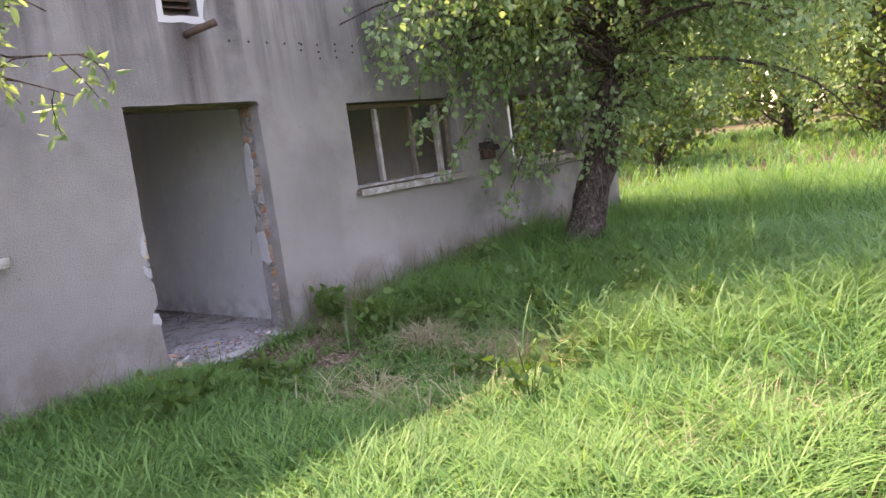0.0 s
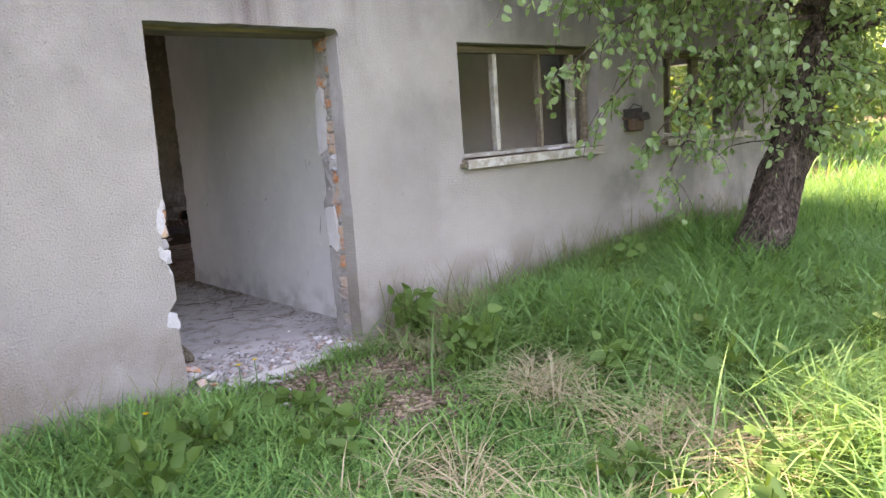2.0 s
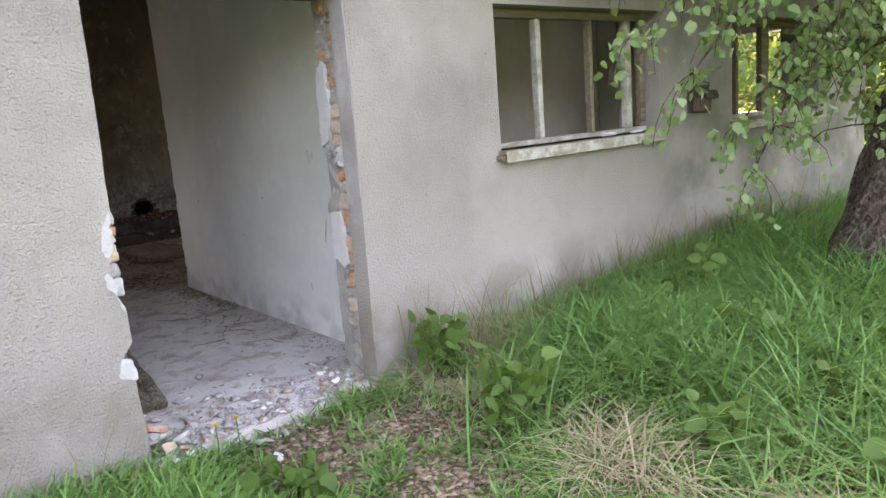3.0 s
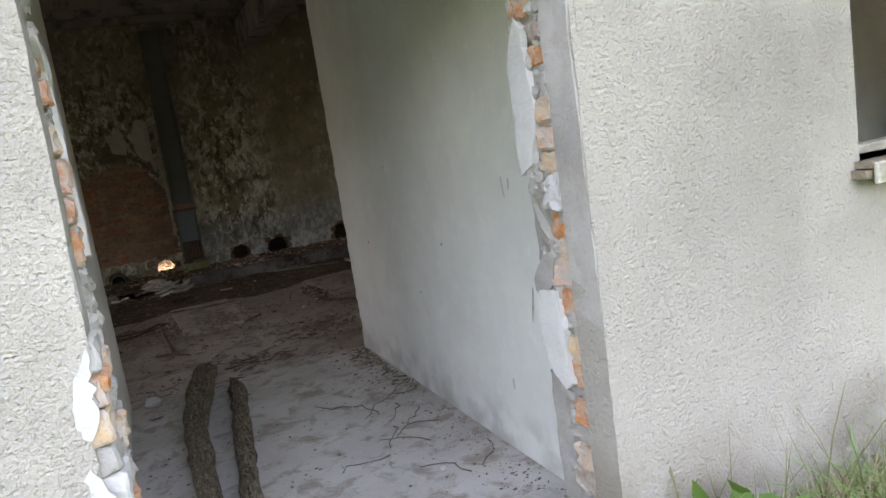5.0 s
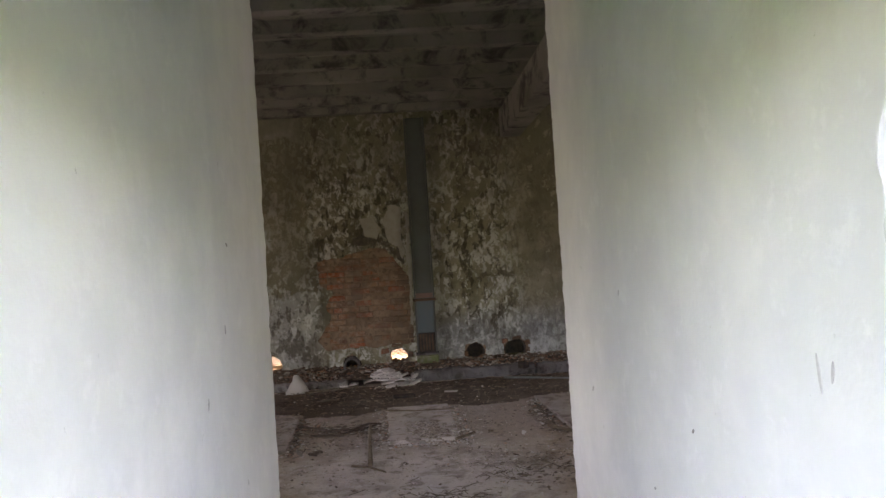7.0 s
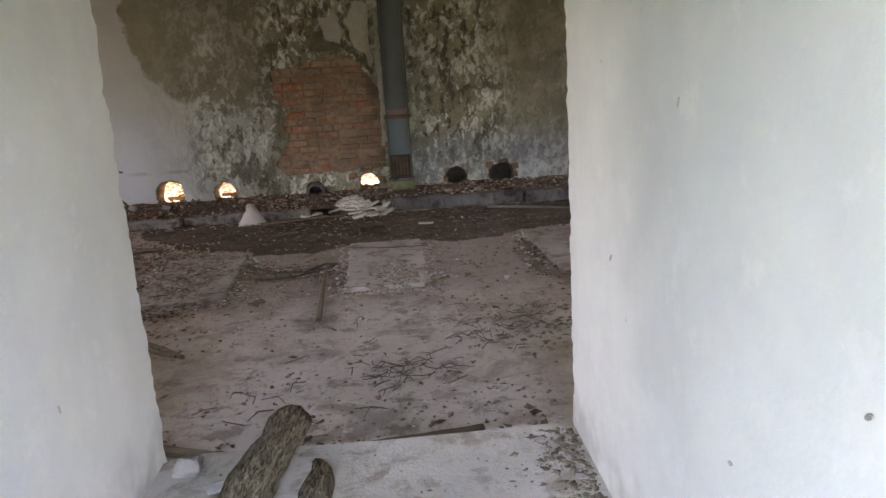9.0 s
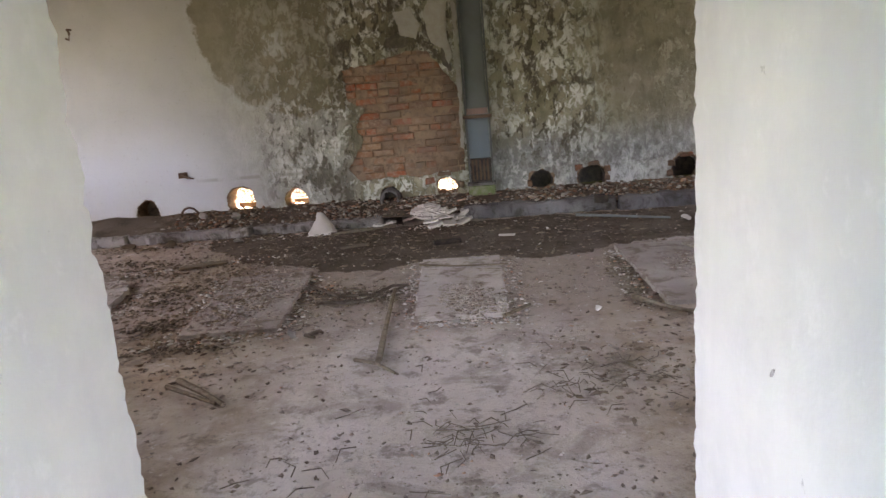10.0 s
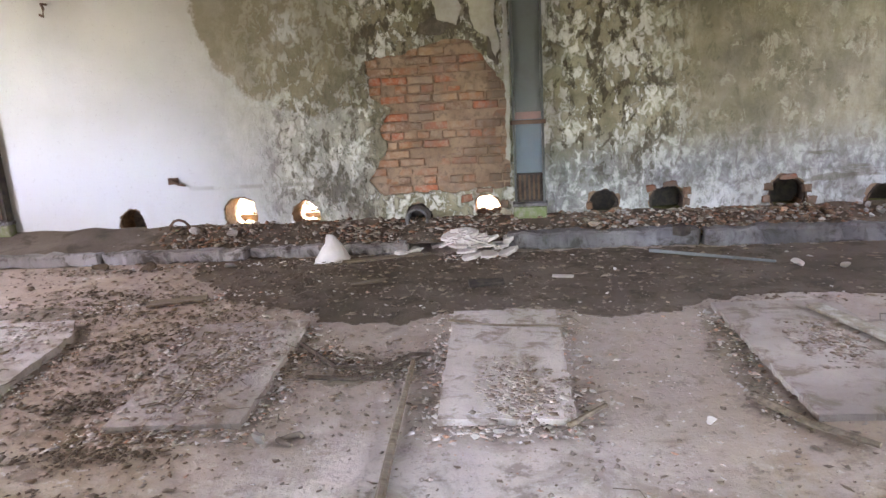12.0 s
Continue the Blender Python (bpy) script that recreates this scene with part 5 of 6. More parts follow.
MUDCRUMB = crumb_mat("mud_crumbs", (0.06, 0.047, 0.035), (0.11, 0.088, 0.065), (0.16, 0.135, 0.105), (0.08, 0.063, 0.046), (0.21, 0.18, 0.145))
BANKCHIP = crumb_mat("bank_rubble", (0.26, 0.235, 0.205), (0.12, 0.095, 0.07), (0.20, 0.10, 0.06), (0.10, 0.08, 0.06), (0.42, 0.395, 0.36), (0.16, 0.13, 0.10), (0.28, 0.15, 0.095))
DIRT = concrete("dry_dirt", (0.17, 0.14, 0.112), (0.29, 0.25, 0.21), 2.2, (0.11, 0.09, 0.07), 0.7)
SLABLIT = crumb_mat("slab_litter", (0.30, 0.26, 0.215), (0.22, 0.18, 0.14), (0.40, 0.355, 0.31), (0.17, 0.135, 0.10), (0.48, 0.44, 0.40), (0.12, 0.09, 0.065))
PITMULCH = crumb_mat("pit_mulch", (0.12, 0.075, 0.045), (0.19, 0.13, 0.08), (0.31, 0.24, 0.16), (0.075, 0.046, 0.028), (0.14, 0.10, 0.065))
MUD = concrete("damp_mud", (0.075, 0.06, 0.045), (0.145, 0.118, 0.092), 1.6, (0.05, 0.04, 0.03), 0.7)


def in_pits(n, rg):
    k = rg.integers(0, 3, n)
    c = np.array([(0.55, -0.36), (1.08, -0.55), (0.78, -1.02)])[k]
    a, r = rg.uniform(0, 2 * math.pi, n), 0.40 * np.sqrt(rg.random(n))
    p = np.stack([c[:, 0] + np.cos(a) * r * 1.1, c[:, 1] + np.sin(a) * r], 1)
    return np.column_stack([p, [ground_z(u, w) for u, w in p]])


scatter("leaf_litter", 9000, in_pits, (0.005, 0.024), PITMULCH, "brown dead leaves and mulch on bare soil", "litter", 31, 0.3)


def at_door(n, rg):
    x = rg.uniform(-0.05, 1.25, n)
    y = np.abs(rg.normal(0, 0.32, n)) - 0.12
    z = np.where(y > 0.02, 0.0, -0.045)
    return np.column_stack([x, y, z])


scatter("rubble_chips", 900, at_door, (0.006, 0.03), MORTARCHIP, "small grey and white rubble on the threshold", "rubble", 32, 0.6)


def chunk(name, x, y, z, sx, sy, sz, material, label, category, seed, turn=0.0, group=""):
    b = bmesh.new()
    bmesh.ops.create_icosphere(b, subdivisions=2, radius=0.62)
    q = random.Random(seed)
    for k in range(9):                               # broken facets
        d = Vector((q.gauss(0, 1), q.gauss(0, 1), q.gauss(0, 1))).normalized()
        h = q.uniform(0.16, 0.36)
        for v in b.verts:
            over = v.co.dot(d) - h
            if over > 0:
                v.co -= d * over
    rough_up(b, 0.05, 4, seed * 2.7)
    lo = min(v.co.z for v in b.verts)
    for v in b.verts:
        v.co = Vector((v.co.x * sx, v.co.y * sy, (v.co.z - lo) * sz))
    o = mesh_ob(name, b, material)
    o.matrix_world = pose(x, y, z, 0, 0, turn)
    return tagged(o, label, category, group)


rg = random.Random(91)
for i in range(46):
    if i < 24:                                       # heap against the west jamb
        x, y = abs(rg.gauss(0, 0.14)) - 0.0, rg.gauss(0.06, 0.11)
        z, s = max(-0.03, 0.16 - 0.55 * x - 0.5 * abs(y - 0.06)) * rg.random(), rg.uniform(0.05, 0.12)
    else:
        x, y, s = rg.uniform(0.1, 1.2), rg.gauss(0.12, 0.22), rg.uniform(0.035, 0.085)
        z = 0.0
    if y < 0.02:
        z = min(z, 0.08) - 0.05
    mt = rg.choice((FLAKE, FLAKE, MORTAR, MORTAR, MORTAR, BROKEN))
    lab = "broken piece of white plaster by the threshold" if mt is FLAKE else ("broken orange brick piece on the ground" if mt is BROKEN else "grey lump of broken mortar on the floor")
    chunk("rubble_piece", x, y, z, s, s * 0.75, s * 0.5, mt, lab, "rubble", i + 1, i * 47, "rubble at the threshold")
for i, (x, y, z, s, mt) in enumerate(((0.10, -0.45, -0.04, 0.09, FLAKE), (-0.1, -0.4, -0.04, 0.07, FLAKE), (0.2, -0.62, -0.04, 0.08, BROKEN), (0.3, -0.5, -0.04, 0.06, FLAKE), (1.33, 2.03, 0.0, 0.08, FLAKE), (0.95, 1.4, 0.0, 0.05, MORTAR), (1.12, 1.22, 0.0, 0.05, FLAKE))):
    lab = "broken piece of white plaster on the ground" if mt is FLAKE else ("broken orange brick piece on the ground" if mt is BROKEN else "grey lump of broken mortar on the floor")
    chunk("rubble_piece", x, y, z, s, s * 0.75, s * 0.5, mt, lab, "rubble", i + 70, i * 47)


def weed(x, y, h, n, r, seed, name="weed", label="broad-leaved green weed in the grass", size=0.1, material=None):
    rg = random.Random(seed)
    z = ground_z(x, y)
    t = thing(name, Matrix.Translation((x, y, z)), label, "weed", "weeds by the facade")
    lv = []
    for i in range(n):
        a = i * 2.4
        tip = Vector((math.cos(a) * r * rg.uniform(0.3, 1), math.sin(a) * r * rg.uniform(0.3, 1), h * rg.uniform(0.45, 1)))
        part("stem", tube(bmesh.new(), [(0, 0, -0.02), tip * 0.5 + Vector((0, 0, 0.03)), tip], [0.005, 0.004, 0.003], 4, False), WEED, t)
        for k in range(5):
            lv.append(Vector((x, y, z)) + tip * (0.55 + 0.1 * k) + Vector((rg.gauss(0, 0.02), rg.gauss(0, 0.02), 0.01)))
    leaf_cloud("leaves", [tuple(v) for v in lv if v.y < -0.03], size, material or WEED, t, 0.25, seed)
    return t


weed(1.46, -0.24, 0.42, 20, 0.15, 1, size=0.085)
weed(1.48, -0.75, 0.28, 10, 0.16, 2, size=0.11)
weed(-0.25, -0.75, 0.2, 9, 0.2, 3, size=0.1)
weed(0.35, -0.62, 0.16, 8, 0.2, 4, size=0.09)
weed(0.2, -1.1, 0.18, 9, 0.22, 5, size=0.09)
weed(2.6, -1.4, 0.4, 9, 0.2, 6, size=0.1)
weed(3.1, -0.7, 0.5, 10, 0.2, 7, size=0.1)
weed(2.25, -1.9, 0.33, 8, 0.18, 8, size=0.1, label="pale yellow-green young weed in the grass", material=LEAF_FAR)
weed(0.8, -2.4, 0.2, 9, 0.22, 9, size=0.08)
weed(3.3, -2.2, 0.4, 10, 0.2, 10, size=0.09)
for i, (x, y) in enumerate(((1.9, -1.1), (2.2, -0.6), (1.75, -2.4), (2.7, -2.6), (1.2, -2.9), (3.6, -1.6), (0.5, -3.0), (2.1, -3.3), (1.62, -1.75), (2.9, -1.9), (-0.6, -1.1), (1.3, -0.95), (3.0, -3.2))):
    weed(x, y, 0.30 + 0.05 * (i % 4), 8, 0.2, 20 + i, size=0.07 + 0.012 * (i % 3))


YELLOW = plain("dandelion_yellow", (0.75, 0.55, 0.03), 0.7, 0, 0.1, 40, (0.6, 0.4, 0.02))


def dandelion(x, y, h):
    t = thing("dandelion", Matrix.Translation((x, y, ground_z(x, y))), "yellow dandelion flower in the grass", "flower", "dandelions")
    part("stalk", tube(bmesh.new(), [(0, 0, -0.01), (0.01, 0, h * 0.6), (0.012, 0.01, h)], [0.003, 0.003, 0.003], 5), WEED, t)
    b = bmesh.new()
    for i in range(22):
        a, k = i * 2.4, 0.008 + 0.014 * (i / 22)
        p = Vector((0.012, 0.01, h))
        q = p + Vector((math.cos(a) * k, math.sin(a) * k, 0.012 - 0.25 * k))
        s = Vector((-math.sin(a), math.cos(a), 0)) * 0.003
        b.faces.new([b.verts.new(p - s * 0.4), b.verts.new(q - s), b.verts.new(q + s), b.verts.new(p + s * 0.4)])
    bmesh.ops.solidify(b, geom=b.faces, thickness=0.002)
    part("flower_head", b, YELLOW, t)


for x, y, h in ((0.22, -0.16, 0.2), (0.30, -0.2, 0.22), (-0.42, -0.50, 0.2)):
    dandelion(x, y, h)

# tall seed grasses along the facade
SEED = leafy("seed_grass", (0.16, 0.14, 0.08), (0.20, 0.18, 0.09), (0.12, 0.13, 0.05), 0.3)
grass_field("seed_grass", 800, 1.3, 6.0, -0.32, -0.03, lambda x, y: 0.62 + 0 * x, 0.007, 12, SEED, "thin brown seeding grass along the facade", None, 0.35)
grass_field("seed_grass", 160, -2.0, -0.15, -0.4, -0.03, lambda x, y: 0.48 + 0 * x, 0.007, 13, SEED, "thin brown seeding grass along the facade", None, 0.55)

# ---- passage ----


def log_bark():
    n = Nodes("log_bark", 0.92, spec=0.12)
    g = n.noise(1.0, 6, 0.7, n.scaled(60, 13, 60), 1.6)
    c = n.ramp(g, (0.36, (0.05, 0.038, 0.026)), (0.52, (0.19, 0.155, 0.11)), (0.68, (0.38, 0.335, 0.255)))
    n.bump(g, 0.025, 1.0)
    return n.done(c)


LOGBARK = log_bark()


def log(name, pts, radii, label):
    b = tube(bmesh.new(), pts, radii, 12)
    bmesh.ops.subdivide_edges(b, edges=[e for e in b.edges], cuts=4, use_grid_fill=True)
    rough_up(b, 0.022, 9, radii[0] * 50)
    rough_up(b, 0.30 * max(0, radii[0] - 0.03), 32, radii[0] * 20)
    return tagged(mesh_ob(name, b, LOGBARK, True), label, "log", "logs in the passage")


log("log", [(0.17, 0.62, 0.045), (0.18, 1.2, 0.05), (0.18, 1.9, 0.06), (0.20, 2.5, 0.065), (0.27, 3.05, 0.08), (0.35, 3.52, 0.09)], [0.045, 0.052, 0.058, 0.066, 0.08, 0.07], "rough grey fallen log with shaggy bark on the passage floor")
log("log", [(0.24, 0.62, 0.042), (0.30, 1.2, 0.044), (0.37, 1.8, 0.045), (0.43, 2.4, 0.05), (0.49, 2.95, 0.05), (0.505, 3.17, 0.05)], [0.042, 0.046, 0.043, 0.05, 0.05, 0.044], "smooth bent grey log lying on the passage floor")


def twig(name, pts, r, material, label, group="twigs on the floor", category="twig"):
    b = tube(bmesh.new(), pts, [r * (1 - 0.5 * i / len(pts)) for i in range(len(pts))], 6)
    return tagged(mesh_ob(name, b, material), label, category, group)


rr = random.Random(5)
for i in range(14):
    x, y = rr.uniform(0.95, 1.4), rr.uniform(1.1, 2.5)
    a, pts = rr.uniform(0, 6.28), []
    for k in range(6):
        pts.append((min(x, 1.455), y, 0.006 + 0.012 * (0 < k < 5) * rr.random()))
        a += rr.gauss(0, 0.5)
        x, y = x + 0.055 * math.cos(a), y + 0.055 * math.sin(a)
    twig("twig", pts, 0.0035, OLDWOOD, "thin dry twig on the passage floor")


def along_passage(n, rg):
    x = np.where(rg.random(n) < 0.5, 1.44 - np.abs(rg.normal(0, 0.12, n)), rg.uniform(-0.08, 1.42, n))
    return np.column_stack([x, rg.uniform(0.3, 3.4, n), np.zeros(n)])


scatter("floor_crumbs", 1300, along_passage, (0.002, 0.009), PEBBLE, "fine grit and crumbs on the passage floor", "debris", 41, 0.6)

# scratches and chips in the passage paint
MARK = plain("scratch_grey", (0.50, 0.49, 0.475), 0.9)
for i, (x, y, z, l, tl) in enumerate(((PAS_R, 0.93, 1.2, 0.05, 10), (PAS_R, 0.98, 1.19, 0.09, -8), (PAS_R, 0.86, 0.72, 0.16, 14), (PAS_R, 1.12, 0.325, 0.05, 0), (PAS_R, 2.92, 0.82, 0.03, 40), (PAS_R, 2.4, 1.3, 0.025, 20), (PAS_R, 2.1, 0.6, 0.02, 80), (PAS_R, 1.7, 0.9, 0.02, 50), (PAS_L, 2.5, 1.25, 0.04, 5), (PAS_L, 2.2, 1.0, 0.05, -10), (PAS_L, 2.75, 0.55, 0.03, 15), (PAS_L, 1.9, 0.7, 0.04, 5), (PAS_L, 2.6, 1.6, 0.03, 60))):
    b = plate(jag(circle(0, 0, 0.005, 10, ry=l / 2), 0.02, 0.003, i), [], -0.002, 0.002, "yz")
    o = part("scratch", b, MARK, bpy.data.objects["wall_passage_east" if x == PAS_R else "wall_passage_west"])
    o.matrix_world = pose(x, y, z, tl, 0, 0)

# ---- hall ----


DUSTSLAB = concrete("dusty_slab_concrete", (0.27, 0.235, 0.21), (0.40, 0.36, 0.33), 2.2, (0.17, 0.135, 0.105), 0.8)


def floor_slab(name, outline, seed, label, h=0.035, material=None):
    b = plate(jag(outline, 0.05, 0.018, seed), [], Z_H, Z_H + h, "xy")
    return tagged(mesh_ob(name, b, material or SLABC), label, "concrete slab", "concrete slabs in the hall floor")


floor_slab("concrete_slab", [(0.36, 6.29), (1.02, 6.31), (0.985, 7.88), (0.295, 7.88)], 1, "pale raised concrete slab with crumbled edges")
floor_slab("concrete_slab", [(-1.30, 6.22), (-0.60, 6.26), (-0.69, 7.77), (-1.42, 7.70)], 2, "concrete slab buried under dry litter", 0.035, DUSTSLAB)
floor_slab("concrete_slab", [(-3.15, 6.3), (-2.15, 6.45), (-2.27, 7.50), (-2.45, 7.80), (-3.2, 7.75)], 3, "cracked concrete slab covered with litter", 0.05, DUSTSLAB)
floor_slab("concrete_slab", [(2.10, 6.33), (2.85, 6.36), (2.80, 7.97), (2.02, 7.96)], 4, "dusty concrete slab with a cracked corner", 0.035, DUSTSLAB)
floor_slab("concrete_slab", [(3.75, 6.3), (4.5, 6.3), (4.5, 7.9), (3.72, 7.9)], 5, "dusty raised concrete slab", 0.035, DUSTSLAB)

# mud and litter between the slabs and the kerb
mud_edge = [(-2.3, 9.6), (-2.1, 9.0), (-1.75, 8.7), (-1.5, 8.35), (-1.2, 8.2), (-0.75, 8.0), (-0.6, 7.80), (-0.1, 7.72), (0.25, 7.92), (0.65, 8.02), (1.05, 7.95), (1.35, 7.78), (1.75, 7.86), (2.0, 8.10), (2.7, 8.25), (3.4, 8.15), (4.6, 8.4), (6, 8.5), (6, 9.6)]
tagged(mesh_ob("mud", plate(jag(mud_edge, 0.03, 0.07, 3), [], Z_H - 0.05, Z_H + 0.008, "xy"), MUD), "dark damp mud along the kerb on the hall floor", "mud", kind="structure")
for i, poly in enumerate(([(-0.62, 6.9), (-0.3, 6.75), (0.18, 6.85), (0.26, 7.1), (-0.1, 7.15), (-0.4, 7.25), (-0.62, 7.5)], [(1.82, 6.9), (1.98, 6.35), (2.05, 7.5), (1.92, 7.8)], [(-3.6, 8.0), (-2.6, 7.9), (-2.3, 8.1), (-3.0, 8.3)])):
    tagged(mesh_ob("dirt_patch", plate(jag(poly, 0.025, 0.06, i + 5), [], Z_H - 0.05, Z_H + 0.004, "xy"), DIRT), "dark dry dirt swept over the hall floor", "dirt", kind="structure")

# kerb in cast lengths
for x0, x1, y, dz in ((-6.9, -3.30, 9.50, -0.03), (-3.28, -1.85, 9.55, -0.045), (-1.83, -0.30, 9.64, -0.05), (0.62, 2.35, 9.68, 0.0), (2.37, 4.4, 9.62, 0.0), (4.42, 7.2, 9.6, 0)):
    b = box(x0, y, Z_H, x1, y + 0.16, Z_H + 0.155 + dz, bevel=0.018)
    bmesh.ops.subdivide_edges(b, edges=[e for e in b.edges if e.calc_length() > 0.5], cuts=40)
    rough_up(b, 0.022, 7, x0)
    rough_up(b, 0.018, 19, x0)
    tagged(mesh_ob("kerb", b, KERBC if x0 > 0 else KERBD), "worn grey concrete kerb along the wall", "kerb", "kerb lengths")
# soil bank behind the kerb
b = bmesh.new()
rows = []
for j in range(7):
    rows.append([b.verts.new((-7 + 0.1 * i, 9.70 + j * 0.112, Z_H + 0.09 + 0.02 * j + 0.035 * noise.noise((i * 0.33, j * 0.5, 1)))) for i in range(142)])
for p, q in zip(rows, rows[1:]):
    for i in range(141):
        b.faces.new((p[i], p[i + 1], q[i + 1], q[i]))
tagged(mesh_ob("soil_bank", b, MUD, True), "crumbly dark soil heaped behind the kerb", "soil", kind="structure")


def on_bank(n, rg):
    x = np.concatenate([rg.normal(c, 0.35, n // 6) for c in (1.6, 3.3, 0.3, -0.9, -2.3, 2.5)])
    y = rg.uniform(9.72, 10.33, len(x))
    return np.column_stack([x, y, Z_H + 0.10 + (y - 9.7) * 0.17])


def on_mud(n, rg):
    x = rg.normal(0.3, 2.4, n)
    y = rg.uniform(7.9, 9.66, n)
    return np.column_stack([x, y, np.full(n, Z_H + 0.006)])


def on_floor(n, rg):
    c = np.stack([rg.normal(0.0, 1.9, 34), rg.uniform(3.8, 8.0, 34)], 1)[rg.integers(0, 34, n)] + rg.normal(0, 0.2, (n, 2)) * np.array([1.5, 0.8])
    lone = rg.random(n) < 0.35
    x, y = np.where(lone, rg.normal(0.2, 1.9, n), c[:, 0]), np.where(lone, rg.uniform(3.6, 8.2, n), np.maximum(c[:, 1], 3.6))
    k = (np.abs(x) < 6.5) & ~((x > 0.3) & (x < 1.02) & (y > 6.3) & (y < 7.9) & (rg.random(n) < 0.6))
    return np.column_stack([x[k], y[k], np.full(k.sum(), Z_H)])


def left_litter(n, rg):
    c = np.array([(-1.0, 6.9), (-1.75, 6.6), (-2.7, 6.9), (-0.2, 7.0), (-1.5, 7.9), (-2.4, 8.1), (-1.1, 6.1), (2.3, 7.2), (1.7, 5.3), (0.7, 6.75), (-0.9, 7.3), (-1.0, 6.5), (-2.0, 7.4), (-0.9, 6.9)])[rg.integers(0, 14, n)]
    p = c + rg.normal(0, 0.28, (n, 2))
    return np.column_stack([p, np.full(n, Z_H + 0.004)])


def on_slabs(n, rg):
    k = rg.integers(0, 10, n)
    c = np.array([(-1.0, 6.95), (-1.0, 6.95), (-1.05, 6.6), (-1.0, 7.3), (-2.75, 7.1), (-2.75, 7.1), (-2.6, 7.4), (0.72, 6.7), (0.8, 6.5), (2.5, 7.2)])[k]
    p = c + np.clip(rg.normal(0, 1, (n, 2)), -1.9, 1.9) * np.array([0.17, 0.30]) * np.where(k > 6, 0.6, 1.0)[:, None]
    return np.column_stack([p, np.where(k[:, None] < 7, np.where(k[:, None] < 4, Z_H + 0.034, Z_H + 0.048), Z_H + 0.034)])


scatter("slab_litter", 4200, on_slabs, (0.004, 0.024), SLABLIT, "dry leaves and earth heaped on the slabs", "litter", 58, 0.3)
scatter("wall_rubble", 3600, on_bank, (0.006, 0.036), BANKCHIP, "broken plaster and brick crumbs on the soil bank", "rubble", 51, 0.6)
scatter("mud_crumbs", 3600, on_mud, (0.003, 0.016), MUDCRUMB, "crumbs and chips trodden into the mud", "debris", 52, 0.6)


def below_step(n, rg):
    return np.column_stack([rg.uniform(-0.6, 1.5, n), 3.52 + np.abs(rg.normal(0, 0.16, n)), np.full(n, Z_H)])


def passage_corner(n, rg):
    return np.column_stack([1.45 - np.abs(rg.normal(0, 0.09, n)), 3.42 - np.abs(rg.normal(0, 0.5, n)), np.zeros(n)])


scatter("leaf_litter", 1500, below_step, (0.006, 0.03), MUDCRUMB, "dark litter and earth below the passage step", "litter", 63, 0.4)
scatter("leaf_litter", 500, passage_corner, (0.004, 0.018), MULCH, "dry brown leaves along the passage wall", "litter", 64, 0.35)
scatter("mud_litter", 1200, on_mud, (0.006, 0.034), MULCH, "brown dead leaves trodden into the mud", "litter", 65, 0.3)
scatter("white_chips", 150, on_mud, (0.006, 0.024), CHIPS, "small white plaster chips on the mud", "debris", 55, 0.4)
scatter("floor_crumbs", 4300, on_floor, (0.003, 0.017), PEBBLE, "grit and crumbs strewn over the concrete", "debris", 53, 0.6)
scatter("leaf_litter", 4200, left_litter, (0.005, 0.024), MULCH, "dry dead leaves and dirt on the slabs", "litter", 54, 0.4)



def along_edges(n, rg):
    """Crumbs swept against the slab edges, the stick and the broken branch."""
    runs = np.array([(0.30, 6.22, 1.08, 6.24), (1.07, 6.3, 1.03, 7.9), (0.24, 7.9, 0.31, 6.3), (-1.45, 6.15, -0.6, 6.2), (-0.55, 6.25, -0.62, 7.7), (-1.5, 7.75, -1.35, 6.2), (-2.1, 6.5, -2.2, 7.5), (-0.5, 7.3, -0.1, 6.9), (-0.1, 6.9, 0.2, 7.1), (1.95, 6.3, 1.98, 7.9), (-2.6, 8.2, -1.2, 8.5), (0.0, 9.45, 0.6, 9.4), (-3.2, 9.35, -1.0, 9.5)])
    e = runs[rg.integers(0, len(runs), n)]
    f = rg.random(n)
    p = e[:, :2] + (e[:, 2:] - e[:, :2]) * f[:, None] + rg.normal(0, 0.055, (n, 2))
    return np.column_stack([p, np.full(n, Z_H + 0.003)])


def leaf_drifts(n, rg):
    c = np.array([(-2.75, 8.55, 0.30, 0.10), (-2.1, 8.35, 0.35, 0.07), (-3.3, 8.15, 0.3, 0.1), (-1.6, 6.5, 0.12, 0.08), (-1.25, 5.98, 0.2, 0.04), (-0.35, 7.1, 0.2, 0.08), (-1.8, 7.3, 0.12, 0.2), (-0.05, 6.95, 0.12, 0.06), (1.95, 6.9, 0.05, 0.35), (-1.0, 9.35, 0.4, 0.06), (-3.2, 9.25, 0.5, 0.07), (-1.2, 7.65, 0.2, 0.08)])[rg.integers(0, 12, n)]
    p = c[:, :2] + rg.normal(0, 1, (n, 2)) * c[:, 2:]
    return np.column_stack([p, np.full(n, Z_H + 0.004) + 0.02 * rg.random(n)])


scatter("pale_crumbs", 2600, along_edges, (0.004, 0.022), CHIPS, "pale mortar crumbs swept against the slabs", "debris", 71, 0.5)
scatter("leaf_drifts", 2300, leaf_drifts, (0.005, 0.024), MUDCRUMB, "dark dead leaves drifted together on the floor", "litter", 72, 0.35)
scatter("pale_crumbs", 1500, on_floor, (0.003, 0.016), CHIPS, "pale plaster grit strewn over the concrete", "debris", 73, 0.5)

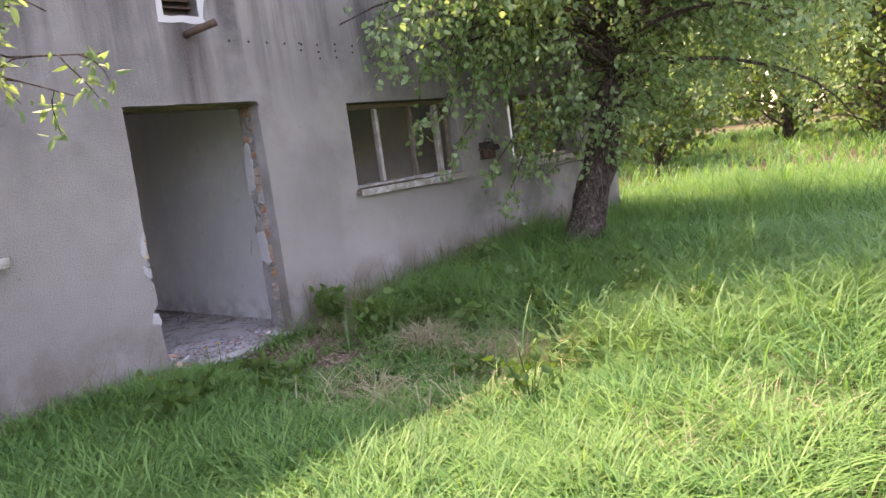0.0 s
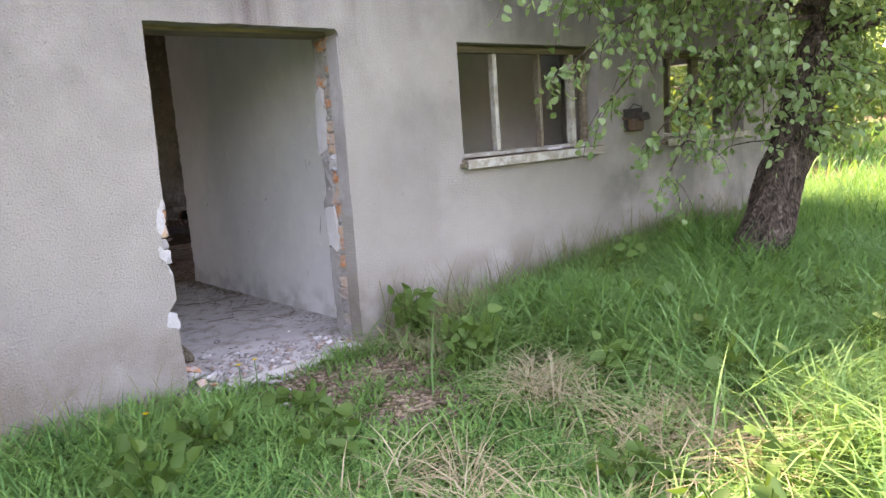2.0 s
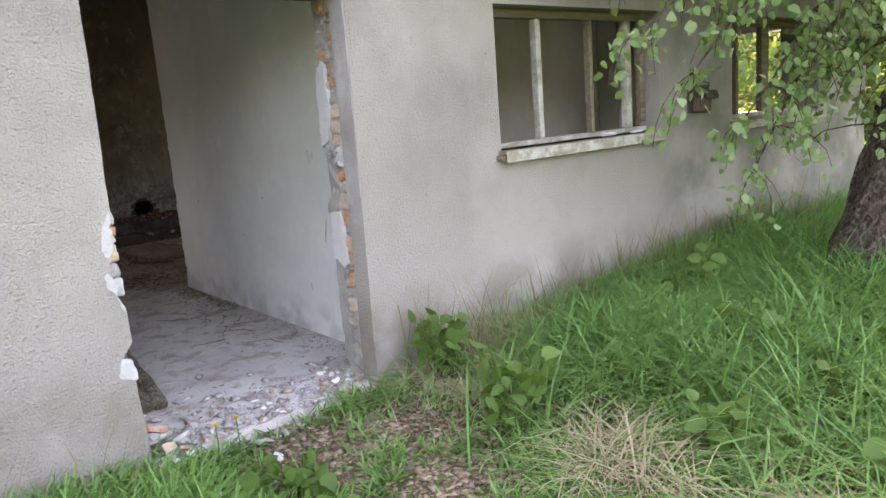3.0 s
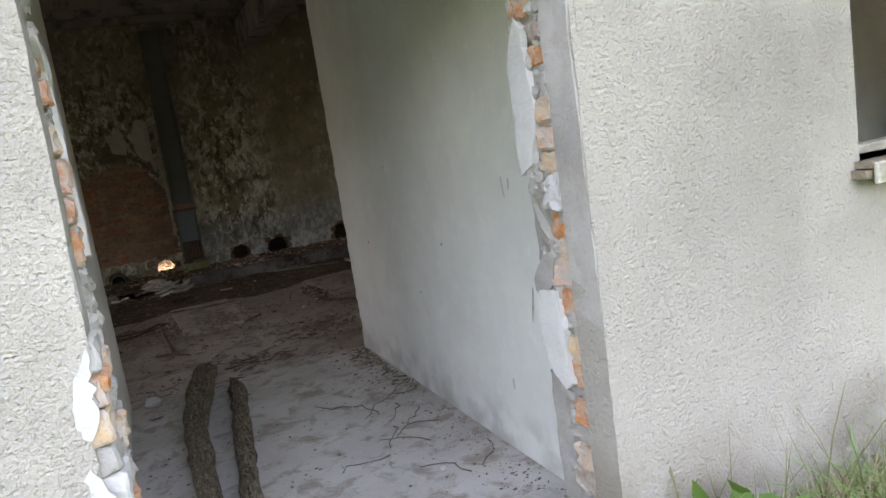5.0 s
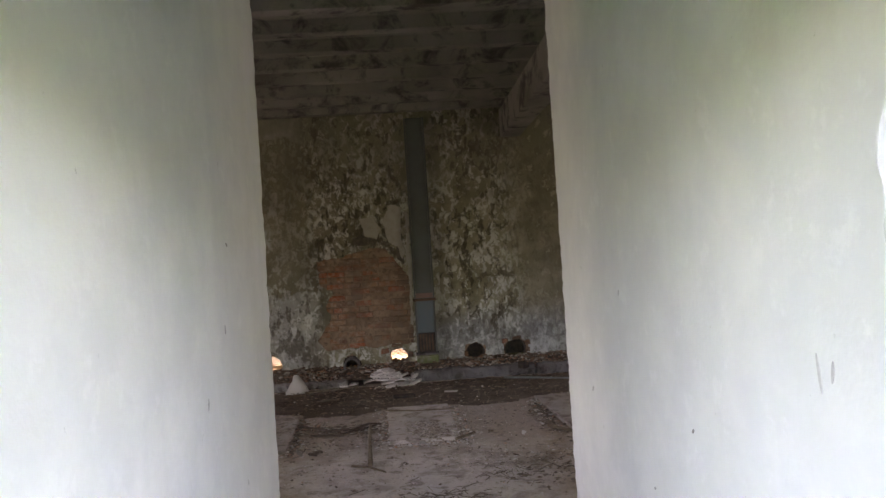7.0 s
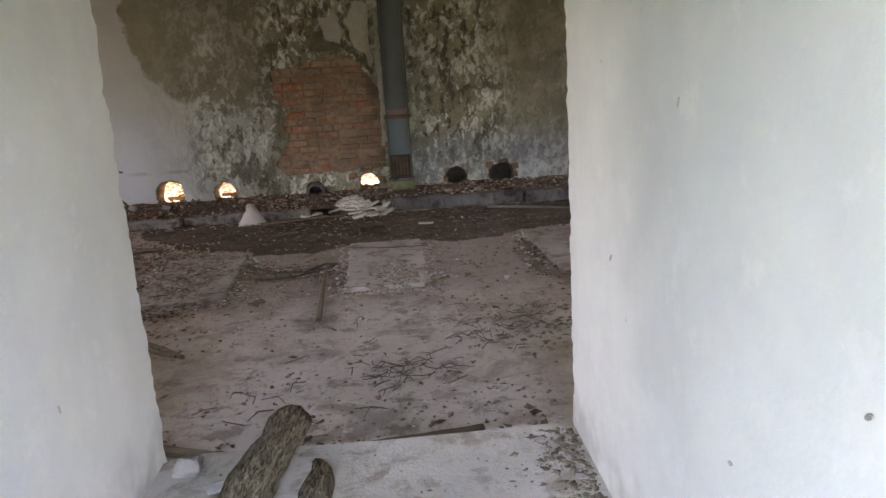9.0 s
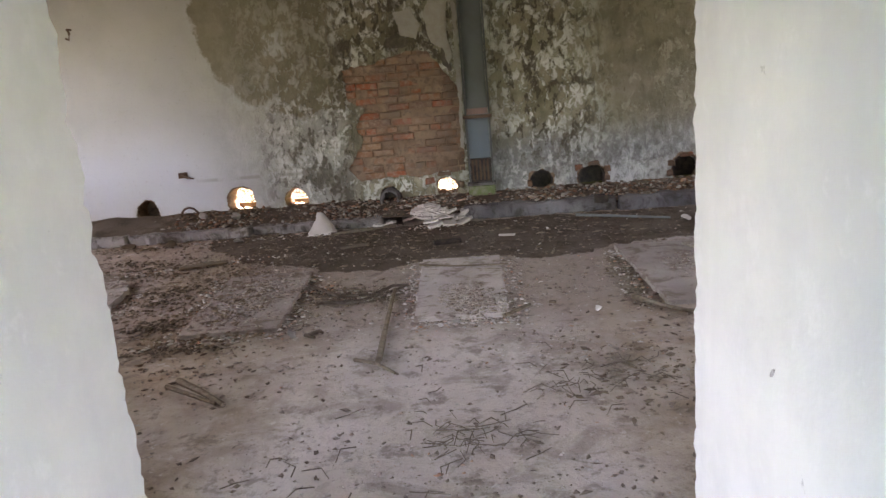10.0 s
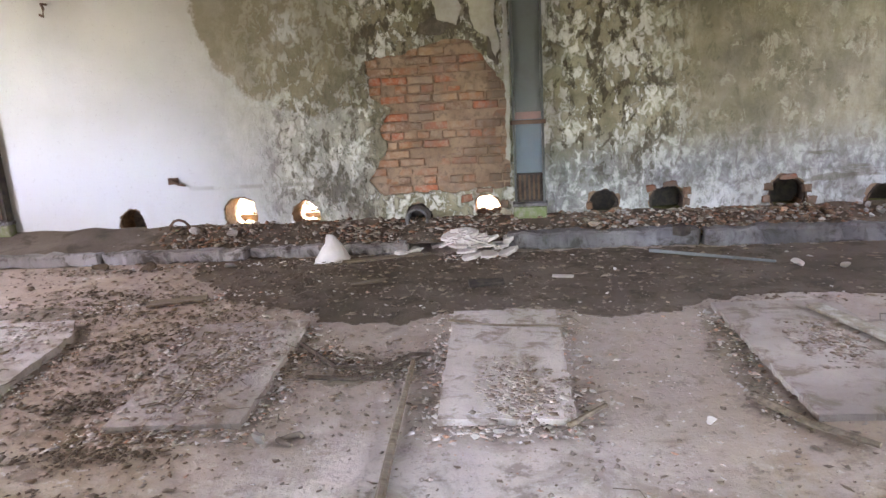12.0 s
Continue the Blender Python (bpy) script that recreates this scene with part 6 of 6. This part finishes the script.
# thin twigs strewn over the floor, too many to count
rg = random.Random(23)
b = bmesh.new()
for i in range(210):
    c = rg.choice(((0.75, 4.67, 0.13), (0.75, 4.67, 0.13), (1.6, 5.3, 0.2), (-1.1, 6.8, 0.35), (-2.6, 6.9, 0.4), (0.4, 6.0, 1.6), (-1.6, 7.8, 0.5), (1.35, 5.15, 0.12), (0.3, 4.3, 0.3)))
    x, y, a, l = rg.gauss(c[0], c[2]), rg.gauss(c[1], c[2] * 0.8), rg.uniform(0, 6.28), rg.uniform(0.04, 0.18)
    if y < 3.6:
        continue
    z = Z_H + (0.045 if c[0] < -0.6 else 0.006)
    tube(b, [(x, y, z), (x + l * 0.5 * math.cos(a), y + l * 0.5 * math.sin(a), z + rg.uniform(0, 0.03)), (x + l * math.cos(a + 0.5), y + l * math.sin(a + 0.5), z + 0.004)], [0.003, 0.003, 0.002], 4, False)
ROTTEN = plain("rotten_wood", (0.06, 0.045, 0.034), 0.95, 0, 0.4, 25, (0.12, 0.10, 0.08), 0.01)
DEAD = plain("dead_twigs", (0.13, 0.105, 0.08), 0.9, 0, 0.3, 20)
tagged(mesh_ob("dry_twigs", b, DEAD), "scattered dry twigs and straw on the floor", "twigs", kind="stuff")

# sticks, planks and rods lying about
zf = Z_H
twig("stick", [(0.21, 5.60, zf + 0.02), (0.17, 6.3, zf + 0.024), (0.14, 7.02, zf + 0.03)], 0.022, OLDWOOD, "long grey stick on the hall floor", "sticks", "stick")
twig("stick", [(0.05, 5.66, zf + 0.01), (0.20, 5.57, zf + 0.014), (0.33, 5.42, zf + 0.01)], 0.013, OLDWOOD, "short grey stick on the hall floor", "sticks", "stick")
twig("stick", [(-0.97, 5.46, zf + 0.02), (-0.75, 5.27, zf + 0.024), (-0.57, 5.10, zf + 0.02)], 0.022, OLDWOOD, "short weathered stick on the hall floor", "sticks", "stick")
twig("stick", [(-1.02, 5.40, zf + 0.015), (-0.62, 5.12, zf + 0.02)], 0.014, OLDWOOD, "thin weathered stick on the hall floor", "sticks", "stick")
twig("stick", [(1.86, 9.42, zf + 0.03), (2.3, 9.2, zf + 0.03), (2.76, 8.96, zf + 0.03)], 0.018, STEEL, "grey metal rod lying on the mud", "rods", "rod")
twig("stick", [(1.90, 6.52, zf + 0.02), (2.05, 6.28, zf + 0.02), (2.25, 6.08, zf + 0.02)], 0.02, OLDWOOD, "grey stick beside a slab", "sticks", "stick")
twig("stick", [(0.28, 7.66, zf + 0.05), (0.6, 7.56, zf + 0.045), (1.05, 7.52, zf + 0.045)], 0.011, OLDWOOD, "thin pale stick lying across a slab", "sticks", "stick")
twig("stick", [(0.98, 6.26, zf + 0.02), (1.17, 6.47, zf + 0.02)], 0.016, OLDWOOD, "short pale stick beside a slab", "sticks", "stick")
for i, pts in enumerate(([(-0.62, 7.35, 0.012), (-0.3, 6.95, 0.03), (0.05, 6.95, 0.02), (0.22, 7.15, 0.015)], [(-0.45, 6.85, 0.012), (-0.15, 6.8, 0.02), (0.1, 6.98, 0.014)], [(-0.05, 6.9, 0.02), (0.12, 7.1, 0.04), (0.24, 7.16, 0.015)])):
    twig("branch", [(x, y, zf + z) for x, y, z in pts], 0.016, ROTTEN, "dark crooked dead branch on the floor", "dead branches", "branch")


def board(x0, y0, x1, y1, w, h, z, mat, label, name="plank"):
    L = math.hypot(x1 - x0, y1 - y0)
    b = box(0, -w / 2, 0, L, w / 2, h, bevel=0.004)
    bmesh.ops.subdivide_edges(b, edges=[e for e in b.edges if e.calc_length() > L * 0.6], cuts=8)
    rough_up(b, 0.007, 7, x0)
    o = mesh_ob(name, b, mat)
    o.matrix_world = pose(x0, y0, z, 0, 0, math.degrees(math.atan2(y1 - y0, x1 - x0)))
    return tagged(o, label, "plank", "planks on the floor")


board(-2.12, 8.22, -1.70, 8.38, 0.13, 0.02, zf + 0.012, OLDWOOD, "short grey broken plank on the mud")
board(2.62, 7.82, 2.95, 6.75, 0.10, 0.022, zf + 0.04, PAINTWOOD, "pale narrow board lying on a slab")
board(-0.85, 9.35, -0.15, 9.58, 0.08, 0.02, zf + 0.012, OLDWOOD, "grey plank lying along the kerb")
board(-0.05, 3.60, 1.42, 3.66, 0.07, 0.03, zf + 0.01, OLDWOOD, "dark weathered plank lying below the passage step")
board(0.3, 3.75, 1.15, 3.86, 0.05, 0.02, zf + 0.01, DEAD, "dark thin lath below the passage step")
board(-0.45, 3.95, 0.15, 3.72, 0.05, 0.03, zf + 0.01, OLDWOOD, "grey lath leaning on the rubble")
board(-0.6, 8.62, -0.35, 8.75, 0.05, 0.02, zf + 0.012, DEAD, "dark scrap of wood on the mud")
board(0.35, 8.55, 0.62, 8.6, 0.12, 0.03, zf + 0.012, CAVITY, "dark scrap of rubber on the mud", "rubber_scrap")
board(1.0, 8.75, 1.16, 8.72, 0.05, 0.015, zf + 0.012, FLAKE, "white chip of board on the mud")

# heap of broken plaster sheets
rg = random.Random(77)
for i in range(60):
    a, r = rg.uniform(0, 6.28), abs(rg.gauss(0, 0.2))
    x, y = 0.22 + r * math.cos(a) * 1.35, 9.66 + r * math.sin(a) * 0.8
    z = Z_H + 0.02 + 0.19 * max(0, 1 - r / 0.34) * rg.uniform(0.5, 1)
    s = rg.uniform(0.10, 0.22)
    b = plate(jag(circle(0, 0, s / 2, 7, 0.5, i), 0.05, 0.012, i), [], 0, rg.uniform(0.014, 0.03), "xy")
    o = mesh_ob("plaster_piece", b, FLAKE)
    o.matrix_world = pose(x, y, z, rg.uniform(-24, 20), rg.uniform(-20, 20), rg.uniform(0, 360))
    tagged(o, "broken flat piece of white plaster in a heap", "rubble", "plaster heap")
chunk("rubble_piece", 0.62, 9.72, Z_H + 0.01, 0.2, 0.14, 0.2, FLAKE, "broken white plaster block beside the heap", "rubble", 61, 20)
# pale cone-shaped lump
b = bmesh.new()
rings = [(0.15, 0.0), (0.14, 0.03), (0.10, 0.08), (0.075, 0.13), (0.05, 0.17), (0.045, 0.2), (0.03, 0.225)]
prev = None
for r, z in rings:
    ring = [b.verts.new((r * math.cos(k * math.pi / 8) * 1.05, r * math.sin(k * math.pi / 8), z)) for k in range(16)]
    if prev:
        for k in range(16):
            b.faces.new((prev[k], prev[(k + 1) % 16], ring[(k + 1) % 16], ring[k]))
    else:
        b.faces.new(ring)
    prev = ring
b.faces.new(prev)
rough_up(b, 0.05, 8)
rough_up(b, 0.02, 25)
o = mesh_ob("plaster_cone", b, FLAKE, True)
o.location = (-0.98, 9.48, Z_H + 0.01)
tagged(o, "whitish cone-shaped lump of plaster by the kerb", "rubble")
for i, (x, y, s, mt) in enumerate(((1.42, 9.95, 0.12, BROKEN), (1.62, 9.9, 0.08, FLAKE), (1.78, 9.98, 0.08, MORTAR), (3.1, 9.95, 0.09, MORTAR), (3.45, 9.9, 0.08, FLAKE), (3.9, 9.95, 0.09, MORTAR), (3.2, 10.15, 0.09, BROKEN), (-2.1, 9.98, 0.15, MORTAR), (-1.95, 10.1, 0.12, BROKEN), (-2.6, 10.1, 0.13, MORTAR), (2.9, 8.9, 0.12, FLAKE), (3.2, 8.8, 0.1, FLAKE), (-1.9, 9.3, 0.14, MORTAR), (-0.45, 6.12, 0.10, MORTAR), (1.5, 8.9, 0.06, FLAKE), (-3.2, 9.35, 0.15, MUD), (-2.7, 9.30, 0.18, MUD), (1.62, 6.3, 0.06, FLAKE), (0.55, 6.16, 0.06, FLAKE), (0.66, 6.2, 0.07, MORTAR))):
    lab = {"plaster_flake": "broken piece of white plaster on the floor", "broken_brick": "broken red brick piece by the wall", "mortar": "grey lump of mortar on the floor", "damp_mud": "dark clod of earth by the kerb"}[mt.name]
    zz = Z_H + (0.10 + (y - 9.7) * 0.15 if y > 9.7 else 0.005)
    chunk("rubble_piece", x, y, zz, s, s * 0.8, s * 0.6, mt, lab, "rubble", i + 30, i * 61)

for i, (x, y, s, mt) in enumerate(((0.0, 3.28, 0.2, MORTAR), (0.12, 3.18, 0.12, MORTAR), (-0.02, 3.05, 0.12, MORTAR), (1.38, 3.2, 0.06, MORTAR), (1.40, 3.05, 0.05, MORTAR))):
    chunk("rubble_piece", x, y, 0.0, s, s * 0.8, s * 0.35, mt, "dusty broken masonry at the end of the passage", "rubble", i + 140, i * 33)
rg = random.Random(12)
for i in range(60):
    c, w, mt = rg.choice(((1.42, 0.14, BRICK), (1.85, 0.12, MORTAR), (3.30, 0.24, BRICK), (3.42, 0.2, MORTAR), (4.05, 0.15, MORTAR), (3.5, 0.2, JOINT), (3.3, 0.3, JOINT)))
    x, y, s = rg.gauss(c, w), rg.uniform(9.95, 10.32), rg.uniform(0.035, 0.085)
    lab = {"plaster_flake": "broken piece of white plaster by the wall", "brick_clay": "broken red brick piece by the wall", "mortar": "grey lump of mortar by the wall", "old_joint_mortar": "brown lump of old mortar by the wall"}[mt.name]
    chunk("rubble_piece", x, y, Z_H + 0.10 + (y - 9.7) * 0.15, s, s * 0.8, s * 0.7, mt, lab, "rubble", i + 200, i * 41, "rubble below the wall holes")
b = tube(bmesh.new(), [(0.06 * math.cos(a), 0.045 * math.sin(a), 0.012 + 0.012 * math.sin(a * 2)) for a in (0.3, 1.0, 1.8, 2.6, 3.4, 4.2, 5.0)], [0.010, 0.014, 0.016, 0.014, 0.013, 0.014, 0.008], 7)
o = mesh_ob("rubber_ring", b, DEAD, True)
o.location = (-0.31, 6.14, Z_H)
tagged(o, "torn dark rubber ring on the floor", "scrap")
b = tube(bmesh.new(), [(0.11 * math.cos(a), 0.0, 0.10 * math.sin(a)) for a in (-0.2, 0.4, 1.0, 1.57, 2.1, 2.7, 3.3)], [0.014] * 7, 7)
o = mesh_ob("iron_ring", b, RUST, True)
o.location = (-2.78, 10.2, Z_H + 0.2)
tagged(o, "rusty iron half ring sticking out of the soil", "ring")

b = plate(jag([(2.10, 9.665), (2.26, 9.66), (2.22, 9.83), (2.12, 9.83)], 0.03, 0.02, 3), [], Z_H + 0.10, Z_H + 0.172, "xy")
tagged(mesh_ob("soot_heap", rough_up(b, 0.02, 15), CAVITY), "black soot spilled over the kerb below a hole", "soot")

# steel columns against the far wall
BLUE = plain("faded_blue_paint", (0.10, 0.14, 0.165), 0.6, 0, 0.25, 5, (0.13, 0.14, 0.14))
GREYP = plain("dark_grey_paint", (0.085, 0.10, 0.097), 0.6, 0, 0.3, 3, (0.07, 0.07, 0.06))
PINK = plain("faded_red_band", (0.22, 0.13, 0.115), 0.7, 0, 0.3, 8, (0.12, 0.1, 0.09))
MOSS = plain("mossy_concrete", (0.13, 0.17, 0.07), 0.95, 0, 0.5, 14, (0.25, 0.24, 0.2), 0.01)


def column(x, label):
    t = thing("steel_column", pose(x, Y_H1, 0), label, "column", "steel wall columns")
    part("upper_web", box(0.025, -0.085, 1.00, 0.275, -0.003, 3.62), GREYP, t)
    part("red_band", box(0.025, -0.088, 0.93, 0.275, -0.003, 0.999), PINK, t, "faded red paint band")
    part("lower_web", box(0.025, -0.085, 0.41, 0.275, -0.003, 0.929), BLUE, t, "faded blue paint")
    for a in (0.0, 0.278):
        part("flange", box(a, -0.11, 0.12, a + 0.022, -0.002, 3.62, bevel=0.003), CAVITY if x < 0 else GREYP, t)
    part("clamp", box(-0.02, -0.125, 0.885, 0.32, -0.112, 0.925, bevel=0.003), RUST, t, "rusty clamp strip")
    lv = part("louvre_box", box(0.024, -0.095, 0.125, 0.276, -0.004, 0.405), CAVITY, t, "dark louvred box")
    for k in range(5):
        part("louvre", box(0.045 + 0.045 * k, -0.108, 0.15, 0.065 + 0.045 * k, -0.096, 0.39), RUST, lv)
    part("ledge", rough_up(box(-0.02, -0.13, 0.085, 0.32, -0.001, 0.12, bevel=0.006), 0.005, 8), KERBC, t)
    part("footing", rough_up(box(-0.01, -0.12, -0.2, 0.31, -0.001, 0.084, bevel=0.01), 0.01, 8), MOSS, t, "mossy concrete footing")


column(0.70, "blue-grey painted steel column on a mossy footing")
column(-5.03, "dark steel column with faded blue and red paint")

# pipe in one of the holes, and collars
b = bmesh.new()
rb = [(0.115, 0.10), (0.118, -0.16), (0.095, -0.16), (0.092, 0.10)]
prev = None
for r, y in rb:
    ring = [b.verts.new((r * math.cos(k * math.pi / 10), y, r * math.sin(k * math.pi / 10))) for k in range(20)]
    if prev:
        for k in range(20):
            b.faces.new((prev[k], prev[(k + 1) % 20], ring[(k + 1) % 20], ring[k]))
    prev = ring
o = mesh_ob("drain_pipe", b, KERBC, True)
o.matrix_world = pose(-0.28, Y_H1 - 0.02, 0.0)
tagged(o, "grey clay pipe end sticking out of the wall", "pipe")
# added near-black disc: keeps sunlight from showing around the pipe
part("hole_plug", plate(circle(-0.28, 0.0, 0.134, 24, 0.14, 9.3), [], Y_H1 + 0.09, Y_H1 + 0.12), CAVITY, masonry, "near-black disc added behind the pipe to stop daylight")
for i, (x, z, r) in enumerate(HOLES):
    if x in (1.57, 2.18, 3.30, 4.20, 5.3):
        # added near-black disc stands for the unlit depth; the lining is sooty
        part("hole_plug", plate(circle(x, z, r * 0.99, 20), [], Y_H1 + 0.22, Y_H1 + 0.25), CAVITY, masonry, "near-black disc standing for the dark depth of a sooty hole")
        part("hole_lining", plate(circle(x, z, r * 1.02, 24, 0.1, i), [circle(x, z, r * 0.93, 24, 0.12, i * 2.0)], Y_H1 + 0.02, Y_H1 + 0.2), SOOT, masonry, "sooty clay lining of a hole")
# broken brick edges around the sooty holes
rg = random.Random(58)
for x, z, w, h in ((1.70, -0.02, 0.10, 0.075), (1.43, 0.05, 0.06, 0.07), (2.36, 0.16, 0.07, 0.08), (2.36, 0.05, 0.06, 0.075), (2.02, 0.20, 0.09, 0.06), (2.2, 0.235, 0.13, 0.05), (3.12, 0.17, 0.09, 0.07), (3.3, 0.26, 0.16, 0.05), (3.48, 0.14, 0.08, 0.08), (3.52, 0.03, 0.1, 0.07), (3.1, 0.05, 0.08, 0.07), (0.22, 0.17, 0.12, 0.07), (0.60, 0.1, 0.08, 0.07), (0.40, 0.245, 0.16, 0.05)):
    b = box(-w / 2, -0.03, -h / 2, w / 2, 0.03, h / 2, bevel=0.008)
    bmesh.ops.subdivide_edges(b, edges=b.edges[:], cuts=2, use_grid_fill=True)
    rough_up(b, 0.016, 16, x * 7)
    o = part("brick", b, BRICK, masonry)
    o.matrix_world = pose(x, Y_H1 + 0.012, z, rg.uniform(-6, 6), rg.uniform(-8, 8), rg.uniform(-8, 8))
# added brown disc that shuts out most of the daylight behind
part("hole_plug", rough_up(plate(circle(-3.43, 0.02, 0.13, 20), [], Y_H1 + 0.28, Y_H1 + 0.31), 0.02, 9), DIRT, masonry, "brown disc added to block most of a hole")


def in_tunnels(n, rg):
    k = rg.integers(0, 3, n)
    c = np.array([(-2.16, -0.05, 0.15), (-1.46, -0.05, 0.12), (0.42, -0.04, 0.13)])[k]
    x = c[:, 0] + rg.uniform(-1, 1, n) * c[:, 2]
    z = c[:, 1] - np.sqrt(np.maximum(0, c[:, 2] ** 2 - (x - c[:, 0]) ** 2)) * 0.4 + np.where(k == 2, 0.07, 0.02) * rg.random(n)
    return np.column_stack([x, rg.uniform(Y_H1 + 0.03, Y_H1 + 0.36, n), z])


def behind(n, rg):
    return np.column_stack([rg.uniform(-3.2, 1.2, n), rg.uniform(10.76, 12.2, n), np.full(n, 0.01)])


scatter("tunnel_rubble", 330, in_tunnels, (0.015, 0.06), BANKCHIP, "broken masonry lying in the wall holes", "rubble", 61, 0.7)
scatter("leaf_litter", 1800, behind, (0.012, 0.05), MULCH, "sunlit dead leaves behind the building", "litter", 62, 0.35)
# loose whitewash hanging beside the column and above the bare bricks
for i, poly in enumerate(([(0.615, 0.55), (0.675, 0.50), (0.685, 1.0), (0.68, 1.5), (0.685, 2.2), (0.63, 2.25), (0.64, 1.9), (0.615, 1.55), (0.645, 1.2), (0.635, 0.9)], [(0.36, 1.80), (0.50, 1.72), (0.56, 1.52), (0.60, 1.60), (0.56, 1.95), (0.60, 2.3), (0.42, 2.35), (0.30, 2.1)], [(0.02, 1.9), (0.2, 1.84), (0.26, 2.0), (0.16, 2.2), (-0.05, 2.15)])):
    part("loose_plaster", rough_up(plate(jag(poly, 0.02, 0.02, i + 2.5), [], Y_H1 - 0.012, Y_H1 - 0.002), 0.004, 12, i), HANGP, masonry, "loose curling flake of whitewash")
for i, poly in enumerate(([(0.48, 1.55), (0.585, 1.45), (0.60, 1.72), (0.54, 1.86), (0.50, 1.72)], [(-0.15, 1.78), (0.05, 1.76), (0.12, 1.86), (-0.02, 1.93), (-0.16, 1.88)])):
    part("bare_patch", plate(jag(poly, 0.02, 0.025, i + 7.5), [], Y_H1 - 0.0035, Y_H1 + 0.001), BAREP, masonry, "dark bare patch under lost plaster")
# iron hook
t = thing("wall_hook", pose(-2.80, Y_H1, 0.45), "rusty iron hook in the far wall", "hook")
part("bar", tube(bmesh.new(), [(-0.06, 0.02, 0.02), (-0.03, -0.06, 0.02), (0.05, -0.09, -0.01), (0.12, -0.09, -0.025)], [0.016, 0.018, 0.014, 0.008], 7), RUST, t)
part("plate", rough_up(box(-0.10, -0.015, -0.015, 0.01, -0.002, 0.05), 0.008, 20), RUST, t)
# hook high on the whitewashed wall
b = tube(bmesh.new(), [(0, 0.02, 0), (0, -0.08, 0), (0.03, -0.10, -0.05), (0, -0.08, -0.12), (-0.04, -0.07, -0.10)], [0.014] * 5, 6)
o = mesh_ob("wall_hook", b, RUST)
o.location = (-3.92, Y_H1, 2.30)
tagged(o, "small rusty hook high on the whitewashed wall", "hook")

# bricks laid bare where the coat fell off
BL, BH, JT = 0.250, 0.0785, 0.011
bricks = []
for k in range(3):
    b = box(-BL / 2, -0.03, -BH / 2, BL / 2, 0.03, BH / 2, bevel=0.006)
    rough_up(b, 0.006, 14, k * 5)
    me = bpy.data.meshes.new("brick")
    b.to_mesh(me)
    b.free()
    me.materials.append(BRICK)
    bricks.append(me)


def lay(gap, x0, x1, z0, courses, heads, seed):
    """Courses of bricks wherever they show inside a gap of the coat."""
    rg = random.Random(seed)
    for c in range(courses):
        z = z0 + c * (BH + JT)
        header = heads or c % 5 == 2
        x = x0 + (0.131 if c % 2 else 0.0) * (0.5 if header else 1.0) + rg.uniform(-0.015, 0.015)
        while x < x1:
            cut = not header and rg.random() < 0.1
            step = (BL if not (header or cut) else 0.12) + JT
            x += step / 2
            if any(inside((x + u, z + w), gap) for u, w in ((0, 0), (0.09, 0), (-0.09, 0), (0, 0.05), (0, -0.05))):
                if not any(math.hypot(x - hx, z - hz) < hr + (0.03 if heads else 0.06) for hx, hz, hr in HOLES) and rg.random() > 0.04:
                    o = new("brick", bricks[rg.randrange(3)])
                    o.parent = masonry
                    o.matrix_world = pose(x, Y_H1 + 0.045 + rg.uniform(-0.008, 0.012), z + rg.uniform(-0.003, 0.003), 0, rg.uniform(-1.0, 1.0), rg.uniform(-1.5, 1.5)) @ Matrix.Diagonal((0.48 if header or cut else rg.uniform(0.97, 1.0), 1, rg.uniform(0.92, 1.0), 1))
            x += step / 2


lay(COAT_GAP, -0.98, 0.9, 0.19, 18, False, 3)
